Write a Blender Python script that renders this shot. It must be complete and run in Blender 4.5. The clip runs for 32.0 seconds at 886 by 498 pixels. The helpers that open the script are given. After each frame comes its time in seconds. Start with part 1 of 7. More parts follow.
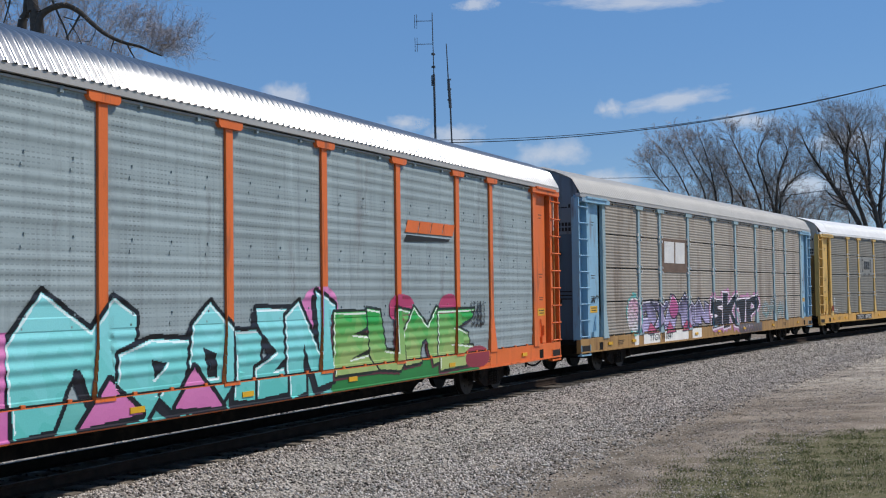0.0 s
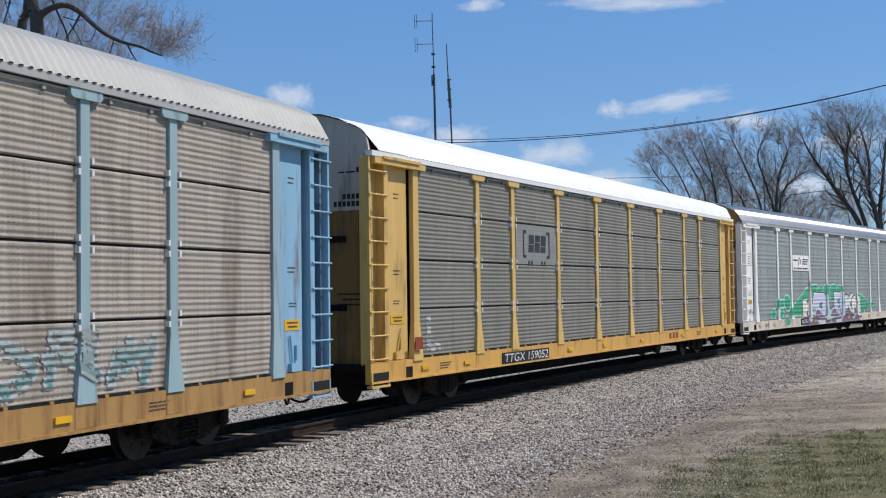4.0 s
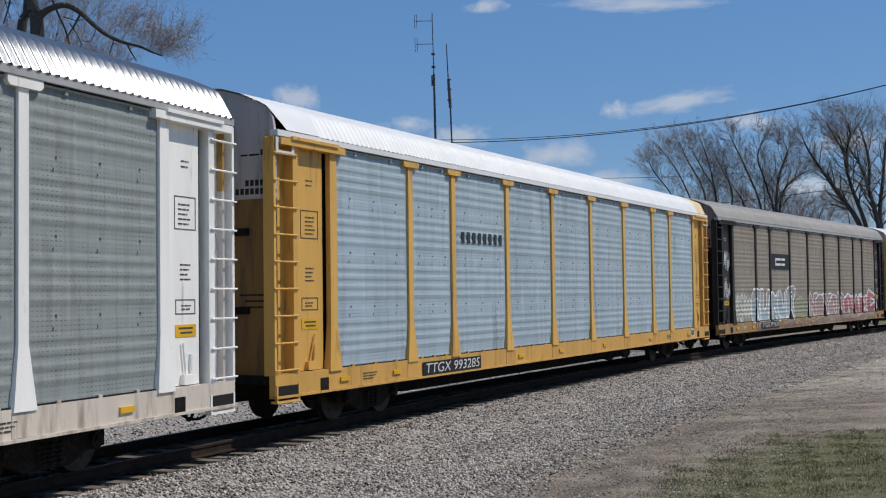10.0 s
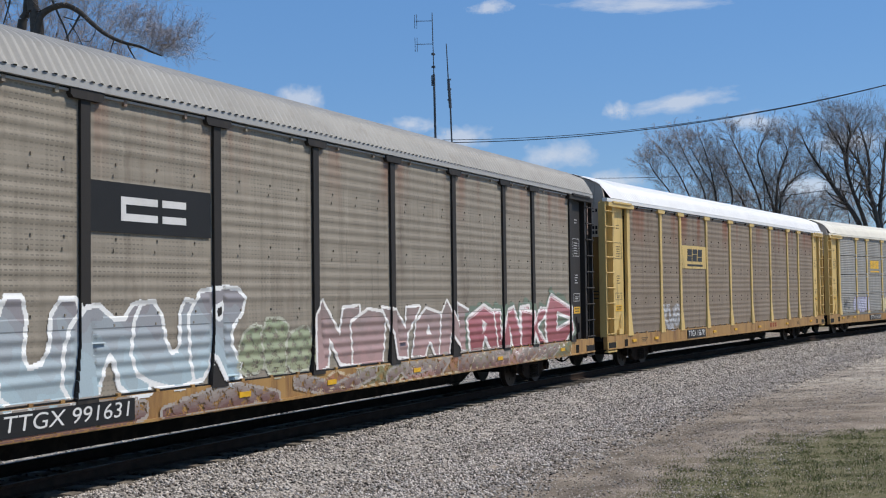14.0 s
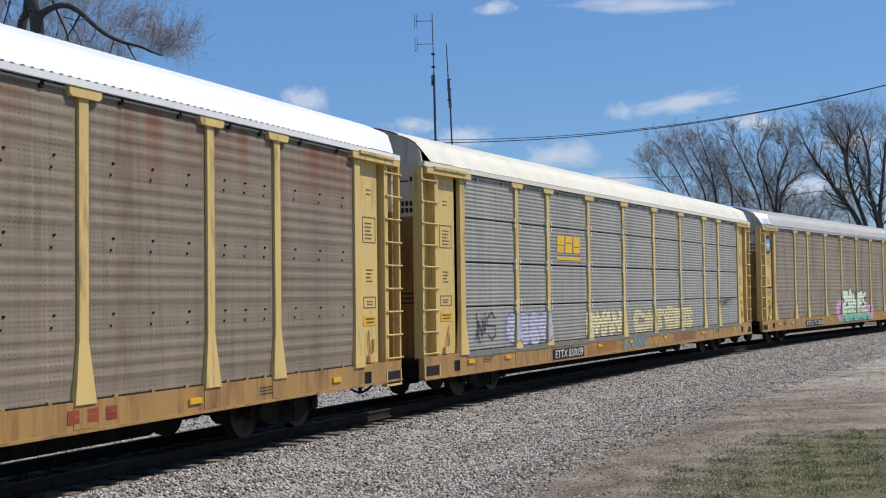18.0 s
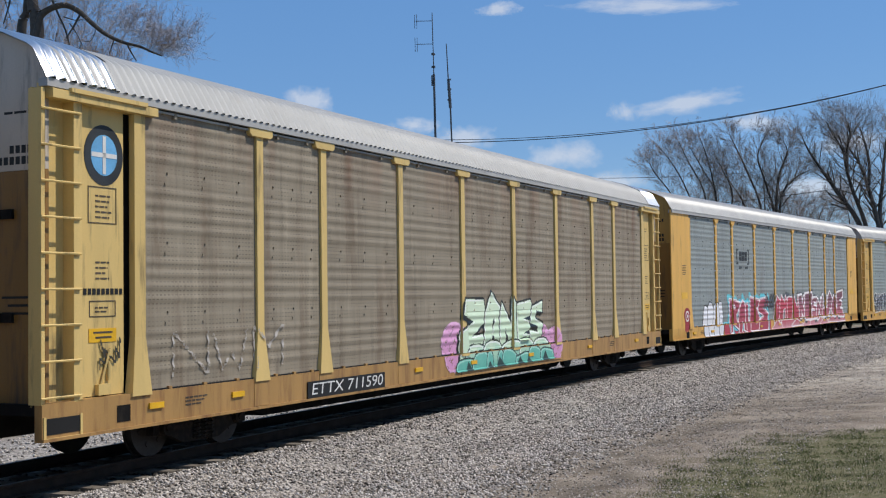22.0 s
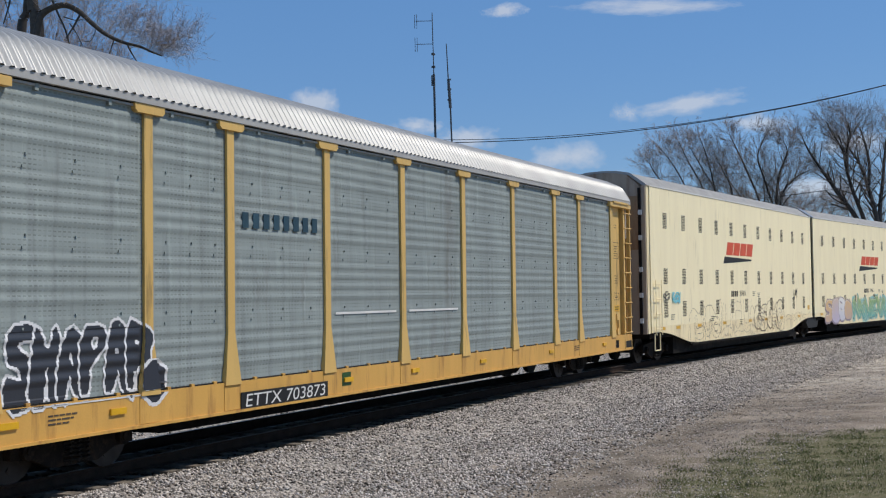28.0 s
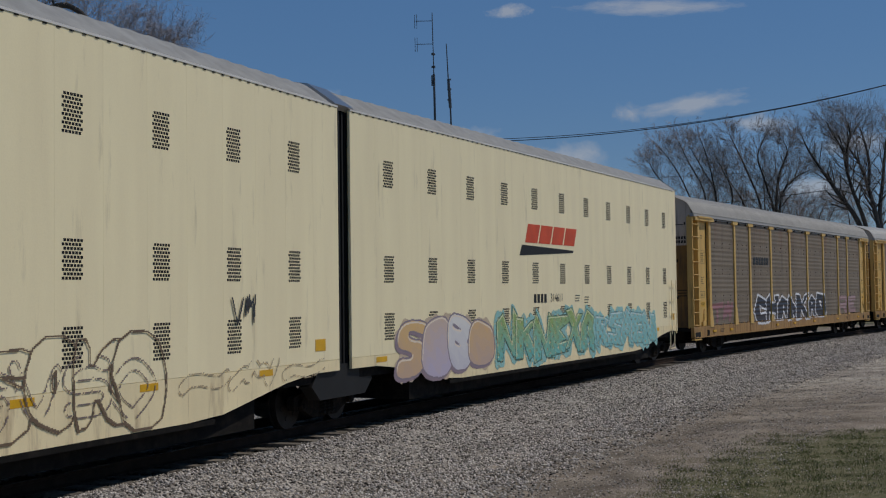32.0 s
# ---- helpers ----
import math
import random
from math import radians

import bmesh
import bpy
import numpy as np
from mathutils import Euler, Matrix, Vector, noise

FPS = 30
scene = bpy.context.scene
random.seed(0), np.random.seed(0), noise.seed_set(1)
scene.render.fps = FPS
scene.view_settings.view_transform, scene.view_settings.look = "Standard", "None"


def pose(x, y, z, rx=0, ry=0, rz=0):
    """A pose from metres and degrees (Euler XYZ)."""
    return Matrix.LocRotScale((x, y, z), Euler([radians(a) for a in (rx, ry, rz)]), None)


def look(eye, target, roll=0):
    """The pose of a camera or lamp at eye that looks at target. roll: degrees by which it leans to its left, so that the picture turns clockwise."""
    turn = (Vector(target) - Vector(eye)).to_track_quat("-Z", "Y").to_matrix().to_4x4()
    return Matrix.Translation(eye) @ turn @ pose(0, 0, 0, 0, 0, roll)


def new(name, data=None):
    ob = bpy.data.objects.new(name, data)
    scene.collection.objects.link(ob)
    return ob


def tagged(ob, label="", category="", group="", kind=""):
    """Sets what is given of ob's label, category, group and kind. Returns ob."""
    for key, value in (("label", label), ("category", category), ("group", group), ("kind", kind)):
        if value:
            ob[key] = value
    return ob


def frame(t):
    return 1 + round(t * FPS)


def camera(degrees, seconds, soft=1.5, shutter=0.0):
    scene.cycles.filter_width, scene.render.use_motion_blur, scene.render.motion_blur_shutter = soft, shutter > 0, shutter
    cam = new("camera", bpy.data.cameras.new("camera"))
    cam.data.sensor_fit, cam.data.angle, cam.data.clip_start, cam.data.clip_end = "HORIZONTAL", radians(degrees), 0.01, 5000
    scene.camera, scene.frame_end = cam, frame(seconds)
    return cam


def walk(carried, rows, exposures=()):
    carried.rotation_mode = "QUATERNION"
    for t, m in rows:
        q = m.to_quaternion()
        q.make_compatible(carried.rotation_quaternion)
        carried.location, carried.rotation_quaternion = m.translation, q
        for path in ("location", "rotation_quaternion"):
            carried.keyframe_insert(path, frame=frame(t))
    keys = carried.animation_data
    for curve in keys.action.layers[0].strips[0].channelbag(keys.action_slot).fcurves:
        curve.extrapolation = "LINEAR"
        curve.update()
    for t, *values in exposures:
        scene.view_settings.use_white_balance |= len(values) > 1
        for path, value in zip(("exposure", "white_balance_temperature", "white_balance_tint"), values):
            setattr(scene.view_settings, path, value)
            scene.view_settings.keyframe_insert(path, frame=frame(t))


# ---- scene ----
# A freight train of auto-rack cars rolls past on a gentle right-hand curve.
EYE_Z = 2.139
cam = camera(40.127, 32.0, soft=1.15)
VIEW = look((0, 0, EYE_Z), (0, 100, EYE_Z + 100 * math.tan(radians(2.435))), -1.36)
walk(cam, [(0.0, VIEW), (32.0, VIEW)],
     exposures=[(0.0, -0.04), (2.0, 0.12), (5.0, 0.15), (6.5, 0.05), (9.0, -0.16), (11.0, -0.2), (12.0, -0.14), (13.0, 0.02), (16.0, 0.12), (17.0, 0.22), (18.0, 0.1), (19.0, -0.02), (22.0, 0.08), (25.0, -0.02), (28.0, -0.06), (28.5, -0.05), (29.0, -0.06), (29.5, -0.2), (30.0, -0.42), (30.5, -0.56), (31.0, -0.72), (32.0, -0.88)])

# The track: a circular arc. s runs along it, away from the camera; d is the offset towards the camera's side.
Y0, HEAD, CURVE = 28.723, radians(26.059), 0.003207
CANT = 0.0118


def rail_point(s, d=0.0):
    h = HEAD + CURVE * s
    x = (math.cos(HEAD) - math.cos(h)) / CURVE
    y = Y0 + (math.sin(h) - math.sin(HEAD)) / CURVE
    return x + d * math.cos(h), y - d * math.sin(h), h


CENTRE = (math.cos(HEAD) / CURVE, Y0 - math.sin(HEAD) / CURVE)


def rail_coords(x, y):
    """s and d of places in the plan (arrays)."""
    dx, dy = x - CENTRE[0], y - CENTRE[1]
    r = np.hypot(dx, dy)
    h = np.arctan2(dy, -dx)
    s = (h - HEAD + np.pi) % (2 * np.pi) - np.pi
    return s / CURVE, 1 / CURVE - r


def train_at(t):
    """How far the train has rolled."""
    q = t - 5
    return 2.512 + 10.0719 * q - 0.0147 * q * q / 2 + 0.1622 * q ** 3 / 1000


# ---- sky and sun ----
SUN_EL = radians(53)
SUN_OUT = radians(38)  # turned from the cars' side towards their far ends
side = HEAD + 0.05
sun_xy = (math.cos(side) * math.cos(SUN_OUT) + math.sin(side) * math.sin(SUN_OUT),
          -math.sin(side) * math.cos(SUN_OUT) + math.cos(side) * math.sin(SUN_OUT))
SUN_AZ = math.atan2(sun_xy[0], sun_xy[1])
world = bpy.data.worlds.new("sky")
scene.world = world
world.use_nodes = True
wn, wl = world.node_tree.nodes, world.node_tree.links
sky = wn.new("ShaderNodeTexSky")
sky.sky_type, sky.sun_disc = "NISHITA", False
sky.sun_elevation, sky.sun_rotation = SUN_EL, SUN_AZ
sky.air_density, sky.dust_density, sky.ozone_density = 1.0, 0.0, 2.5
clear = wn.new("ShaderNodeHueSaturation")
clear.inputs["Saturation"].default_value = 1.24
clear.inputs["Hue"].default_value = 0.508
wl.new(sky.outputs[0], clear.inputs["Color"])
even = wn.new("ShaderNodeMix")
even.data_type = "RGBA"
even.inputs[0].default_value = 0.6
even.inputs[7].default_value = (1.26, 2.9, 5.9, 1)  # clear spring air, nearly even down to the horizon
wl.new(clear.outputs[0], even.inputs[6])
wl.new(even.outputs[2], wn["Background"].inputs[0])
wn["Background"].inputs[1].default_value = 0.105
sun = new("sun", bpy.data.lights.new("sun", "SUN"))
sun.data.energy, sun.data.angle, sun.data.color = 3.8, radians(0.53), (1.0, 0.925, 0.83)
sun.matrix_world = look((sun_xy[0] * 60, sun_xy[1] * 60, 60 * math.tan(SUN_EL)), (0, 0, 0))


# ---- materials ----
def lin(r, g, b):
    return tuple((c / 255 / 12.92 if c < 11 else ((c / 255 + 0.055) / 1.055) ** 2.4) for c in (r, g, b))


def mat(name, col, rough=0.6, metal=0.0, vary=0.18, scale=2.5, fine=45.0, bump=0.08, dirt=None, dirt_amount=0.35,
        streak=0.0, spec=0.4):
    """Paint, metal or stone: two scales of colour noise, dirt in blotches or streaks, fine relief."""
    m = bpy.data.materials.new(name)
    m.use_nodes = True
    n, l = m.node_tree.nodes, m.node_tree.links
    p = n["Principled BSDF"]
    p.inputs["Roughness"].default_value, p.inputs["Metallic"].default_value = rough, metal
    p.inputs["Specular IOR Level"].default_value = spec
    co, oi, sh = n.new("ShaderNodeTexCoord"), n.new("ShaderNodeObjectInfo"), n.new("ShaderNodeVectorMath")
    sh.operation = "MULTIPLY_ADD"  # every piece takes its own stretch of the pattern
    l.new(oi.outputs["Random"], sh.inputs[0])
    sh.inputs[1].default_value = (61, 17, 0)
    l.new(co.outputs["Object"], sh.inputs[2])
    mp = n.new("ShaderNodeMapping")
    mp.inputs["Scale"].default_value = (1, 1, 0.12) if streak else (1, 1, 1)
    l.new(sh.outputs[0], mp.inputs[0])
    big, small = n.new("ShaderNodeTexNoise"), n.new("ShaderNodeTexNoise")
    big.inputs["Scale"].default_value, big.inputs["Detail"].default_value = scale, 6
    small.inputs["Scale"].default_value, small.inputs["Detail"].default_value = fine, 4
    l.new(mp.outputs[0], big.inputs[0])
    l.new(co.outputs["Object"], small.inputs[0])
    r1 = n.new("ShaderNodeValToRGB")
    r1.color_ramp.elements[0].position, r1.color_ramp.elements[1].position = 0.3, 0.7
    r1.color_ramp.elements[0].color = (*[c * (1 - vary) for c in col], 1)
    r1.color_ramp.elements[1].color = (*[min(1, c * (1 + vary)) for c in col], 1)
    l.new(big.outputs[0], r1.inputs[0])
    mx = n.new("ShaderNodeMix")
    mx.data_type, mx.blend_type = "RGBA", "MULTIPLY"
    mx.inputs[0].default_value = 1.0
    r2 = n.new("ShaderNodeValToRGB")
    r2.color_ramp.elements[0].position, r2.color_ramp.elements[1].position = 0.25, 0.75
    v = 1 - vary * 0.8
    r2.color_ramp.elements[0].color, r2.color_ramp.elements[1].color = (v, v, v, 1), (1, 1, 1, 1)
    l.new(small.outputs[0], r2.inputs[0])
    l.new(r1.outputs[0], mx.inputs[6])
    l.new(r2.outputs[0], mx.inputs[7])
    out = mx.outputs[2]
    if dirt:
        d1 = n.new("ShaderNodeTexNoise")
        d1.inputs["Scale"].default_value, d1.inputs["Detail"].default_value = scale * 1.7, 8
        d1.inputs["Roughness"].default_value = 0.65
        mp2 = n.new("ShaderNodeMapping")
        mp2.inputs["Location"].default_value = (7.3, 2.1, 4.4)
        mp2.inputs["Scale"].default_value = (1, 1, 0.15) if streak else (1, 1, 1)
        l.new(sh.outputs[0], mp2.inputs[0])
        l.new(mp2.outputs[0], d1.inputs[0])
        r3 = n.new("ShaderNodeValToRGB")
        r3.color_ramp.elements[0].position = 0.62 - dirt_amount * 0.3
        r3.color_ramp.elements[1].position = 0.86 - dirt_amount * 0.25
        l.new(d1.outputs[0], r3.inputs[0])
        m2 = n.new("ShaderNodeMix")
        m2.data_type = "RGBA"
        l.new(r3.outputs[0], m2.inputs[0])
        l.new(out, m2.inputs[6])
        m2.inputs[7].default_value = (*dirt, 1)
        out = m2.outputs[2]
    l.new(out, p.inputs["Base Color"])
    if bump:
        bp = n.new("ShaderNodeBump")
        bp.inputs["Strength"].default_value, bp.inputs["Distance"].default_value = bump, 0.02
        l.new(small.outputs[0], bp.inputs["Height"])
        l.new(bp.outputs[0], p.inputs["Normal"])
    return m


RUST = lin(112, 72, 48)
GRIME = lin(70, 62, 54)
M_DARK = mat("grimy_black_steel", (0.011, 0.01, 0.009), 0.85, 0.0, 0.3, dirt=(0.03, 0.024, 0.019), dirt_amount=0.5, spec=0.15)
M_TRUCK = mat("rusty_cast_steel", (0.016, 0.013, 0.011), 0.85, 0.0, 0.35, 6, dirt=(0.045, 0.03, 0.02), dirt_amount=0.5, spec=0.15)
M_SPRING = mat("dusty_spring_steel", (0.03, 0.026, 0.022), 0.8, 0.0, 0.3, 6, spec=0.15)
M_WHEEL = mat("worn_wheel_steel", (0.045, 0.038, 0.034), 0.55, 0.5, 0.3, 5)
M_RAIL = mat("rusty_rail_steel", (0.04, 0.027, 0.02), 0.85, 0.0, 0.3, 5, dirt=(0.025, 0.02, 0.017), spec=0.1)
M_RAILTOP = mat("worn_rail_head", (0.11, 0.1, 0.095), 0.5, 0.6, 0.15)
M_TIE = mat("weathered_tie_wood", (0.2, 0.175, 0.145), 0.95, 0, 0.35, 3, 30, 0.4, dirt=(0.06, 0.05, 0.04), dirt_amount=0.4, spec=0.08)
M_BLACKPAINT = mat("black_lettering_paint", (0.012, 0.012, 0.012), 0.6)
M_WHITEPAINT = mat("white_lettering_paint", (0.72, 0.71, 0.68), 0.6, vary=0.1)
M_YELLOWPLATE = mat("yellow_reflector_plate", (0.75, 0.42, 0.02), 0.35, vary=0.12)
M_GALV = mat("galvanised_roof_sheet", (0.36, 0.365, 0.37), 0.3, 0.9, 0.1, 1.2, 30)
M_DULLGALV = mat("dull_galvanised_roof_sheet", (0.34, 0.345, 0.34), 0.5, 0.3, 0.1, 1.2, 30)
M_NEWGALV = mat("bright_new_galvanised_sheet", (0.78, 0.78, 0.78), 0.28, 0.95, 0.06, 1.2, 30)
M_FASCIA = mat("dull_grey_fascia_paint", (0.4, 0.4, 0.39), 0.7, 0.0, 0.08, 1.2, dirt=(0.25, 0.24, 0.22), dirt_amount=0.2)
M_WHITEROOF = mat("white_painted_roof_sheet", (0.8, 0.8, 0.78), 0.5, 0, 0.05, 1.5)
M_GREYROOF = mat("weathered_grey_roof_sheet", (0.41, 0.405, 0.385), 0.6, 0.1, 0.06, 1.2, dirt=(0.36, 0.34, 0.31), dirt_amount=0.2)
M_SOOTROOF = mat("soot_darkened_roof_sheet", (0.33, 0.32, 0.295), 0.65, 0.1, 0.08, 1.2, dirt=(0.24, 0.225, 0.2), dirt_amount=0.25)
M_CREAMROOF = mat("cream_painted_roof_sheet", (0.74, 0.7, 0.58), 0.55, 0, 0.06, 1.5)
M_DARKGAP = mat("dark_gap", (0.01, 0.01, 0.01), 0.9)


# ---- mesh helpers ----
def box(bm, x0, x1, y0, y1, z0, z1):
    v = [bm.verts.new((x, y, z)) for x in (x0, x1) for y in (y0, y1) for z in (z0, z1)]
    for f in ((0, 1, 3, 2), (4, 6, 7, 5), (0, 4, 5, 1), (2, 3, 7, 6), (0, 2, 6, 4), (1, 5, 7, 3)):
        bm.faces.new([v[i] for i in f])
    return bm


def prism(bm, pts, axis, a, b):
    """A polygon pushed from a to b along an axis; pts in the other two axes' order."""
    def put(p, w):
        q = list(p)
        q.insert("xyz".index(axis), w)
        return bm.verts.new(q)
    lo, hi = [put(p, a) for p in pts], [put(p, b) for p in pts]
    n = len(pts)
    bm.faces.new(lo)
    bm.faces.new(hi[::-1])
    for i in range(n):
        bm.faces.new((lo[i], hi[i], hi[(i + 1) % n], lo[(i + 1) % n]))
    return bm


def rod(bm, p, q, r, sides=6, r2=None):
    p, q = Vector(p), Vector(q)
    z = (q - p).normalized()
    x = z.orthogonal().normalized()
    y = z.cross(x)
    r2 = r if r2 is None else r2
    a, b = [], []
    for i in range(sides):
        w = 2 * math.pi * i / sides
        k = x * math.cos(w) + y * math.sin(w)
        a.append(bm.verts.new(p + k * r))
        b.append(bm.verts.new(q + k * r2))
    for i in range(sides):
        j = (i + 1) % sides
        bm.faces.new((a[i], a[j], b[j], b[i]))
    bm.faces.new(a[::-1])
    bm.faces.new(b)
    return bm


def pipe(bm, pts, r, sides=6):
    """One unbroken tube along a line of points."""
    pts = [Vector(p) for p in pts]
    rings, x = [], None
    for i, p in enumerate(pts):
        d = (pts[min(i + 1, len(pts) - 1)] - pts[max(i - 1, 0)]).normalized()
        x = d.orthogonal().normalized() if x is None else (x - d * x.dot(d)).normalized()
        y = d.cross(x)
        rings.append([bm.verts.new(p + (x * math.cos(2 * math.pi * k / sides) + y * math.sin(2 * math.pi * k / sides)) * r) for k in range(sides)])
    for a, b in zip(rings, rings[1:]):
        for i in range(sides):
            j = (i + 1) % sides
            bm.faces.new((a[i], a[j], b[j], b[i]))
    bm.faces.new(rings[0][::-1])
    bm.faces.new(rings[-1])
    return bm


def mesh_of(name, bm, material, smooth=False):
    bmesh.ops.recalc_face_normals(bm, faces=bm.faces[:])
    me = bpy.data.meshes.new(name)
    bm.to_mesh(me)
    bm.free()
    me.materials.append(material)
    if smooth:
        me.polygons.foreach_set("use_smooth", [True] * len(me.polygons))
    return me


def part(name, bm, material, parent, label="", smooth=False):
    """Links a bmesh, or a finished mesh, as one object under a thing or a part."""
    me = mesh_of(name, bm, material, smooth) if isinstance(bm, bmesh.types.BMesh) else bm
    ob = new(name, me)
    ob.parent = parent
    return tagged(ob, label)


def fast_mesh(name, verts, faces, material):
    me = bpy.data.meshes.new(name)
    verts, faces = np.asarray(verts, np.float32), np.asarray(faces, np.int32)
    k = faces.shape[1]
    me.vertices.add(len(verts))
    me.vertices.foreach_set("co", verts.ravel())
    me.loops.add(faces.size)
    me.loops.foreach_set("vertex_index", faces.ravel())
    me.polygons.add(len(faces))
    me.polygons.foreach_set("loop_start", np.arange(0, faces.size, k, dtype=np.int32))
    me.polygons.foreach_set("loop_total", np.full(len(faces), k, np.int32))
    me.update(calc_edges=True)
    me.validate()
    if material:
        me.materials.append(material)
    return me


# ---- ground: one sheet with the ballast bed, the gravel yard and the grass ----
def ground_height(s, d):
    a = np.abs(d)
    bed = np.interp(a, [0, 0.95, 1.15, 1.32, 1.7, 3.0, 4.2, 7, 12], [-0.26, -0.25, -0.235, -0.215, -0.22, -0.46, -0.52, -0.5, -0.46])
    bed = np.where(np.asarray(d) < -1.7, np.interp(a, [1.7, 3.0, 5.0, 12, 60], [-0.22, -0.6, -1.0, -1.05, -0.6]), bed)
    return bed - 0.035 * rut_at(s, d)


def rut_at(s, d):
    """Wheel ruts of the yard, pressed into damp soil."""
    out = np.zeros(np.shape(d))
    for s0, s1, d0, bend, w in ((-9.5, 0.6, 6.2, 0.03, 0.26), (-14, -5.0, 6.75, 0.01, 0.3), (-11, 2.5, 5.4, 0.0, 0.2), (6, 30, 4.9, 0.0, 0.35)):
        mid = d0 + bend * np.clip(s + 6, 0, 9) ** 2 + 0.1 * np.sin(s * 1.3 + d0)
        on = np.clip((s - s0) / 1.5, 0, 1) * np.clip((s1 - s) / 1.5, 0, 1)
        out = np.maximum(out, on * np.exp(-((d - mid) / w) ** 2) * (0.65 + 0.35 * np.sin(s * 3.7 + d0 * 5)))
    return out


def GRASS_EDGE(s):
    return np.interp(s, [-40, -11, -8, -4.5, -2.5, -1.5, 0, 40], [6.9, 6.9, 6.9, 7.15, 7.8, 9.4, 12.5, 25])


def ground_sheet():
    def axis(lo, hi, c0, c1, step, growth=1.22):
        v = list(np.arange(c0, c1, step))
        w, st = v[-1], step
        while w < hi:
            st *= growth
            w += st
            v.append(w)
        w, st, left = v[0], step, []
        while w > lo:
            st *= growth
            w -= st
            left.append(w)
        return np.array(left[::-1] + v)
    xs, ys = axis(-2600, 2600, -14, 40, 0.3), axis(-600, 4200, 8, 85, 0.3)
    X, Y = np.meshgrid(xs, ys)
    s, d = rail_coords(X, Y)
    d = np.where((s > -420) & (s < 470), d, 40)
    rng = np.random.default_rng(3)
    Z = ground_height(s, d) + rng.normal(0, 0.008, X.shape) * (np.hypot(X, Y) < 120)
    n, m = X.shape
    idx = np.arange(n * m).reshape(n, m)
    faces = np.stack([idx[:-1, :-1], idx[:-1, 1:], idx[1:, 1:], idx[1:, :-1]], -1).reshape(-1, 4)
    me = fast_mesh("ground", np.stack([X, Y, Z], -1).reshape(-1, 3), faces, None)
    # kinds of surface: red = ballast, green = grass, blue = pale gravel of the yard
    wob = 0.5 * np.sin(X * 0.9 + 1) + 0.4 * np.sin(Y * 0.7) + 0.3 * np.sin(X * 2.1 + Y * 1.7)
    ball = np.clip((np.where(d < 0, 11, np.interp(s, [-20, -6, 0, 8], [4.3, 4.3, 5.0, 4.4])) + 0.3 * wob - np.abs(d)) / 1.2, 0, 1)
    grass = np.clip((d - GRASS_EDGE(s) - 0.5 - 0.35 * wob) / 1.2, 0, 1)
    far_side = np.clip((-d - 14) / 3, 0, 1)
    grass = np.maximum(grass, far_side)
    pale = np.clip((d - 4.7) / 1.5, 0, 1) * np.clip((s - 5) / 9, 0, 1)
    col = np.stack([ball, grass, pale, np.ones_like(ball)], -1).reshape(-1, 4)
    # alpha: the train's shade, put into the colour of the track bed
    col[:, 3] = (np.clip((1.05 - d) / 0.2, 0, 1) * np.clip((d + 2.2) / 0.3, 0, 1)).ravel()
    at = me.color_attributes.new("kinds", "FLOAT_COLOR", "POINT")
    at.data.foreach_set("color", col.astype(np.float32).ravel())
    rut = me.color_attributes.new("ruts", "FLOAT_COLOR", "POINT")
    rut.data.foreach_set("color", np.repeat(rut_at(s, d).ravel(), 4).astype(np.float32))
    m_ = bpy.data.materials.new("ballast_gravel_and_grass")
    m_.use_nodes = True
    nn, l = m_.node_tree.nodes, m_.node_tree.links
    p = nn["Principled BSDF"]
    p.inputs["Roughness"].default_value = 0.97
    p.inputs["Specular IOR Level"].default_value = 0.08
    co = nn.new("ShaderNodeTexCoord")
    att = nn.new("ShaderNodeAttribute")
    att.attribute_name = "kinds"
    sep = nn.new("ShaderNodeSeparateColor")
    l.new(att.outputs["Color"], sep.inputs[0])

    def noise_ramp(scale, c0, c1, p0=0.3, p1=0.7, kind="noise", detail=6):
        t = nn.new("ShaderNodeTexNoise" if kind == "noise" else "ShaderNodeTexVoronoi")
        t.inputs["Scale"].default_value = scale
        if kind == "noise":
            t.inputs["Detail"].default_value = detail
        l.new(co.outputs["Object"], t.inputs[0])
        r = nn.new("ShaderNodeValToRGB")
        r.color_ramp.elements[0].position, r.color_ramp.elements[1].position = p0, p1
        r.color_ramp.elements[0].color, r.color_ramp.elements[1].color = (*c0, 1), (*c1, 1)
        l.new(t.outputs["Color" if kind == "cell" else 0], r.inputs[0])
        return r.outputs[0], t

    def mix(f, a, b, mode="MIX"):
        x = nn.new("ShaderNodeMix")
        x.data_type, x.blend_type = "RGBA", mode
        if isinstance(f, float):
            x.inputs[0].default_value = f
        else:
            l.new(f, x.inputs[0])
        l.new(a, x.inputs[6])
        l.new(b, x.inputs[7])
        return x.outputs[2]
    # ruts and damp bands run along the track
    mpr = nn.new("ShaderNodeMapping")
    mpr.inputs["Rotation"].default_value = (0, 0, radians(-62))
    mpr.inputs["Scale"].default_value = (0.12, 1.1, 1)
    l.new(co.outputs["Object"], mpr.inputs[0])
    stone, vor = noise_ramp(22.0, (0.095, 0.083, 0.07), (0.53, 0.48, 0.42), 0.1, 0.9, "cell")
    dirt, _ = noise_ramp(1.3, (0.23, 0.185, 0.142), (0.44, 0.378, 0.308))
    grit, gt = noise_ramp(38.0, (0.42, 0.42, 0.42), (1, 1, 1), 0.28, 0.62)
    palec, _ = noise_ramp(0.8, (0.44, 0.385, 0.318), (0.64, 0.57, 0.48))
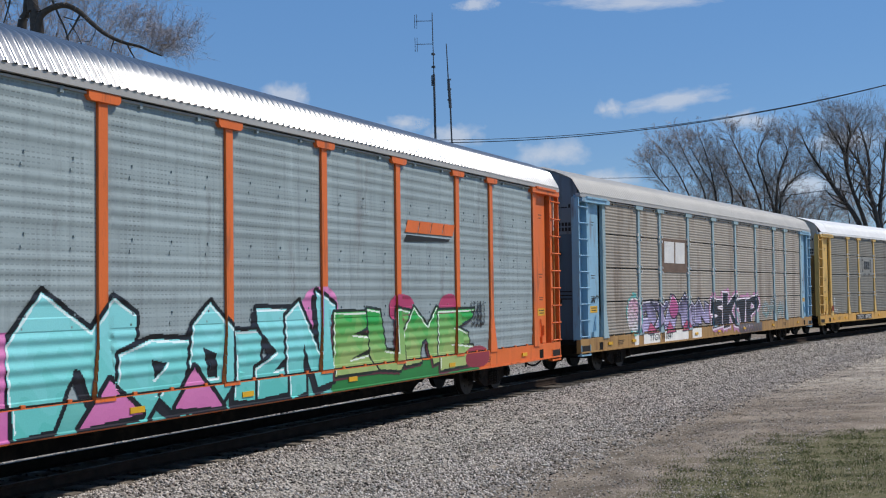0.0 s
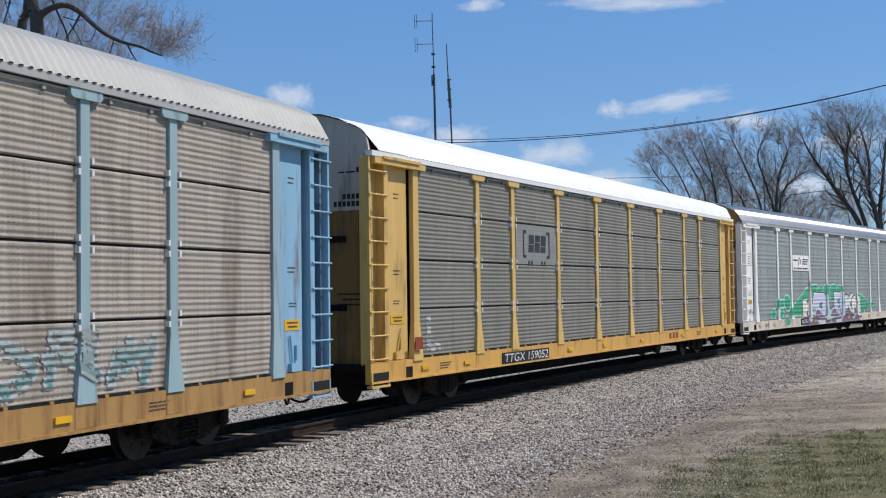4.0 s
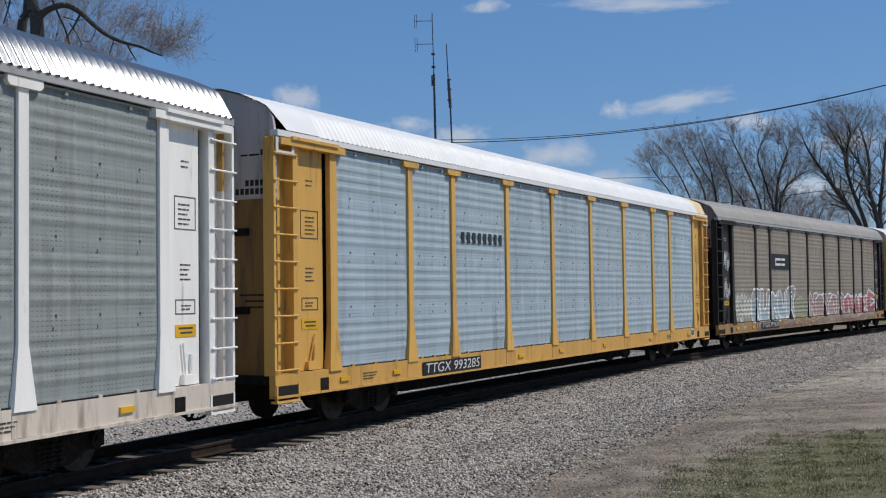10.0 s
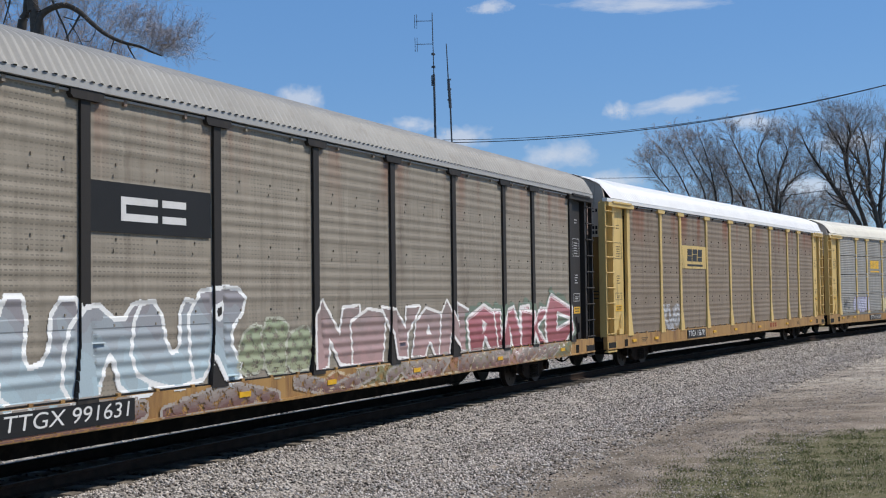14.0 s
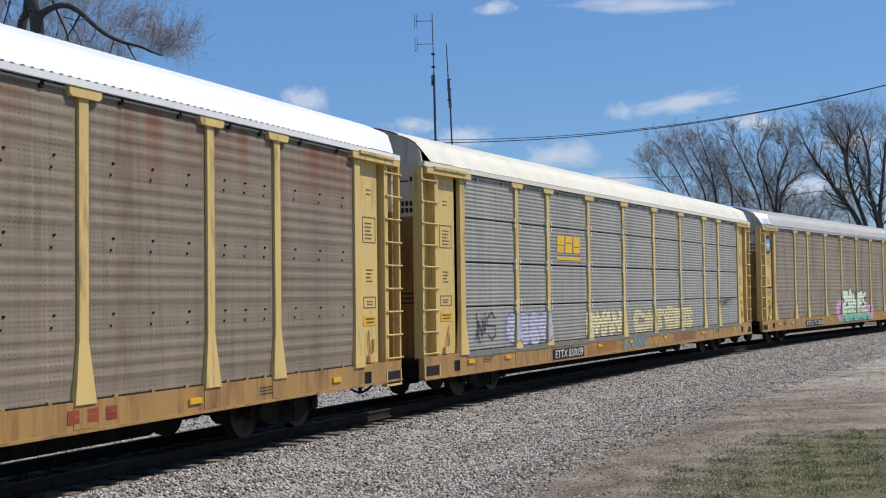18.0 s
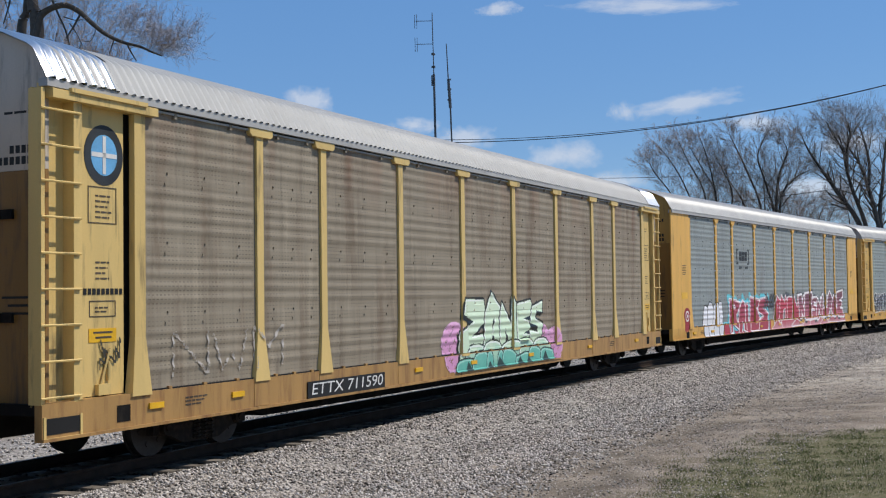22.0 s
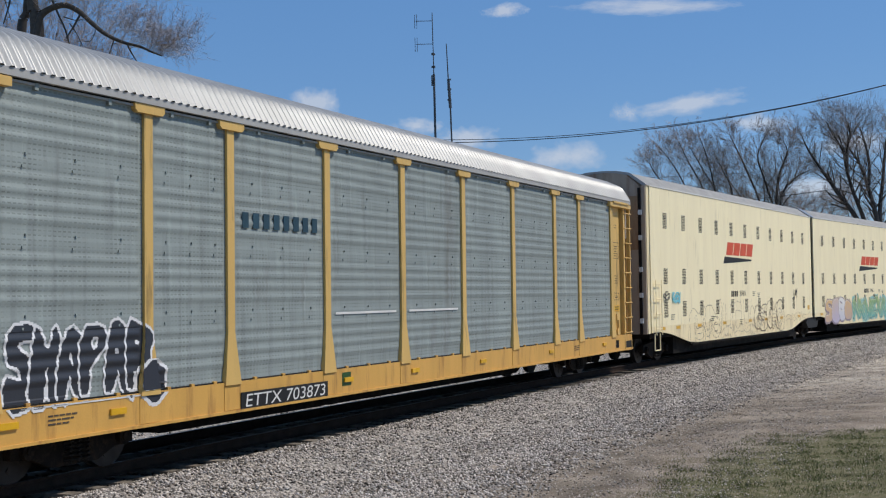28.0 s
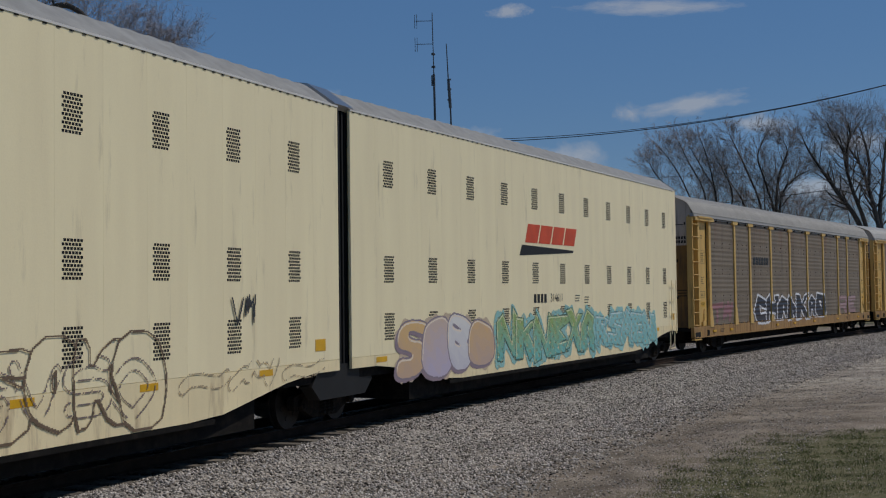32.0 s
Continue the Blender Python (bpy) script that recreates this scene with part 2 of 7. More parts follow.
    grass_c, _ = noise_ramp(9.0, (0.095, 0.098, 0.042), (0.23, 0.195, 0.12), 0.34, 0.66)
    base = mix(sep.outputs[2], dirt, palec)
    rut_t = nn.new("ShaderNodeTexNoise")
    rut_t.inputs["Scale"].default_value, rut_t.inputs["Detail"].default_value = 0.9, 7
    l.new(mpr.outputs[0], rut_t.inputs[0])
    rut_r = nn.new("ShaderNodeValToRGB")
    rut_r.color_ramp.elements[0].position, rut_r.color_ramp.elements[1].position = 0.36, 0.56
    rut_r.color_ramp.elements[0].color, rut_r.color_ramp.elements[1].color = (0.68, 0.66, 0.64, 1), (1.06, 1.04, 1.0, 1)
    l.new(rut_t.outputs[0], rut_r.inputs[0])
    base = mix(1.0, base, rut_r.outputs[0], "MULTIPLY")
    base = mix(1.0, base, grit, "MULTIPLY")
    damp = nn.new("ShaderNodeAttribute")
    damp.attribute_name = "ruts"
    soil, _ = noise_ramp(6.0, (0.075, 0.06, 0.045), (0.17, 0.14, 0.11))
    base = mix(damp.outputs["Fac"], base, soil)
    base = mix(sep.outputs[0], base, stone)
    br, _ = noise_ramp(3.0, (0, 0, 0), (1, 1, 1), 0.4, 0.6)
    gm = nn.new("ShaderNodeMath")
    gm.operation = "MULTIPLY_ADD"
    gm.use_clamp = True
    l.new(sep.outputs[1], gm.inputs[0])
    gm.inputs[1].default_value = 1.6
    gs = nn.new("ShaderNodeMath")
    gs.operation = "MULTIPLY"
    l.new(br, gs.inputs[0])
    gs.inputs[1].default_value = -0.6
    l.new(gs.outputs[0], gm.inputs[2])
    base = mix(gm.outputs[0], base, grass_c)
    # dark multiplier that paints the shade under the train onto the bed
    bed_shade, _ = noise_ramp(4.0, (0.1, 0.09, 0.08), (0.24, 0.22, 0.2))
    shaded_bed = mix(1.0, base, bed_shade, "MULTIPLY")
    base = mix(att.outputs["Alpha"], base, shaded_bed)
    l.new(base, p.inputs["Base Color"])
    bp = nn.new("ShaderNodeBump")
    bp.inputs["Strength"].default_value, bp.inputs["Distance"].default_value = 0.6, 0.04
    l.new(gt.outputs[0], bp.inputs["Height"])
    l.new(bp.outputs[0], p.inputs["Normal"])
    me.materials.append(m_)
    tagged(new("ground", me), "grey ballast, gravel yard and patchy spring grass", "ground", kind="structure")


ground_sheet()


def stone_kit(count, sides=8, seed=5):
    """Rough little stones as unit shapes: squashed, cut octahedra."""
    rng = np.random.default_rng(seed)
    base = np.array([(1, 0, 0), (0, 1, 0), (-1, 0, 0), (0, -1, 0), (0.2, 0.2, 1), (0, 0, -0.8)])
    fc = np.array([(0, 1, 4), (1, 2, 4), (2, 3, 4), (3, 0, 4), (1, 0, 5), (2, 1, 5), (3, 2, 5), (0, 3, 5)])
    return [base * rng.uniform(0.6, 1.2, (6, 3)) for _ in range(count)], fc


def scatter_stones(name, label, n, s_range, d_range, size, material, seed, power=1.0, taper=0.0):
    rng = np.random.default_rng(seed)
    kit, fc = stone_kit(24, seed=seed)
    u = rng.random(n) ** power
    s = s_range[0] + (s_range[1] - s_range[0]) * u
    d = rng.uniform(*d_range, n)
    if taper:
        d = np.where(d > taper, taper + (d_range[1] - taper) * (1 - np.sqrt(rng.random(n))), d)
    h = HEAD + CURVE * s
    x = (math.cos(HEAD) - np.cos(h)) / CURVE + d * np.cos(h)
    y = Y0 + (np.sin(h) - math.sin(HEAD)) / CURVE - d * np.sin(h)
    z = ground_height(s, d)
    r = rng.uniform(*size, n)
    a = rng.uniform(0, 6.28, n)
    which = rng.integers(0, 24, n)
    K = np.array(kit)[which] * r[:, None, None]
    ca, sa = np.cos(a)[:, None], np.sin(a)[:, None]
    V = np.stack([K[..., 0] * ca - K[..., 1] * sa, K[..., 0] * sa + K[..., 1] * ca, K[..., 2] * 0.75], -1)
    V += np.stack([x, y, z + r * 0.3], -1)[:, None, :]
    F = fc[None] + (np.arange(n) * 6)[:, None, None]
    ob = new(name, fast_mesh(name, V.reshape(-1, 3), F.reshape(-1, 3), material))
    return tagged(ob, label, "stones", kind="stuff")


def stone_material(name="crushed_ballast_stone", k=1.0):
    m = mat(name, (0.3, 0.27, 0.24), 0.95, 0, 0.2, 8, spec=0.08)
    n, l = m.node_tree.nodes, m.node_tree.links
    g = n.new("ShaderNodeNewGeometry")
    r = n.new("ShaderNodeValToRGB")
    r.color_ramp.elements[0].color, r.color_ramp.elements[1].color = (0.05 * k, 0.043 * k, 0.036 * k, 1), (0.72 * k, 0.65 * k, 0.575 * k, 1)
    l.new(g.outputs["Random Per Island"], r.inputs[0])
    l.new(r.outputs[0], n["Principled BSDF"].inputs["Base Color"])
    return m


M_STONE = stone_material()
M_GRAVEL = stone_material("pale_yard_gravel_stone", 1.15)
# darker copy of M_STONE for stones that lie in the train's shade
M_SHADESTONE = stone_material("shade_darkened_ballast_stone", 0.12)
scatter_stones("ballast_stones", "loose grey crushed ballast stones beside the track", 96000, (-15, 55), (1.2, 6.4), (0.012, 0.035), M_STONE, 8, 1.5, 4.0)
scatter_stones("far_ballast_stones", "ballast stones behind the track, darkened for the train's shade", 9000, (-22, 60), (-2.2, -1.2), (0.03, 0.06), M_SHADESTONE, 9, 1.4)
scatter_stones("lit_far_ballast", "pale ballast stones beyond the track", 16000, (-22, 60), (-12.5, -2.2), (0.03, 0.06), M_STONE, 19, 1.4)
scatter_stones("track_ballast", "ballast stones between the ties, darkened for the train's shade", 9000, (-16, 40), (-1.2, 1.2), (0.025, 0.05), M_SHADESTONE, 10, 1.3)
scatter_stones("yard_gravel", "fine loose gravel on the yard", 30000, (-16, 40), (4.5, 13), (0.005, 0.014), M_GRAVEL, 11, 1.5)
scatter_stones("stray_stones", "stray grey stones trodden into the yard", 26000, (-16, 24), (3.8, 9.0), (0.008, 0.02), M_STONE, 12, 1.3)


def rails_and_ties():
    prof = [(-0.07, -0.172), (0.07, -0.172), (0.07, -0.16), (0.012, -0.14), (0.012, -0.045), (0.035, -0.035), (0.035, 0.0), (-0.035, 0.0),
            (-0.035, -0.035), (-0.012, -0.045), (-0.012, -0.14), (-0.07, -0.16)]
    steps = np.arange(-372, 421, 3.0)
    for gauge in (0.753, -0.753):
        bm = bmesh.new()
        rings = []
        for s in steps:
            ring = []
            for w, z in prof:
                x, y, _ = rail_point(s, gauge + w)
                ring.append(bm.verts.new((x, y, z)))
            rings.append(ring)
        for a, b in zip(rings, rings[1:]):
            for i in range(len(prof)):
                j = (i + 1) % len(prof)
                f = bm.faces.new((a[i], a[j], b[j], b[i]))
                f.material_index = 1 if i == 6 else 0
        me = mesh_of("rail", bm, M_RAIL)
        me.materials.append(M_RAILTOP)
        tagged(new("rail", me), "rusty steel rail with a polished head", "rail", "rails of the track", "structure")
    rng = random.Random(4)
    bm = box(bmesh.new(), -0.115, 0.115, -1.3, 1.3, -0.36, -0.172)
    me = mesh_of("railroad_tie", bm, M_TIE)
    root = tagged(new("track_ties"), "weathered wooden ties half sunk in ballast", "track", kind="structure")
    for i in range(150):
        s = -22 + i * 0.53
        x, y, h = rail_point(s, rng.uniform(-0.05, 0.16))
        ob = new("railroad_tie", me)
        ob.parent = root
        ob.matrix_local = pose(x, y, rng.uniform(-0.05, 0.0), 0, 0, 90 - math.degrees(h) + rng.uniform(-1, 1))


rails_and_ties()


# ---- auto-rack cars ----
# Local axes of a car: x along the train, away from the front; -y is the side that shows; z = 0 on the rails.
HALF, CORNER = 13.62, 11.8
BAY, NARROW = 2.818, 1.903
POSTS = [-2.5 * BAY - NARROW, -2.5 * BAY, -1.5 * BAY, -0.5 * BAY, 0.5 * BAY, 1.5 * BAY, 2.5 * BAY, 2.5 * BAY + NARROW]
DECK, SILL, TOP = 1.017, 0.647, 4.91
FACE = 1.45
TRUCK = 9.9
BASE = 0.925  # lowest joint of the ribbed sheets
SHEET = 0.975  # height of one side sheet


def rib(z, style):
    """How far the side sheets stand out at the height z."""
    if style == "band":
        f = ((z - DECK) / SHEET) % 1.0
        return 0.02 * math.sin(math.pi * 11 * f) ** 2 if f > 0.035 else -0.03
    f = ((z - BASE) / 0.972) % 1.0
    if f > 0.3:
        return 0.021 * math.sin(math.pi * 4 * (f - 0.3) / 0.7) ** 2
    return 0.008 if f < 0.16 else 0.0


ROOF = [(-1.535, 5.005), (-1.4, 5.24), (-1.3, 5.4), (-1.2, 5.465), (-0.8, 5.64), (-0.4, 5.755), (0, 5.79), (0.6, 5.72), (1.2, 5.46), (1.53, 5.0)]


def panel_mesh(width, style, material):
    z0, z1 = DECK + 0.004, TOP - 0.02
    zs = []
    n = 264 if style == "band" else 128
    for i in range(n + 1):
        zs.append(z0 + (z1 - z0) * i / n)
    v, f = [], []
    cols = ((-0.5 * width, 0.0), (0.13 - 0.5 * width, 0.0), (0.22 - 0.5 * width, 1.0), (0.5 * width - 0.22, 1.0), (0.5 * width - 0.13, 0.0), (0.5 * width, 0.0))
    for z in zs:
        y = rib(z, style)
        v += [(x, -FACE - (y * k if y > 0 else y), z) for x, k in cols]
    for i in range(n):
        f += [(6 * i + k, 6 * i + k + 1, 6 * i + k + 7, 6 * i + k + 6) for k in range(5)]
    me = fast_mesh("side_panel", v, f, material)
    me.materials.append(M_DARKGAP)
    if style == "band":
        gap = [1 if ((0.5 * (zs[i] + zs[i + 1]) - DECK) / SHEET) % 1.0 < 0.03 and zs[i] > DECK + 0.3 else 0 for i in range(n) for _ in range(5)]
        me.polygons.foreach_set("material_index", gap)
    return me


def bolt_mesh(width, style, material):
    """Rows of bolt heads on the flat courses, and the lugs under the gutter."""
    bm = bmesh.new()
    for k in range(1, 4):
        for j in range(2 if style != "band" else 0):
            z = BASE + 0.972 * k + (0.04, 0.19)[j]
            n = 3
            for i in range(n):
                x = -width / 2 + width * (0.2 + 0.3 * i + 0.02 * j)
                box(bm, x - 0.014, x + 0.014, -FACE - 0.022, -FACE + 0.01, z - 0.015, z + 0.015)
    for i in range(2):
        x = -width / 2 + width * (0.27 + 0.46 * i)
        box(bm, x - 0.03, x + 0.03, -FACE - 0.05, -FACE + 0.01, TOP - 0.1, TOP - 0.015)
    return mesh_of("bolts", bm, material)


def post_mesh(material, foot=True, w=0.088):
    """A stamped hat-section post with a foot that flares out to the sill."""
    bm = bmesh.new()
    y0, y1 = -FACE - 0.01, -FACE - 0.045
    box(bm, -w, w, y1, y0 + 0.06, DECK + (0.75 if foot else 0.0), TOP - 0.1)
    if foot:
        lo = [(-0.215, y0 + 0.06), (0.215, y0 + 0.06), (0.2, -1.53), (-0.2, -1.53)]
        hi = [(-w, y0 + 0.06), (w, y0 + 0.06), (w, y1), (-w, y1)]
        a = [bm.verts.new((x, y, DECK - 0.04)) for x, y in lo]
        b = [bm.verts.new((x, y, DECK + 0.75)) for x, y in hi]
        bm.faces.new(a)
        for i in range(4):
            j = (i + 1) % 4
            bm.faces.new((a[i], a[j], b[j], b[i]))
    return mesh_of("post", bm, material)


def cap_mesh(material, w=0.31, h=0.125, flared=False):
    if flared:
        return mesh_of("post_cap", prism(bmesh.new(), [(-0.26, TOP), (0.26, TOP), (0.24, TOP - 0.03), (0.1, TOP - 0.17), (-0.1, TOP - 0.17), (-0.24, TOP - 0.03)], "y", -FACE - 0.07, -FACE + 0.02), material)
    bm = prism(bmesh.new(), [(-w, TOP), (w, TOP), (w, TOP - h * 0.65), (w - 0.05, TOP - h), (-w + 0.05, TOP - h), (-w, TOP - h * 0.65)], "y", -FACE - 0.08, -FACE + 0.02)
    return mesh_of("post_cap", bm, material)


def roof_mesh(material, x0=-HALF, x1=HALF, deep=0.042):
    n = int((x1 - x0) / 0.166)
    xs, dz = [], []
    for i in range(n):
        a = x0 + (x1 - x0) * i / n
        for k, h in ((0.0, 0.0), (0.14, 0.06), (0.34, 0.94), (0.44, 1.0), (0.56, 1.0), (0.66, 0.94), (0.86, 0.06)):
            xs.append(a + k * (x1 - x0) / n)
            dz.append(deep * h)
    xs.append(x1)
    dz.append(0.0)
    prof = ROOF
    nor = []
    for i, (y, z) in enumerate(prof):
        p, q = prof[max(0, i - 1)], prof[min(len(prof) - 1, i + 1)]
        t = Vector((q[0] - p[0], q[1] - p[1])).normalized()
        nor.append((-t.y, t.x))
    v = [(x, y + nor[k][0] * d, z + nor[k][1] * d) for x, d in zip(xs, dz) for k, (y, z) in enumerate(prof)]
    m = len(prof)
    f = [(i * m + k, (i + 1) * m + k, (i + 1) * m + k + 1, i * m + k + 1) for i in range(len(xs) - 1) for k in range(m - 1)]
    return fast_mesh("roof", v, f, material)


def ladder(parent, sgn, material, rung_mat):
    """The corner ladder: two stiles and nine rungs before a recessed backing plate."""
    def span(a, b):
        return sorted((sgn * a, sgn * b))
    root = part("ladder", box(bmesh.new(), *span(13.06, 13.6), -1.32, -1.29, DECK - 0.05, TOP), material, parent)
    for a, b in ((12.92, 13.07), (13.57, 13.63)):
        part("stile", box(bmesh.new(), *span(a, b), -1.5, -1.29, DECK - 0.02, TOP - 0.02), material, root)
    me = mesh_of("rung", rod(bmesh.new(), (sgn * 12.96, 0, 0), (sgn * 13.66, 0, 0), 0.016, 6), rung_mat)
    for i in range(9):
        r = part("rung", me, None, root)
        r.location = (0, -1.52, DECK + 0.06 + 0.445 * i)
    return root


def end_side(parent, sgn, paint, rung_mat, roofed=True):
    """Flat door strip, its dark slots and the stepped header that runs over door and ladder."""
    def span(a, b):
        return sorted((sgn * a, sgn * b))
    part("side_door", box(bmesh.new(), *(span(11.86, 12.79) if sgn > 0 else span(12.03, 12.93)), -1.4, -1.36, DECK + 0.01, TOP - 0.1), paint, parent)
    # black backing plate, the shade of the door gaps put into its colour
    part("door_slot", box(bmesh.new(), *span(11.85, 12.93), -1.33, -1.3, DECK, TOP), M_DARK, parent)
    part("door_header", prism(bmesh.new(), [(-1.57, TOP - 0.13), (-1.57, TOP - 0.02), (-1.3, TOP + 0.07), (-1.3, TOP - 0.13)], "x", *span(11.5, 13.5)), paint, parent)
    part("header_lip", box(bmesh.new(), *span(11.75, 13.2), -1.6, -1.5, TOP - 0.03, TOP + 0.025), paint, parent)
    ladder(parent, sgn, paint, rung_mat)
    # latch gear low on the door strip
    bm = bmesh.new()
    c = sgn * 12.45
    box(bm, c - 0.14, c + 0.1, -1.47, -1.39, DECK + 0.02, DECK + 0.16)
    rod(bm, (c - 0.05, -1.43, DECK + 0.15), (c - 0.12 * sgn, -1.43, DECK + 0.62), 0.016, 5)
    rod(bm, (c + 0.1, -1.42, DECK + 0.2), (c + 0.1, -1.42, DECK + 0.45), 0.03, 6)
    part("door_latch", bm, paint, parent)
    # the step hung under the sill's end
    # flat black plate on the sill paints the dark of the step's opening
    part("step_pocket", box(bmesh.new(), *span(12.97, 13.56), -1.506, -1.49, SILL - 0.02, SILL + 0.18), M_DARKGAP, parent)
    step = part("step", box(bmesh.new(), *span(12.93, 13.6), -1.52, -1.4, SILL - 0.1, SILL - 0.06), rung_mat, parent)
    for a, b in ((12.93, 12.97), (13.56, 13.6)):
        part("step_hanger", box(bmesh.new(), *span(a, b), -1.515, -1.47, SILL - 0.062, SILL + 0.2), paint, step)


def end_wall(parent, sgn, low, high, split=3.9):
    """The closed end doors under the arch of the roof, in two paints."""
    x0, x1 = sorted((sgn * 13.42, sgn * 13.48))
    part("end_door", box(bmesh.new(), x0, x1, -1.42, 1.42, DECK - 0.1, split), low, parent)
    prof = [(y * 0.985, z) for y, z in ROOF]
    bm = prism(bmesh.new(), [(-1.42, split + 0.003), (-1.42, 5.0)] + prof[1:-1] + [(1.42, 5.0), (1.42, split + 0.003)], "x", x0, x1)
    part("end_door_top", bm, high, parent)
    xo = sgn * 13.5
    for y in (-0.12, 0.12):
        part("lock_rod", rod(bmesh.new(), (xo, y, DECK), (xo, y, 5.5), 0.03, 5), low, parent)
    bm = bmesh.new()
    for z, ws in ((4.62, (0.06, 0.2, 0.14)), (4.12, (0.07, 0.07, 0.07, 0.07)), (3.98, (0.07, 0.07, 0.07, 0.07, 0.07, 0.07)), (2.3, (0.5,)), (2.2, (0.4,)), (2.1, (0.5,))):
        y = -1.2
        for w in ws:
            box(bm, xo - 0.021 * sgn - 0.004, xo - 0.021 * sgn + 0.004, y, y + w, z, z + (0.03 if w > 0.1 else 0.1))
            y += w + 0.03
    tagged(part("stencil", bm, M_BLACKPAINT, parent), kind="stuff")
    for z in (2.0, 3.3):
        part("hasp", box(bmesh.new(), xo - 0.02, xo + 0.02, -0.9, -0.4, z, z + 0.12), M_DARK, parent)


WHEELS = []  # wheelsets with the arc position of their car, to be spun


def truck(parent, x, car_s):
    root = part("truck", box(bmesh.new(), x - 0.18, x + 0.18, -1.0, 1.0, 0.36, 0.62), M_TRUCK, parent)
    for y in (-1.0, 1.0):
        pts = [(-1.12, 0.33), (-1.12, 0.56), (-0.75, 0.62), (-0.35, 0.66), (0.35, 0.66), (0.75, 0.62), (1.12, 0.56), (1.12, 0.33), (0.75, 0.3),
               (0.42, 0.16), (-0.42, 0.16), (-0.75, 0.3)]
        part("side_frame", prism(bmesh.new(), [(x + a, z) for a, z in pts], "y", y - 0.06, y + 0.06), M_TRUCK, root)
        if y < 0:
            for k in (-0.16, 0.0, 0.16):
                pts = [(x + k + 0.055 * math.cos(i * 1.05), y - 0.09 + 0.055 * math.sin(i * 1.05), 0.19 + i * 0.0095) for i in range(33)]
                part("spring", pipe(bmesh.new(), pts, 0.016, 5), M_SPRING, root)
            for k in (-0.875, 0.875):
                bm = rod(bmesh.new(), (x + k, y - 0.14, 0.42), (x + k, y + 0.02, 0.42), 0.11, 12)
                rod(bm, (x + k, y - 0.165, 0.42), (x + k, y - 0.14, 0.42), 0.06, 8)
                part("bearing", bm, M_TRUCK, root)
    for k in (-0.875, 0.875):
        bm = bmesh.new()
        for y in (-0.745, 0.745):
            o = 1 if y < 0 else -1
            rod(bm, (0, y - 0.06 * o, 0), (0, y + 0.05 * o, 0), 0.42, 28)
            rod(bm, (0, y + 0.05 * o, 0), (0, y + 0.075 * o, 0), 0.445, 28)
            for i in range(6):
                w = i * math.pi / 3
                box(bm, 0.25 * math.cos(w) - 0.03, 0.25 * math.cos(w) + 0.03, y - 0.07 * o - 0.004, y - 0.07 * o + 0.012, 0.25 * math.sin(w) - 0.03, 0.25 * math.sin(w) + 0.03)
        rod(bm, (0, -0.95, 0), (0, 0.95, 0), 0.08, 10)
        ob = part("wheelset", bm, M_WHEEL, root)
        ob.location = (x + k, 0, 0.42)
        WHEELS.append((ob, (x + k, 0, 0.42), car_s))


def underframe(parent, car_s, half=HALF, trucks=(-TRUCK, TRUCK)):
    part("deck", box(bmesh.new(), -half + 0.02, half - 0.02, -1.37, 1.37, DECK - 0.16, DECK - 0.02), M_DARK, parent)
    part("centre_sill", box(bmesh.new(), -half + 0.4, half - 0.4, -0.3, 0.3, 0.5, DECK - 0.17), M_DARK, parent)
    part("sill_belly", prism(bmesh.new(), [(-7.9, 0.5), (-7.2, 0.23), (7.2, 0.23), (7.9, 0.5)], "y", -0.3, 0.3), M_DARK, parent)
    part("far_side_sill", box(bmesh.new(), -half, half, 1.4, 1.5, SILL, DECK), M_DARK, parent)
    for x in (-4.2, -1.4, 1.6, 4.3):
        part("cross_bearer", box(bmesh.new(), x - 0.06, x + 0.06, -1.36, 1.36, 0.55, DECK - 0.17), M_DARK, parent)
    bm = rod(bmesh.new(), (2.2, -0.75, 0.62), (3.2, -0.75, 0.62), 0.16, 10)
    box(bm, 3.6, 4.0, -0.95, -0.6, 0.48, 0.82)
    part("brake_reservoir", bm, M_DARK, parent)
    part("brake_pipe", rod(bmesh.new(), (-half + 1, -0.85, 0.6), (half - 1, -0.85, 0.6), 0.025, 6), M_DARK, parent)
    for sgn in (-1, 1):
        e = sgn * half
        c = part("coupler", box(bmesh.new(), min(e - sgn * 0.4, e + sgn * 0.72), max(e - sgn * 0.4, e + sgn * 0.72), -0.1, 0.1, 0.72, 0.98), M_TRUCK, parent)
        part("knuckle", box(bmesh.new(), min(e + sgn * 0.62, e + sgn * 0.9), max(e + sgn * 0.62, e + sgn * 0.9), -0.16, 0.14, 0.7, 1.0), M_TRUCK, c)
        bm = bmesh.new()
        pipe(bm, [(e + sgn * (0.1 + 0.1 * i), -0.5 + 0.04 * i, 0.62 - 0.3 * math.sin(math.pi * i / 9)) for i in range(9)], 0.025, 6)
        part("air_hose", bm, M_DARK, parent)
    for x in trucks:
        truck(parent, x, car_s)


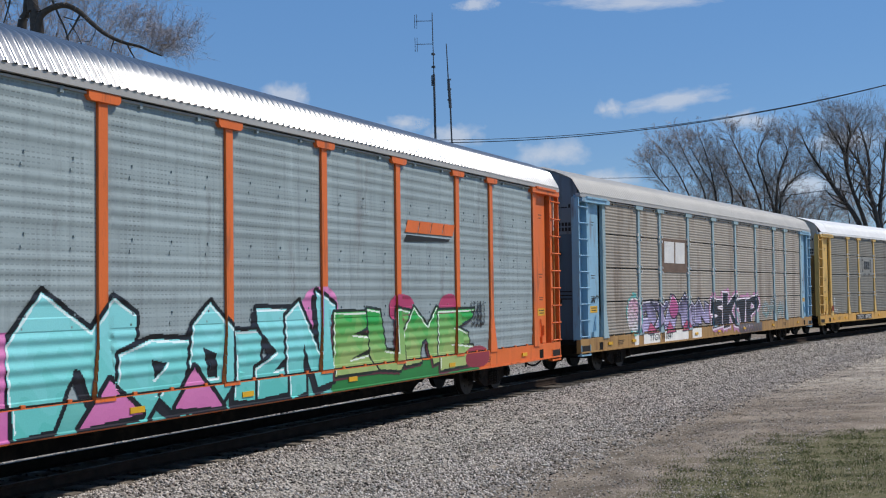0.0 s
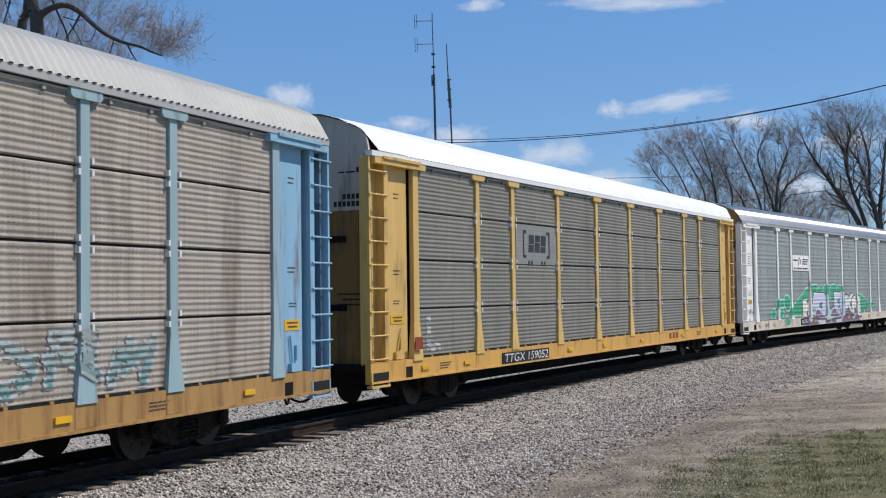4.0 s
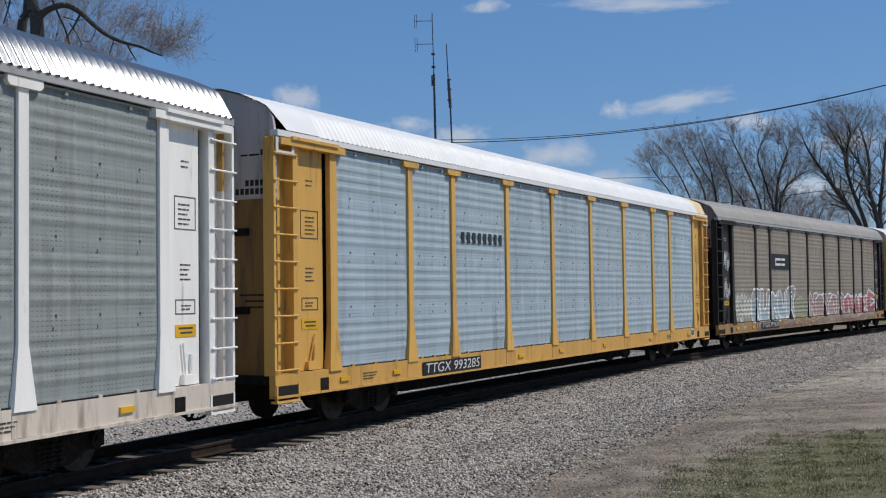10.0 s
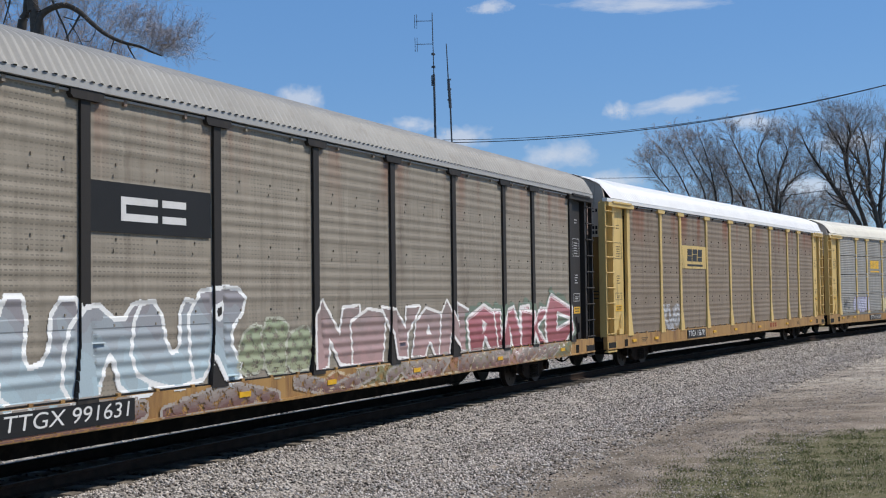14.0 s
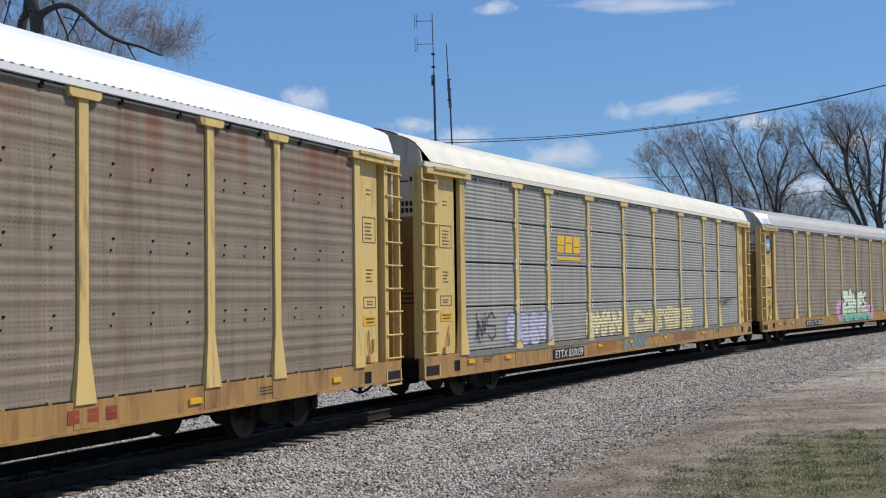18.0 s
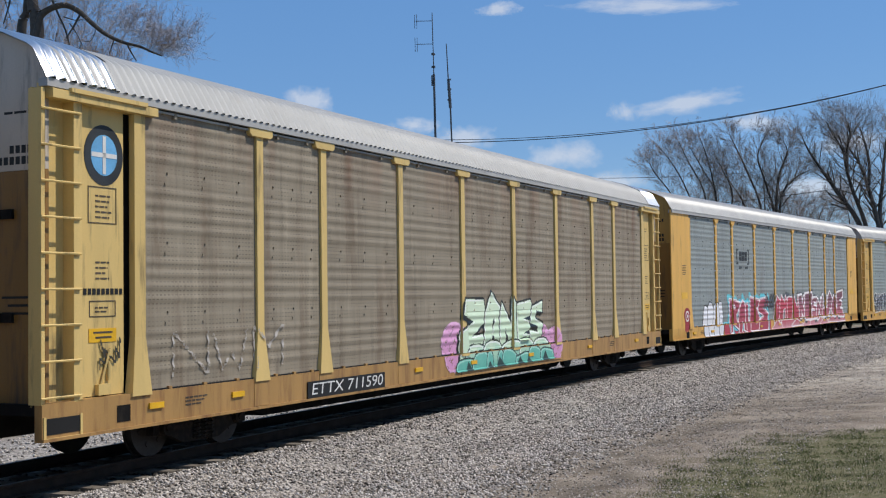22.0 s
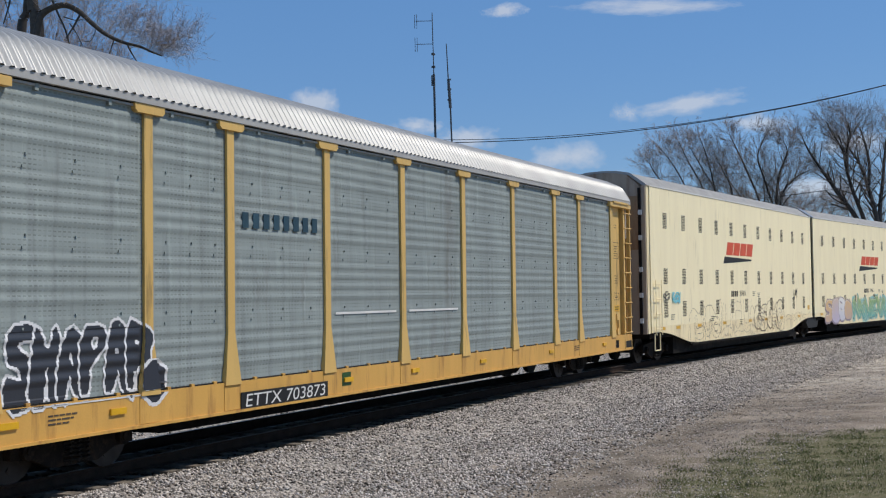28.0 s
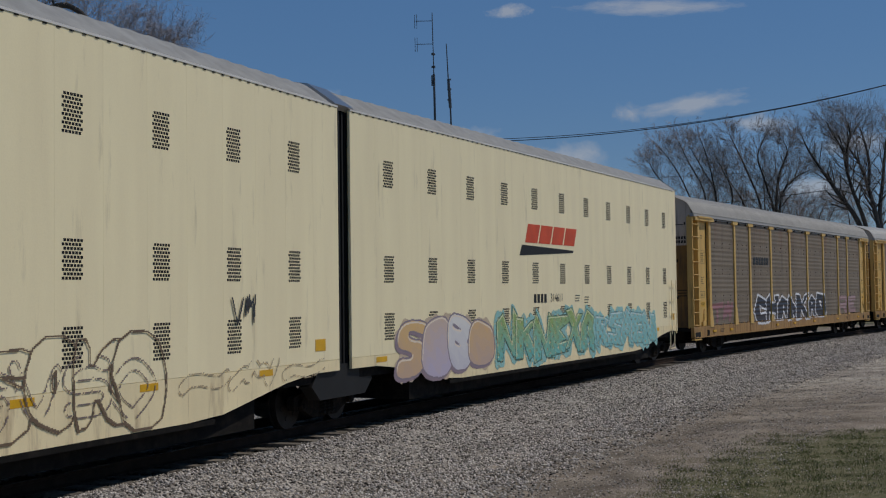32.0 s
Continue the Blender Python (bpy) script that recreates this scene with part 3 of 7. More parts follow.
def lettering(parent, text, x, z, height, material, face=1.51, slant=0.0, squeeze=1.0, spin=0):
    """Painted letters on the side that shows; x is their middle."""
    cu = bpy.data.curves.new("letters", "FONT")
    cu.body, cu.size, cu.align_x, cu.align_y, cu.shear = text, height * 1.38, "CENTER", "CENTER", slant
    tmp = new("letters", cu)
    me = bpy.data.meshes.new_from_object(tmp.evaluated_get(bpy.context.evaluated_depsgraph_get()))
    bpy.data.objects.remove(tmp)
    me.materials.clear()
    me.materials.append(material)
    ob = part("lettering", me, None, parent)
    ob.matrix_local = Matrix.Translation((x, -face, z)) @ Euler((radians(90), 0, 0)).to_matrix().to_4x4() @ Matrix.Diagonal((squeeze, 1, 1, 1))
    return ob


def plate(parent, name, x0, x1, z0, z1, material, face=1.505, depth=0.012, label=""):
    return part(name, box(bmesh.new(), x0, x1, -face - 0.0, -face + depth, z0, z1), material, parent, label)


def autorack(spec):
    root = new("autorack_car")
    tagged(root, spec["label"], "freight car", "cars of the train")
    paint, posts, panel, roof = spec["paint"], spec["posts"], spec["panel"], spec["roof"]
    style = spec.get("style", "group")
    low = spec.get("low", SILL)  # underside of the side sill
    part("side_sill", box(bmesh.new(), -HALF, HALF, -1.5, -1.38, low, DECK), spec.get("sill", paint), root)
    part("sill_flange", box(bmesh.new(), -HALF, HALF, -1.53, -1.38, low - 0.02, low + 0.02), spec.get("sill", paint), root)
    edges = [-CORNER] + POSTS + [CORNER]
    cache = {}
    for a, b in zip(edges, edges[1:]):
        w = round(b - a, 2)
        if w not in cache:
            cache[w] = (panel_mesh(w, style, panel), bolt_mesh(w, style, M_TRUCK if panel in (S_G, S_N) else panel))
        for me, nm in zip(cache[w], ("side_panel", "bolts")):
            ob = part(nm, me, None, root)
            ob.location = ((a + b) / 2, 0, 0)
            if nm == "bolts":
                tagged(ob, kind="stuff")
    pm, cm = post_mesh(posts), cap_mesh(posts, flared=spec.get("plain_ends", False))
    for x in POSTS:
        p = part("post", pm, None, root)
        p.location = (x, 0, 0)
        part("post_cap", cm, None, p)
    gusset = mesh_of("sill_plate", box(bmesh.new(), -0.21, 0.21, -1.507, -1.49, low + 0.03, DECK - 0.045), spec.get("sill", paint))
    for x in POSTS:
        part("sill_plate", gusset, None, root).location = (x, 0, 0)
    for x in (-CORNER, CORNER):
        p = part("corner_post", post_mesh(posts, True, 0.11), None, root)
        p.location = (x, 0, 0)
    re = 12.3 if roof in (M_WHITEROOF, M_CREAMROOF) else HALF - 0.06
    part("roof", roof_mesh(roof, -re, re, 0.026 if re < 13 else 0.042), None, root)
    for sgn in (-1, 1) if roof in (M_WHITEROOF, M_CREAMROOF) else ():
        # smooth end caps with a raked edge
        v, f = [], []
        for y, z in ROOF:
            rake = 0.28 * max(0.0, 1 - (z - 5.0) / 0.45)
            v += [(sgn * (re - 0.03), y, z + 0.025), (sgn * (13.56 - rake), y, z + 0.025)]
        f = [(2 * i, 2 * i + 1, 2 * i + 3, 2 * i + 2) for i in range(len(ROOF) - 1)]
        part("roof_end_cap", fast_mesh("roof_end_cap", v, f, spec.get("tail_cap" if sgn > 0 else "nose_cap", roof)), None, root)
    part("fascia", box(bmesh.new(), -HALF + 0.05, HALF - 0.05, -1.545, -1.4, TOP + 0.004, TOP + 0.105), roof if roof in (M_WHITEROOF, M_CREAMROOF) else M_FASCIA, root)
    part("gutter", box(bmesh.new(), -CORNER + 0.1, CORNER - 0.1, -1.495, -1.43, TOP - 0.05, TOP - 0.02), M_FASCIA, root)
    bm = bmesh.new()
    for a, b in zip(edges, edges[1:]):
        for k in (0.22, 0.5, 0.78):
            x = a + (b - a) * k
            box(bm, x - 0.035, x + 0.035, -1.5, -1.42, DECK + 0.003, DECK + 0.04)
    tagged(part("sill_lug", bm, spec.get("sill", paint), root), kind="stuff")
    for sgn in (-1, 1):
        if spec.get("new_ends"):
            a, b = sorted((sgn * 12.3, sgn * 13.58))
            me = roof_mesh(M_NEWGALV, a, b)
            ob = part("roof_end_sheet", me, None, root, "bright new galvanised end sheet")
            ob.location.z = 0.012
            ob.scale.y = 1.006
            x = sgn * 12.3
            part("sheet_edge", prism(bmesh.new(), [(y * 1.01, z + 0.05) for y, z in ROOF] + [(y * 1.0, z + 0.01) for y, z in ROOF[::-1]], "x", x - 0.02, x + 0.02), M_DARKGAP, root)
    # black strips stand in for the shade inside two open slits
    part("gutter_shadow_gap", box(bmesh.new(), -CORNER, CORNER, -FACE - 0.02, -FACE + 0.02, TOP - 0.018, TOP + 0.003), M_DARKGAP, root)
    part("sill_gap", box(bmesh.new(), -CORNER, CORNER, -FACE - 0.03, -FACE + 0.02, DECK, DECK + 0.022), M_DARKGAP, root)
    part("far_side_panel", box(bmesh.new(), -HALF, HALF, 1.43, 1.47, DECK, 5.05), panel, root)
    for sgn in (-1, 1):
        if spec.get("plain_ends"):
            a, b = sorted((sgn * 11.86, sgn * 13.6))
            part("end_panel", box(bmesh.new(), a, b, -1.5, -1.46, SILL + 0.004, TOP + 0.1), paint, root)
        else:
            end_side(root, sgn, paint, spec.get("rungs", paint))
        end_wall(root, sgn, spec.get("end", paint), spec.get("end_top", roof))
    underframe(root, spec["s"])
    if "extra" in spec:
        spec["extra"](root)
    return root


def coat(name, rgb, **k):
    k.setdefault("dirt", GRIME)
    k.setdefault("dirt_amount", 0.22)
    k.setdefault("vary", 0.08)
    k.setdefault("streak", 1.0)
    return mat(name, lin(*rgb), k.pop("rough", 0.5), **k)


YELLOW = coat("faded_yellow_paint", (216, 178, 104))
YELLOW2 = coat("warm_yellow_paint", (224, 174, 88))
YELLOW3 = coat("pale_yellow_paint", (214, 184, 116))
ORANGE = coat("orange_paint", (226, 112, 50))
BLUE = coat("light_blue_paint", (140, 182, 206), dirt=RUST)
PALEBLUE = coat("faded_pale_blue_paint", (150, 174, 180))
WHITE = coat("dirty_white_paint", (247, 244, 237), dirt_amount=0.1)
BLACK = coat("black_paint", (42, 38, 34), rough=0.65)
CREAM_LOW = coat("dusty_cream_skirt_paint", (246, 229, 184), dirt=lin(166, 142, 110), dirt_amount=0.24, vary=0.06)
CREAM = coat("cream_white_paint", (252, 238, 196), dirt=lin(200, 186, 152), dirt_amount=0.1, vary=0.04)

SILL_WHITE = coat("grimy_white_sill_paint", (216, 204, 188), dirt=lin(120, 104, 88), dirt_amount=0.42)
SILL_BRIGHT = coat("worn_yellow_sill_paint", (212, 164, 84), dirt=lin(140, 96, 56), dirt_amount=0.3)
SILL_YELLOW = coat("rust_stained_yellow_sill_paint", (172, 134, 80), dirt=lin(114, 78, 50), dirt_amount=0.52)


def sheet(name, rgb, rust=0.0, **k):
    """Perforated side sheets: fine vertical wash marks, rows of punched slots that clog in patches, rust that runs from the eaves."""
    k.setdefault("dirt", lin(95, 85, 76))
    k.setdefault("dirt_amount", 0.12)
    m = mat(name, lin(*rgb), k.pop("rough", 0.62), k.pop("metal", 0.1), 0.08, 0.9, streak=1.0, bump=0.03, spec=0.3, **k)
    n, l = m.node_tree.nodes, m.node_tree.links
    p = n["Principled BSDF"]
    sh = next(x for x in n if x.type == "VECT_MATH")
    xyz = n.new("ShaderNodeSeparateXYZ")
    l.new(sh.outputs[0], xyz.inputs[0])

    def math_node(op, a, b):
        x = n.new("ShaderNodeMath")
        x.operation, x.use_clamp = op, op == "SUBTRACT"
        for i, q in enumerate((a, b)):
            if isinstance(q, (int, float)):
                x.inputs[i].default_value = q
            else:
                l.new(q, x.inputs[i])
        return x.outputs[0]

    def noise(scale, detail, stretch, where=0.0):
        mp = n.new("ShaderNodeMapping")
        mp.inputs["Scale"].default_value, mp.inputs["Location"].default_value = stretch, (where, where, where)
        l.new(sh.outputs[0], mp.inputs[0])
        t = n.new("ShaderNodeTexNoise")
        t.inputs["Scale"].default_value, t.inputs["Detail"].default_value = scale, detail
        l.new(mp.outputs[0], t.inputs[0])
        return t.outputs[0]

    def tint(mask, colour, mode="MIX"):
        mx = n.new("ShaderNodeMix")
        mx.data_type, mx.blend_type = "RGBA", mode
        l.new(mask, mx.inputs[0])
        l.new(p.inputs["Base Color"].links[0].from_socket, mx.inputs[6])
        mx.inputs[7].default_value = (*colour, 1)
        l.new(mx.outputs[2], p.inputs["Base Color"])

    def ramp(src, p0, p1, top=1.0):
        r = n.new("ShaderNodeMapRange")
        r.inputs[1].default_value, r.inputs[2].default_value, r.inputs[4].default_value = p0, p1, top
        l.new(src, r.inputs[0])
        return r.outputs[0]
    # wash marks: dark and pale vertical threads
    tint(ramp(noise(9.0, 5, (1, 1, 0.05)), 0.5, 0.72, 0.42), [c * 0.55 for c in lin(*rgb)])
    tint(ramp(noise(7.0, 4, (1, 1, 0.09), 5.0), 0.58, 0.78, 0.4), [min(1, c * 1.5) for c in lin(*rgb)])
    # slots
    slots = math_node("MULTIPLY", math_node("LESS_THAN", math_node("FRACT", math_node("DIVIDE", xyz.outputs[0], 0.085), 0), 0.62),
                      math_node("LESS_THAN", math_node("FRACT", math_node("DIVIDE", xyz.outputs[2], 0.061), 0), 0.3))
    tint(math_node("MULTIPLY", slots, ramp(noise(2.6, 3, (1, 1, 1.5), 9.0), 0.35, 0.68, 0.55)), [c * 0.22 for c in lin(*rgb)])
    if rust:
        runs = ramp(noise(1.7, 4, (1, 1, 0.06), 13.0), 0.5, 0.66, rust)
        fade = ramp(math_node("ADD", xyz.outputs[2], noise(3.0, 3, (1, 1, 0.1), 3.0)), 4.1, 5.5)
        tint(math_node("MULTIPLY", runs, fade), lin(128, 70, 42))
    return m


# next three: grimy, and darkened further for the shade between car ends
END_YELLOW = coat("grimy_shaded_yellow_end_paint", (140, 104, 52), dirt_amount=0.5)
END_WHITE = coat("grimy_shaded_white_end_paint", (190, 185, 180), dirt_amount=0.3)
END_BLUE = coat("grimy_shaded_blue_end_paint", (76, 98, 118), dirt_amount=0.4)
END_TAN = coat("tan_end_paint", (170, 132, 66), dirt_amount=0.3)
END_GREY = coat("sooty_grey_end_paint", (196, 184, 168), dirt_amount=0.3)
END_SLATE = coat("sooty_slate_end_paint", (112, 124, 136), dirt_amount=0.5)
END_SOOT = coat("soot_stained_end_paint", (146, 126, 114), dirt_amount=0.5)
TAN_CAP = coat("tan_painted_roof_cap", (232, 204, 150))
S_A = sheet("blue_grey_galvanised_sheet", (156, 170, 172))
S_B = sheet("brown_stained_sheet", (168, 160, 148), dirt=lin(100, 82, 68), dirt_amount=0.34)
S_C = sheet("dark_grey_sheet", (132, 130, 121))
S_D = sheet("slate_grey_sheet", (151, 158, 155))
S_E = sheet("pale_blue_sheet", (172, 188, 196))
S_F = sheet("brown_grey_sheet", (153, 144, 129), 0.55, dirt=lin(100, 86, 74), dirt_amount=0.22)
S_G = sheet("sooty_brown_sheet", (141, 127, 110), 0.9, dirt=lin(104, 84, 66), dirt_amount=0.26)
S_H = sheet("light_grey_sheet", (158, 156, 149))
S_I = sheet("taupe_grey_sheet", (150, 139, 120), 0.3, dirt=lin(104, 82, 63), dirt_amount=0.42)
S_J = sheet("cool_grey_sheet", (148, 155, 153))
S_K = sheet("blue_grey_sheet", (147, 156, 153))
S_N = sheet("dark_brown_sheet", (134, 122, 106), 0.4, dirt=lin(90, 74, 62), dirt_amount=0.22)

FLEET = [
    dict(s=-57.729, label="orange auto-rack car with pale grey ribbed sides", paint=ORANGE, posts=ORANGE, panel=S_A, roof=M_GALV, end=END_YELLOW, end_top=END_GREY),
    dict(s=-28.862, label="light blue auto-rack car with brown-stained ribbed sides", paint=BLUE, posts=PALEBLUE, panel=S_B, roof=M_GREYROOF, style="band", sill=SILL_YELLOW, end=END_BLUE, end_top=END_SLATE),
    dict(s=0.0, label="yellow auto-rack car with dark grey sides and white roof", paint=YELLOW, sill=SILL_BRIGHT, posts=YELLOW, panel=S_C, roof=M_WHITEROOF, style="band", end=END_YELLOW, end_top=END_GREY),
    dict(s=28.467, label="white-posted auto-rack car with slate grey sides", paint=WHITE, sill=SILL_WHITE, posts=WHITE, panel=S_D, roof=M_GALV, end_top=END_TAN, end=END_WHITE),
    dict(s=56.995, label="yellow auto-rack car with pale blue ribbed sides", paint=YELLOW2, sill=SILL_BRIGHT, posts=YELLOW2, panel=S_E, roof=M_WHITEROOF, tail_cap=TAN_CAP, end=END_YELLOW, end_top=END_WHITE),
    dict(s=85.564, label="black auto-rack car with brown-grey ribbed sides", paint=BLACK, posts=BLACK, panel=S_F, roof=M_SOOTROOF, sill=SILL_YELLOW, end=M_DARK, end_top=END_SOOT),
    dict(s=114.013, label="yellow auto-rack car with sooty rust-streaked sides", paint=YELLOW3, sill=SILL_YELLOW, posts=YELLOW3, panel=S_G, roof=M_WHITEROOF, end=END_YELLOW, end_top=END_GREY),
    dict(s=142.383, low=0.565, label="yellow auto-rack car with light grey banded sides", paint=YELLOW3, sill=SILL_YELLOW, posts=YELLOW3, panel=S_H, roof=M_CREAMROOF, style="band", end=END_YELLOW, end_top=END_GREY),
    dict(s=171.338, low=0.565, label="yellow auto-rack car with taupe ribbed sides", paint=YELLOW3, sill=SILL_YELLOW, posts=YELLOW3, panel=S_I, roof=M_GREYROOF, new_ends=True, end=END_YELLOW, end_top=END_GREY),
    dict(s=199.947, label="yellow auto-rack car with smooth end panels and grey sides", paint=YELLOW2, sill=SILL_BRIGHT, posts=YELLOW2, panel=S_J, roof=M_DULLGALV, tail_cap=TAN_CAP, nose_cap=TAN_CAP, plain_ends=True, end=END_YELLOW, end_top=END_TAN),
    dict(s=228.383, low=0.575, label="yellow auto-rack car with blue-grey ribbed sides", paint=YELLOW, sill=SILL_BRIGHT, posts=YELLOW, panel=S_K, roof=M_DULLGALV, end=END_YELLOW, end_top=END_WHITE),
    dict(s=302.22, label="yellow auto-rack car with dark brown ribbed sides", paint=YELLOW, sill=SILL_YELLOW, posts=YELLOW, panel=S_N, roof=M_SOOTROOF, end=END_YELLOW, end_top=END_GREY),
    dict(s=330.8, label="yellow auto-rack car with taupe sides at the tail", paint=YELLOW, sill=SILL_YELLOW, posts=YELLOW, panel=S_I, roof=M_GREYROOF, end=END_YELLOW, end_top=END_GREY),
]


# ---- paint on the cars: lettering, plain marks and spray paint ----
def wall_face(U, Z, style):
    """Distance of the outer skin from the middle of a car, for arrays of places."""
    if style == "smooth":
        return np.full(U.shape, 1.5)
    W = np.broadcast_to(np.array([FACE + rib(z, style) for z in Z[:, 0]])[:, None], U.shape).copy()
    near = np.min([np.abs(U - p) for p in POSTS + [-CORNER, CORNER]], 0)
    W = FACE + (W - FACE) * np.clip((near - 0.13) / 0.09, 0, 1)
    W[np.abs(U) > CORNER + 0.1] = 1.475 if style == "plain" else 1.405
    k = np.clip(1 - (Z - DECK) / 0.75, 0, 1)
    for p in POSTS + [-CORNER, CORNER]:
        on = np.abs(U - p) < 0.09 + 0.1 * k
        W[on] = (FACE + 0.045 + 0.035 * k)[on]
    W[Z < DECK] = 1.5
    W[Z < SILL + 0.02] = 1.53
    return W


GLYPHS = {"A": "00 26 40|12 32", "B": "00 06 26 45 33 03|33 42 30 00", "C": "45 26 05 01 20 41", "D": "00 06 26 44 42 20 00", "E": "46 06 00 40|03 33",
          "G": "45 26 05 01 20 41 43 23", "H": "00 06|03 43|40 46", "I": "20 26", "K": "00 06|46 03 40", "L": "06 00 40", "M": "00 06 23 46 40",
          "N": "00 06 40 46", "O": "20 02 04 26 44 42 20", "P": "00 06 36 45 33 03", "R": "00 06 36 45 33 03|23 40", "S": "45 26 05 03 43 41 20 01",
          "T": "06 46|26 20", "U": "06 01 20 41 46", "V": "06 20 46", "W": "06 10 23 30 46", "X": "00 46|06 40", "Y": "06 23 46|23 20", "Z": "06 46 00 40",
          "o": "20 02 04 26 44 42 20|21 25", "w": "06 11 14 31 34 42 46|00 02 20", "~": "01 15 12 26 23 35 30 46", "-": "03 15 33 45"}


# letters drawn as solid blocks: an outline and its counters on a ten by ten field
SOLID = {"M": "00 06 29 56 79 97 90 60 54 44 30", "N": "00 07 29 64 69 98 90 60 34 30", "A": "00 16 49 87 90 60 53 43 30|44 55 46", "D": "00 08 49 97 93 50|33 36 55 53",
         "I": "10 18 49 88 80", "Z": "00 03 55 17 19 89 95 43 93 90", "E": "00 09 99 97 46 85 84 43 93 90", "U": "02 09 39 33 63 69 99 92 70 20", "K": "00 09 39 36 69 99 55 90 60 34 30",
         "O": "03 06 29 79 96 93 70 20|44 46 56 54", "L": "00 09 39 33 93 90", "R": "00 09 79 97 64 90 60 33 30|36 37 57 56", "S": "00 03 53 54 05 19 99 97 47 46 95 80",
         "P": "00 09 79 97 75 34 30|36 37 57 56", "H": "00 09 39 36 66 69 99 90 60 63 33 30", "T": "06 09 99 96 66 60 30 36", "V": "09 30 60 99 69 53 39", "X": "00 35 09 39 57 69 99 65 90 60 43 30",
         "W": "09 10 30 45 60 80 99 79 73 59 39 23 29", "Y": "09 34 30 60 64 99 69 56 39", "C": "03 06 29 97 95 46 43 94 92 70 20", "G": "03 06 29 97 96 46 43 64 55 95 90 20", "B": "00 09 79 96 65 93 70|34 35 54|37 38 56",
         "n": "00 06 28 78 96 90", "^": "00 49 90", "=": "00 09 99 90", "o": "03 06 29 79 96 93 70 20"}


def inside_distance(U, Z, q):
    """Distance to a closed outline, negative inside it."""
    D, odd = np.full(U.shape, 1e6), np.zeros(U.shape, bool)
    for a, b in zip(q, q[1:] + q[:1]):
        dx, dz = b[0] - a[0], b[1] - a[1]
        t = np.clip(((U - a[0]) * dx + (Z - a[1]) * dz) / (dx * dx + dz * dz + 1e-9), 0, 1)
        D = np.minimum(D, np.hypot(U - a[0] - t * dx, Z - a[1] - t * dz))
        odd ^= ((a[1] > Z) != (b[1] > Z)) & (U < a[0] + (Z - a[1]) * dx / (dz if abs(dz) > 1e-9 else 1e-9))
    return np.where(odd, -D, D)


def spray_material():
    m = mat("spray_paint", (0.5, 0.5, 0.5), 0.45, vary=0.1)
    n, l = m.node_tree.nodes, m.node_tree.links
    at = n.new("ShaderNodeAttribute")
    at.attribute_name = "paint"
    mx = next(x for x in n if x.type == "MIX")
    l.new(at.outputs["Color"], mx.inputs[6])
    return m


M_SPRAY = spray_material()


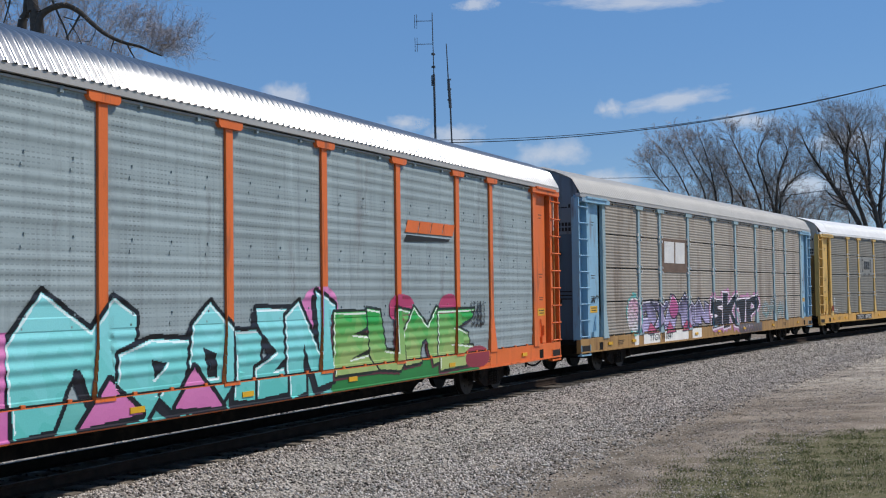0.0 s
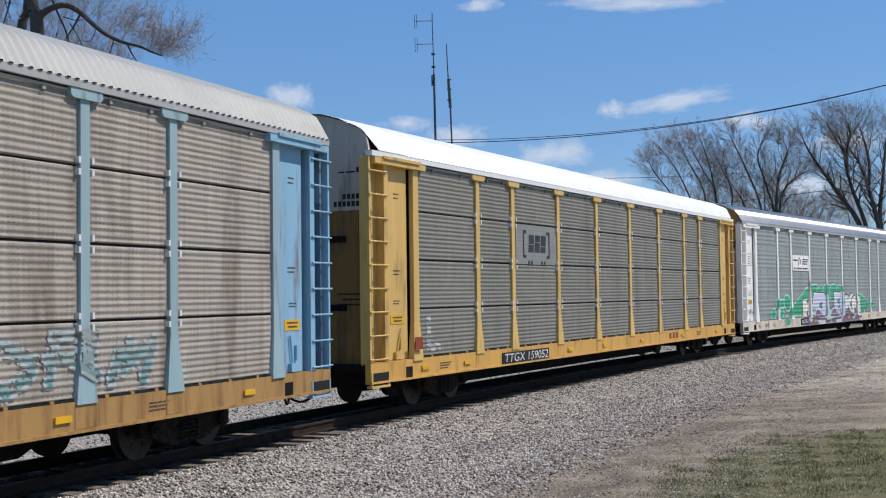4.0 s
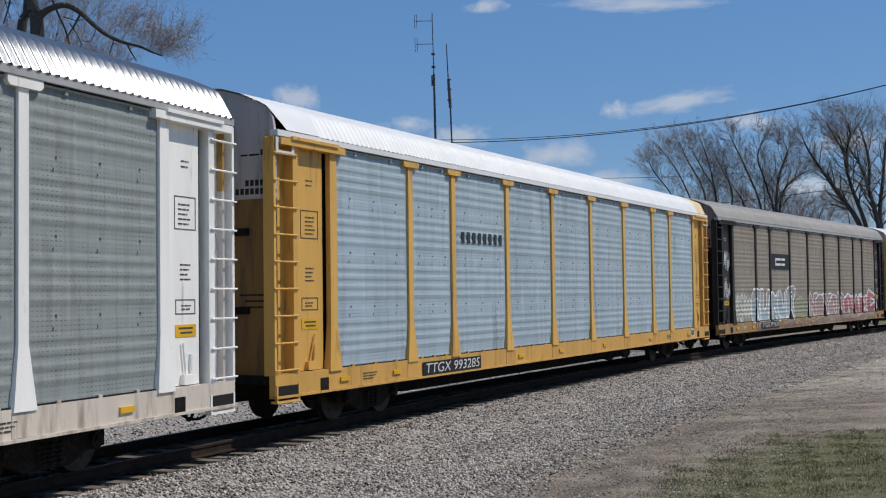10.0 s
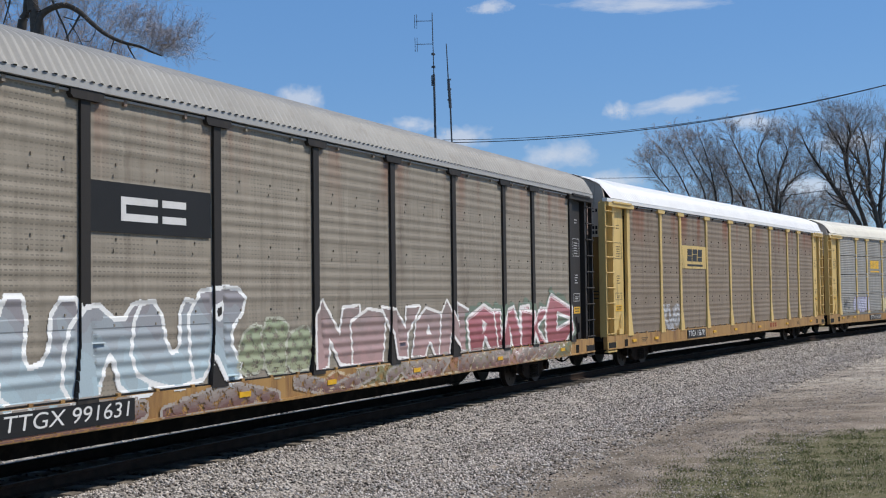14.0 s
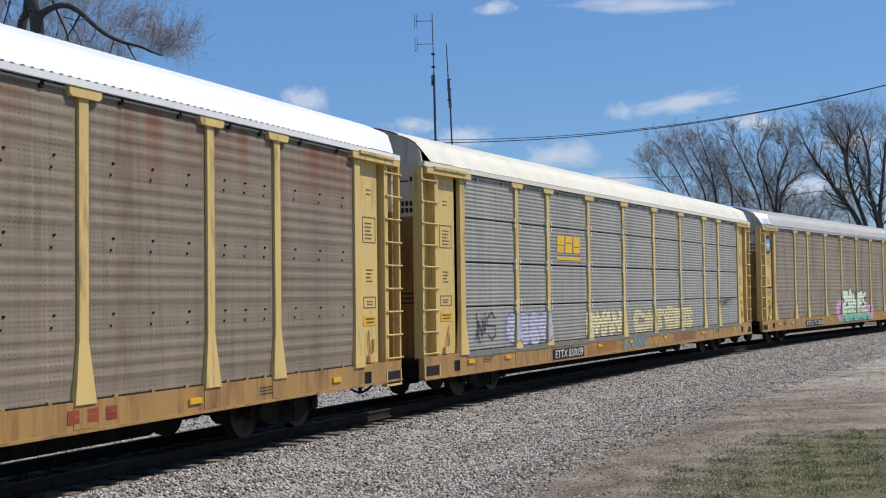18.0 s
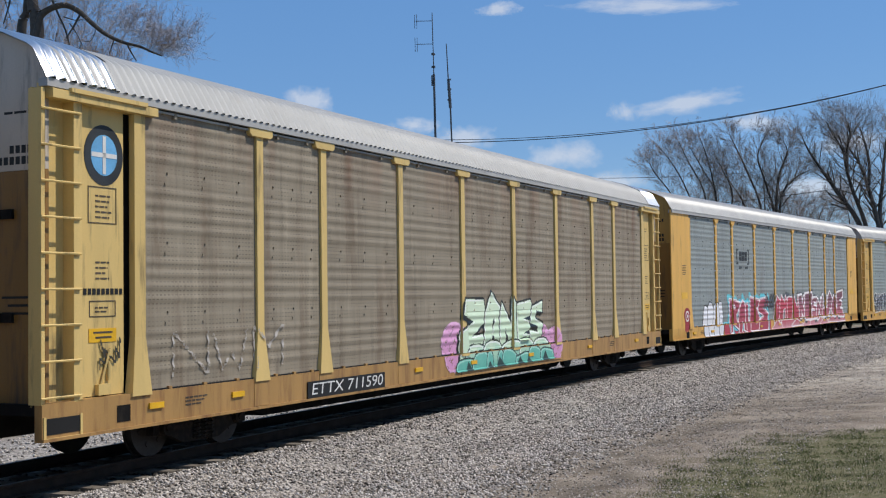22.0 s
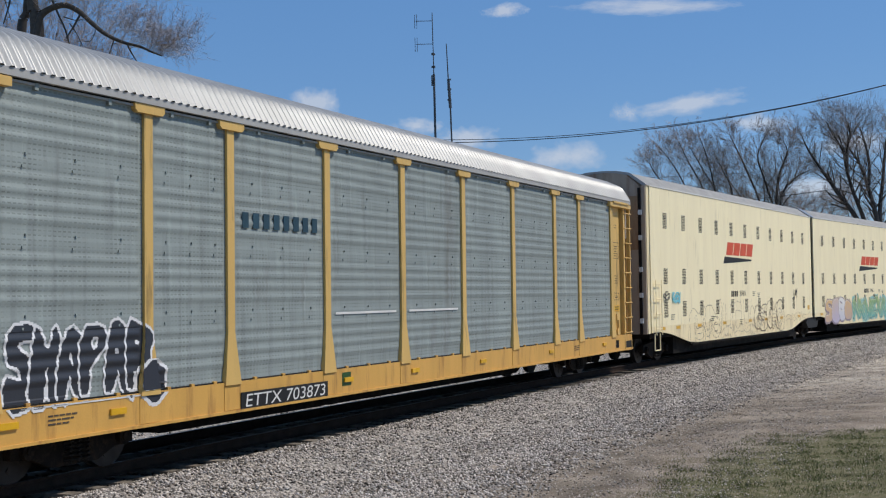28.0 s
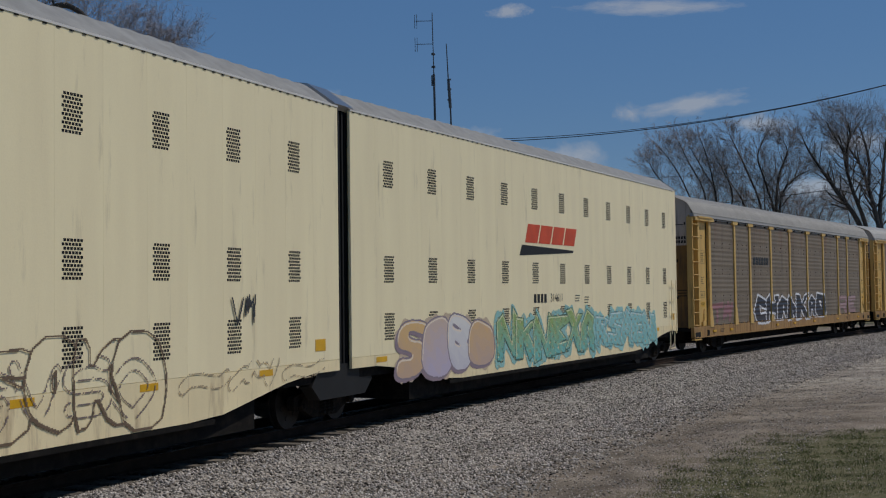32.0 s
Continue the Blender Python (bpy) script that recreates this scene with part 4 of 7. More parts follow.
def spray(root, style, word, u0, u1, z0, z1, fill, fill2, line, back=None, halo=0.2, thick=0.15, seed=1, shine=None, drop=0.1, edge=0.05,
          step=0.018, label="", lean=0.0, tall=0.0, cover=1.0, soft=0, shade=None, fills=None, rim=None, solid=False, widths=""):
    """A piece of spray paint that follows the ribs and posts: overlapping letters with fill, outline, drop shade and a cloud behind."""
    rng = np.random.default_rng(seed)
    if cover < 1:
        step = max(step, 0.02)
    pad = halo + thick + 0.15 if back else thick + edge + drop
    us, zs = np.arange(u0 - pad, u1 + pad, step), np.arange(max(SILL if style != "smooth" else 0.5, z0 - pad), z1 + pad + tall, step)
    U, Z = np.meshgrid(us + step / 2, zs + step / 2)

    def letters(U, Z, jit):
        rg = np.random.default_rng(seed + 5)
        w = (u1 - u0) / len(word)
        share = np.array([int(c) for c in widths] if widths else [1] * len(word), float)
        ends = u0 + (u1 - u0) * np.r_[0, np.cumsum(share)] / share.sum()
        for i, ch in enumerate(word):
            if solid:
                a, b = ends[i] - 0.1 * (ends[i + 1] - ends[i]), ends[i + 1] + 0.1 * (ends[i + 1] - ends[i])
                lo, hi, D = z0 + rg.uniform(-0.06, 0.06), z1 + tall * rg.uniform(-0.5, 1.0), None
                for shape in SOLID[ch].split("|") if ch != " " else ():
                    q = [(a + (b - a) * (int(c[0]) / 9 + rg.normal(0, jit)) + lean * (hi - lo) * int(c[1]) / 9, lo + (hi - lo) * (int(c[1]) / 9 + rg.normal(0, jit))) for c in shape.split()]
                    for _ in range(soft):
                        q = [(m * c[0] + (1 - m) * e[0], m * c[1] + (1 - m) * e[1]) for c, e in zip(q, q[1:] + q[:1]) for m in (0.75, 0.25)]
                    d = inside_distance(U, Z, q)
                    D = d if D is None else np.maximum(D, -d)
                yield np.full(U.shape, 9.0) if D is None else D + thick
                continue
            D = np.full(U.shape, 9.0)
            h = (z1 - z0) * rg.uniform(0.88, 1.12) + tall * rg.random()
            base = z0 + rg.uniform(-0.05, 0.08)
            for stroke in GLYPHS[ch].split("|") if ch != " " else ():
                q = []
                for s in stroke.split():
                    x = u0 + w * (i + 0.5) + w * (int(s[0]) / 4 - 0.5) * 0.82 + rg.normal(0, jit * w)
                    z = base + h * int(s[1]) / 6 + rg.normal(0, jit * h)
                    q.append((x + lean * (z - z0), z))
                for _ in range(soft):
                    q = [q[0]] + [(0.75 * a[0] + 0.25 * b[0], 0.75 * a[1] + 0.25 * b[1]) if e == 0 else (0.25 * a[0] + 0.75 * b[0], 0.25 * a[1] + 0.75 * b[1]) for a, b in zip(q, q[1:]) for e in (0, 1)] + [q[-1]]
                for a, b in zip(q, q[1:]):
                    dx, dz = b[0] - a[0], b[1] - a[1]
                    t = np.clip(((U - a[0]) * dx + (Z - a[1]) * dz) / (dx * dx + dz * dz + 1e-6), 0, 1)
                    ex, ez = np.abs(U - a[0] - t * dx), np.abs(Z - a[1] - t * dz)
                    D = np.minimum(D, np.hypot(ex, ez) if soft else (ex ** 3 + ez ** 3) ** (1 / 3))
            yield D
    ph = rng.uniform(0, 6.28, 8)
    wob = 0.5 * np.sin(U * 7 + ph[0]) * np.sin(Z * 6 + ph[1]) + 0.35 * np.sin(U * 3.1 + ph[2] + Z) + 0.3 * np.sin(U * 13 + Z * 9 + ph[3])
    shaky = 0.05 if solid else 0.035
    every = list(letters(U, Z, shaky))
    D = np.min(every, 0)
    img, on = np.zeros(U.shape + (3,)), np.zeros(U.shape, bool)

    def lay(mask, c):
        img[mask] = c
        on[mask] = True
    if back:
        if rim:
            lay(D + 0.12 * wob < thick + halo + 0.06, lin(*rim))
        lay(D + 0.12 * wob < thick + halo, lin(*back))
    if drop:
        lay(np.min(list(letters(U + drop, Z + drop * 0.8, shaky)), 0) < thick + edge * 0.5, lin(*(shade or line)))
    for i, L in enumerate(every):
        lay(L < thick + edge, lin(*line))
        if not fill:
            on[L < thick] = False
            continue
        top, low = (np.array(lin(*c)) for c in (fills[i % len(fills)] if fills else (fill, fill2)))
        g = np.round(np.clip((Z - z0) / (z1 - z0) + 0.22 * wob, 0, 1) * 5) / 5
        m = L < thick
        img[m] = (low + (top - low) * g[..., None])[m]
        on |= m
        if shine:
            gz, gu = np.gradient(L)
            lay((L < thick - 0.012) & (L > thick - 0.045) & (gz - 0.3 * gu > 0.2 * step), lin(*shine))
    if cover < 1:
        on &= (np.sin(U * 17 + ph[4]) * np.sin(Z * 23 + ph[5]) + rng.normal(0, 0.5, U.shape)) < cover * 2 - 1
    if style != "smooth":
        on &= (Z < DECK - step * 0.6) | (Z > DECK + 0.022 + step * 0.6)
    coat_depth = 0.008 + 0.0015 * sum(c.name.startswith("graffiti") for c in root.children)
    lo, hi = wall_face(U, Z - step * 0.49, style), wall_face(U, Z + step * 0.49, style)
    _, key = np.unique((img * 255).astype(int) @ np.array([1, 1000, 1000000]), return_inverse=True)
    key = key.reshape(U.shape) * 10000 + (hi * 1000).astype(int)
    key[~on] = -1
    start = np.ones(key.shape, bool)
    start[:, 1:] = key[:, 1:] != key[:, :-1]
    R, C = np.nonzero(start)
    E = np.where(np.r_[R[1:] == R[:-1], False], np.r_[C[1:], 0], len(us))
    ok = key[R, C] >= 0
    R, C, E = R[ok], C[ok], E[ok]
    a, b, z, y0, y1 = us[0] + C * step, us[0] + E * step, zs[R], -lo[R, C] - coat_depth, -hi[R, C] - coat_depth
    V = np.stack([np.stack([a, y0, z], -1), np.stack([b, y0, z], -1), np.stack([b, y1, z + step], -1), np.stack([a, y1, z + step], -1)], 1)
    me = fast_mesh("graffiti", V.reshape(-1, 3), np.arange(4 * len(R)).reshape(-1, 4), M_SPRAY)
    at = me.color_attributes.new("paint", "FLOAT_COLOR", "CORNER")
    col = np.ones((len(R), 4, 4), np.float32)
    col[:, :, :3] = img[R, C][:, None, :]
    at.data.foreach_set("color", col.ravel())
    return tagged(part("graffiti", me, None, root, label), kind="stuff")


def mark(root, shapes, material, face, name="painted_mark", label=""):
    """Flat painted shapes: each a polygon in x and z."""
    for pts in shapes:
        ob = part(name, prism(bmesh.new(), pts, "y", -face, -face + 0.004), material, root, label)
    return ob


def rect(x0, x1, z0, z1, lean=0.0):
    return [(x0, z0), (x1, z0), (x1 + lean, z1), (x0 + lean, z1)]


def stencils(root, x, z, rows, width, material, face=1.406, gap=0.06):
    """Rows of small stencilled writing, too small to read: plain bars."""
    bm = bmesh.new()
    rng = random.Random(int(abs(x) * 100 + z * 10))
    for i in range(rows):
        a, end = x - width / 2, x + width / 2 * (1 - 0.25 * (i % 3))
        while a < end:
            b = min(end, a + rng.uniform(0.05, 0.13))
            prism(bm, rect(a, b, z - gap * i, z - gap * i + min(0.022, gap * 0.4)), "y", -face, -face + 0.004)
            a = b + 0.022
    tagged(part("stencil", bm, material, root), kind="stuff")


def common_marks(root, light=False, doors=True, frames=True):
    for x in (-12.15, 12.15):
        plate(root, "sill_pocket", x - 0.13, x + 0.13, 0.66, 0.88, M_DARK, 1.506)
    ink = M_WHITEPAINT if light else M_FADEDINK
    for x in (-11.5, -9.6, -3.6, -1.0, 2.3, 6.6, 10.9):
        plate(root, "reflector", x - 0.15, x + 0.15, 0.78, 0.86, M_YELLOWPLATE, 1.53, 0.032)
    if doors:
        for s in (-1, 1):
            plate(root, "warning_label", s * 12.44 - 0.26, s * 12.44 + 0.26, 1.72, 1.9, M_YELLOWPLATE, 1.408)
            mark(root, [rect(s * 12.44 - 0.18, s * 12.44 + 0.18, 1.835, 1.86), rect(s * 12.44 - 0.14, s * 12.44 + 0.16, 1.77, 1.795)], M_FADEDINK, 1.412, "label_lines")
            if frames:
                stencils(root, s * 12.42, 3.62, 5, 0.3, ink, gap=0.07)
            stencils(root, s * 12.44, 4.25, 2, 0.2, ink, gap=0.08)
            stencils(root, s * 12.44, 2.75, 4 if frames else 2, 0.26, ink, gap=0.07)
            for z0, z1, w in ((3.27, 3.74, 0.27), (2.05, 2.25, 0.25)) if frames else ():
                x = s * 12.44
                mark(root, [rect(x - w, x + w, z0, z0 + 0.012), rect(x - w, x + w, z1, z1 + 0.012), rect(x - w, x - w + 0.012, z0, z1), rect(x + w - 0.012, x + w, z0, z1)], ink, 1.407, "label_frame")
            stencils(root, s * 12.46, 2.16, 2, 0.24, ink, gap=0.05)
    for x in (-10.6, 8.6):
        stencils(root, x, 0.86, 3, 0.5, ink, 1.507, 0.05)


M_FADEDINK = mat("faded_brown_black_ink", (0.09, 0.07, 0.05), 0.7, vary=0.3)
M_INK = mat("faded_dark_paint", (0.03, 0.035, 0.04), 0.6, vary=0.3)
M_PALEPATCH = mat("pale_patch_paint", lin(144, 145, 140), 0.6, 0.1, 0.12)
M_BROWNPATCH = mat("brown_primer_patch", lin(112, 92, 78), 0.7, 0, 0.2)
M_BRICKRED = mat("dull_red_paint", lin(158, 52, 62), 0.6, vary=0.15)
M_RED = mat("orange_red_paint", lin(216, 82, 44), 0.5, vary=0.12)
M_RUSTRED = mat("rusty_red_paint", lin(150, 70, 45), 0.7, vary=0.2)
M_YELLOWMARK = mat("yellow_mark_paint", lin(235, 185, 50), 0.5, vary=0.1)
M_BLUEMARK = mat("sky_blue_mark_paint", lin(110, 175, 220), 0.5)
M_TEALINK = mat("dark_teal_paint", lin(40, 70, 84), 0.55, vary=0.25)


def fleet_number(root, text, x0, x1, z, dark=True, h=0.2, ink=None):
    """The car's fleet number on the sill."""
    if dark:
        plate(root, "number_panel", x0 - 0.1, x1 + 0.1, z - 0.15, z + 0.14, M_BLACKPAINT, 1.523)
    ob = lettering(root, text, (x0 + x1) / 2, z, h, ink or M_WHITEPAINT, 1.528 if dark else 1.511, 0.12)
    w = ob.dimensions.x or 1.0
    ob.scale.x *= (x1 - x0) / w
    return ob


def blocks(x0, x1, z0, z1, n, lean=0.0, gap=0.25, cut=0.3):
    """A row of plain block shapes standing for a word mark."""
    w = (x1 - x0) / n
    out = []
    for i in range(n):
        a, b = x0 + w * i, x0 + w * (i + 1 - gap)
        h, k = z1 - z0, lean * 0.4
        cuts = [0, (0.42, 0.56, 0.34, 0.5)[i % 4], 1] if cut else [0, 1]
        for p, q in zip(cuts, cuts[1:]):
            p += 0.05 if p else 0.0
            out.append(rect(a + k * p, b + k * p, z0 + h * p, z0 + h * q, k * (q - p)))
    return out


def bracket_mark(root, x0, x1, z0, z1, material):
    t, f = 0.07, FACE + 0.0245
    sh = [rect(x0, x0 + t, z0, z1), rect(x0 + t, x0 + 0.2, z0, z0 + t), rect(x0 + t, x0 + 0.2, z1 - t, z1),
          rect(x1 - t, x1, z0, z1), rect(x1 - 0.2, x1 - t, z0, z0 + t), rect(x1 - 0.2, x1 - t, z1 - t, z1)]
    mark(root, sh, material, f)
    mark(root, blocks(x0 + 0.32, x1 - 0.22, z0 + 0.14, z1 - 0.1, 3, 0.1, 0.18, 0.32), material, f)
    mark(root, [rect(x0 + k, x0 + k + 0.09, z0 - 0.16, z0 - 0.07) for k in (0.3, 0.48, 1.1, 1.28)], material, f)


def clips(root, style):
    """White wire clips that hold the banded sheets to the posts."""
    bm = bmesh.new()
    for p in POSTS:
        for k in (1, 2, 3):
            z = DECK + SHEET * k
            for s in (-1, 1):
                x = p + s * 0.13
                box(bm, x - 0.022, x + 0.022, -FACE - 0.07, -FACE + 0.0, z + 0.04, z + 0.12)
                box(bm, x - 0.022, x + 0.022, -FACE - 0.07, -FACE + 0.0, z - 0.11, z - 0.03)
    tagged(part("post_clip", bm, M_WHITEPAINT, root, "white clips at the sheet joints"), kind="stuff")


def studs(root):
    """White bolt caps down both edges of the posts."""
    bm = bmesh.new()
    for p in POSTS:
        for k in range(11):
            for e in (-0.115, 0.115):
                box(bm, p + e - 0.022, p + e + 0.022, -FACE - 0.04, -FACE + 0.01, 1.36 + 0.325 * k, 1.41 + 0.325 * k)
    tagged(part("post_stud", bm, M_WHITEPAINT, root, "white bolt caps along the posts"), kind="stuff")


def marks_a(r):
    common_marks(r, frames=False)
    B = dict(solid=True, drop=0)
    spray(r, "group", "=", -6.6, -5.2, 0.68, 1.85, (222, 132, 188), (206, 112, 172), (214, 124, 182), None, 0, 0.1, 2, label="pink paint cloud", soft=2, **B)
    spray(r, "group", "o", 0.85, 1.75, 1.6, 2.35, (222, 132, 188), (214, 124, 182), (222, 140, 190), None, 0, 0.1, 3, soft=2, **B)
    spray(r, "group", "=", -5.7, 1.7, 0.66, 1.0, (112, 194, 186), (92, 172, 166), (80, 160, 154), None, 0, 0.1, 6, edge=0.02, **B)
    spray(r, "group", "=", 1.65, 7.9, 0.66, 1.0, (46, 138, 68), (40, 120, 60), (34, 100, 52), None, 0, 0.1, 7, edge=0.02, **B)
    spray(r, "group", "MADIZN", -5.5, 1.55, 0.72, 1.95, (140, 222, 224), (96, 196, 188), (22, 26, 32), None, 0, seed=3, tall=0.36, label="teal and pink spray-painted letters",
          widths="764345", solid=True, shine=(226, 244, 244), drop=0.12, thick=0.2, shade=(34, 34, 42), edge=0.07)
    spray(r, "group", "^ ^   ", -4.6, 1.2, 0.72, 1.3, (222, 132, 188), (206, 116, 172), (26, 26, 32), None, 0, 0.1, 18, edge=0.08, **B)
    spray(r, "group", "o  o", 4.0, 6.9, 1.8, 2.25, (186, 60, 104), (170, 60, 104), (190, 70, 112), None, 0, 0.1, 9, soft=2, **B)
    spray(r, "group", "EUME", 1.75, 7.65, 0.86, 1.98, (44, 166, 72), (172, 190, 118), (22, 36, 28), None, 0, 0.2, 8, (232, 242, 228), drop=0.07, shade=(92, 44, 54), label="green spray-painted letters", solid=True, widths="5565", edge=0.05)
    spray(r, "group", "=", 7.5, 8.5, 0.7, 1.1, (150, 50, 66), (140, 52, 62), (150, 52, 70), None, 0, 0.2, 4, soft=2, **B)
    spray(r, "group", "SGNU", 7.75, 8.5, 1.55, 2.1, (50, 55, 58), (50, 55, 58), (50, 55, 58), None, 0, 0.018, 5, drop=0, edge=0.0)
    f = FACE + 0.0245
    mark(r, blocks(4.55, 6.85, 3.5, 3.74, 4, 0.3, 0.06, 0), ORANGE, f, label="slanted orange block mark")
    mark(r, [[(4.5, 3.32), (6.6, 3.38), (6.66, 3.43), (4.6, 3.45)]], M_BLACKPAINT, f, label="black wedge stripe")


def marks_b(r):
    common_marks(r, frames=False)
    clips(r, "band")
    f = FACE + 0.0245
    plate(r, "primer_patch", -7.0, -4.3, 2.9, 4.0, M_BROWNPATCH, f, 0.004)
    w = f + 0.006
    mark(r, blocks(-6.66, -4.5, 3.2, 3.9, 2, 0.1, 0.12, 0), M_WHITEPAINT, w, label="white block mark")
    plate(r, "white_sill_patch", -9.5, -3.0, SILL + 0.03, DECK - 0.01, WHITE, 1.504, 0.004)
    fleet_number(r, "TTGX 941841", -8.2, -6.1, 0.84, False, 0.2, M_BLACKPAINT)
    spray(r, "band", "OXMAN", -9.05, -2.1, 1.08, 2.0, (66, 58, 78), (186, 176, 214), (30, 28, 38), None, 0, 0.2, 21, (228, 224, 238), tall=0.2, label="purple spray-painted letters", solid=True, widths="44634", edge=0.05, drop=0.04)
    spray(r, "band", "o", -6.15, -5.45, 1.45, 2.15, (190, 92, 142), (170, 80, 130), (40, 36, 46), None, 0, 0.2, 27, (236, 214, 228), soft=2, solid=True, drop=0, label="pink painted balloon")
    spray(r, "band", "^ ^ ^ ", -8.3, -3.2, 1.0, 1.3, (196, 96, 128), (180, 84, 116), (52, 48, 56), None, 0, 0.1, 28, solid=True, drop=0, edge=0.03)
    spray(r, "band", "SKTP", -1.65, 4.5, 0.95, 2.0, (30, 28, 32), (34, 30, 36), (232, 222, 230), (190, 130, 166), 0.14, 0.2, 22, None, 0.0, tall=0.15, label="black and pink spray-painted letters", solid=True, edge=0.06)
    spray(r, "band", "=", 1.6, 4.6, 0.7, 0.96, (110, 104, 106), (90, 84, 88), (96, 90, 92), None, 0, 0.2, 29, solid=True, drop=0, cover=0.85)
    spray(r, "band", "o", -9.9, -9.1, 1.1, 2.1, (206, 150, 176), (206, 204, 204), (220, 216, 214), (90, 176, 172), 0.12, 0.2, 23, solid=True, soft=2, drop=0, cover=0.85)
    spray(r, "band", "OR~", 5.1, 8.6, 1.2, 1.8, (150, 160, 158), (100, 140, 140), (160, 165, 165), None, 0, 0.06, 24, drop=0, cover=0.8)
    spray(r, "group", "~-", -12.65, -12.0, 2.0, 2.2, (40, 44, 52), (40, 44, 52), (40, 44, 52), None, 0, 0.018, 25, drop=0, edge=0, step=0.02)


def marks_c(r):
    common_marks(r, frames=False)
    clips(r, "band")
    plate(r, "pale_patch", -6.85, -4.33, 2.98, 3.93, M_PALEPATCH, FACE + 0.0185, 0.004)
    bracket_mark(r, -6.44, -4.78, 3.14, 3.8, M_INK)
    fleet_number(r, "TTGX 159052", -7.7, -5.15, 0.79)
    spray(r, "band", "L", -11.3, -10.8, 1.15, 1.75, (190, 190, 188), (170, 170, 168), (180, 180, 178), None, 0, 0.04, 31, drop=0, cover=0.7)
    mark(r, blocks(5.1, 6.2, 0.76, 0.94, 3, 0, 0.4), M_RUSTRED, 1.508)
    plate(r, "red_white_label", -12.02, -11.72, 1.2, 1.45, M_RUSTRED, 1.58)


def marks_d(r):
    common_marks(r)
    f = FACE + 0.0245
    plate(r, "sign_board", -6.8, -4.28, 3.12, 3.8, WHITE, f, 0.02, "white sign board with black stripes")
    f += 0.006
    mark(r, [rect(-6.68, -6.0, 3.55, 3.61), [(-6.0, 3.36), (-5.92, 3.36), (-5.72, 3.7), (-5.8, 3.72)], [(-5.72, 3.4), (-5.64, 3.4), (-5.5, 3.62), (-5.58, 3.62)],
             rect(-5.3, -4.45, 3.6, 3.65, 0.03), rect(-5.36, -4.52, 3.5, 3.55, 0.03), rect(-5.4, -4.6, 3.4, 3.45, 0.03)], M_BLACKPAINT, f)
    mark(r, [rect(-6.66 + 0.28 * i, -6.66 + 0.28 * i + (0.22, 0.16, 0.24)[i % 3], 3.18, 3.25) for i in range(8)], M_INK, f)
    fleet_number(r, "402062", -5.75, -4.75, 0.83, True, 0.2)
    pal = (((238, 230, 214), (222, 214, 208)), ((206, 204, 226), (196, 204, 222)), ((190, 222, 216), (180, 206, 210)), ((208, 214, 226), (176, 176, 196)), ((190, 214, 226), (186, 196, 214)), ((234, 226, 220), (206, 206, 214)))
    D = dict(solid=True, drop=0)
    spray(r, "group", "=", -5.3, 4.3, 0.64, 1.0, (216, 212, 216), (200, 200, 208), (150, 134, 146), None, 0, 0.1, 42, edge=0.02, **D)
    spray(r, "group", "^^ ^^ ^^^", -5.2, 4.4, 0.6, 1.02, (132, 106, 128), (120, 96, 116), (60, 52, 62), None, 0, 0.1, 48, edge=0.03, **D)
    green = ((66, 172, 126), (54, 156, 112), (176, 220, 202))
    spray(r, "group", "^", -7.2, -1.2, 1.04, 2.35, *green, None, 0, 0.1, 50, edge=0.05, lean=0.35, **D)
    spray(r, "group", "ooooo", -4.2, 1.6, 1.7, 2.4, *green, None, 0, 0.1, 54, edge=0.05, soft=1, tall=0.12, **D)
    spray(r, "group", "noo", 1.0, 5.9, 1.04, 1.95, *green, None, 0, 0.1, 55, edge=0.05, **D)
    spray(r, "group", "KOLEOKN", -5.2, 4.7, 0.95, 1.95, (200, 200, 216), (176, 206, 204), (52, 44, 56), None, 0.3, 0.2, 41, (240, 242, 244), tall=0.2, drop=0.08, shade=(116, 90, 112),
          fills=pal, label="lavender spray-painted letters on a green cloud", solid=True, widths="4743344", edge=0.05)
    spray(r, "group", "^", -4.6, -3.85, 1.0, 2.5, (236, 228, 212), (226, 218, 206), (52, 44, 56), None, 0, 0.1, 49, edge=0.05, **D)
    spray(r, "group", " ^ ^ ^ ", -4.8, 4.4, 0.98, 1.3, (132, 104, 126), (120, 96, 116), (60, 50, 60), None, 0, 0.1, 56, edge=0.03, **D)
    spray(r, "group", "o o", -9.9, -8.3, 1.05, 1.45, *green, None, 0, 0.1, 43, edge=0.06, soft=2, label="green paint blobs", **D)
    spray(r, "group", "oo", -9.2, -8.2, 1.5, 1.85, *green, None, 0, 0.1, 47, edge=0.06, soft=2, label="green paint blobs", **D)
    spray(r, "group", "o", -8.1, -7.3, 1.35, 2.0, *green, None, 0, 0.1, 46, edge=0.06, soft=2, **D)
    spray(r, "group", "o", -8.0, -7.5, 0.72, 1.15, *green, None, 0, 0.1, 57, edge=0.05, soft=2, **D)
    spray(r, "group", "-I-I-", 5.2, 8.0, 1.05, 1.5, (70, 172, 128), (80, 176, 134), (110, 192, 152), None, 0, 0.075, 44, drop=0, edge=0.03, soft=1)
    spray(r, "group", "~w", -12.62, -12.1, 1.25, 1.5, (70, 72, 76), (70, 72, 76), (70, 72, 76), None, 0, 0.014, 45, drop=0, edge=0, step=0.02)


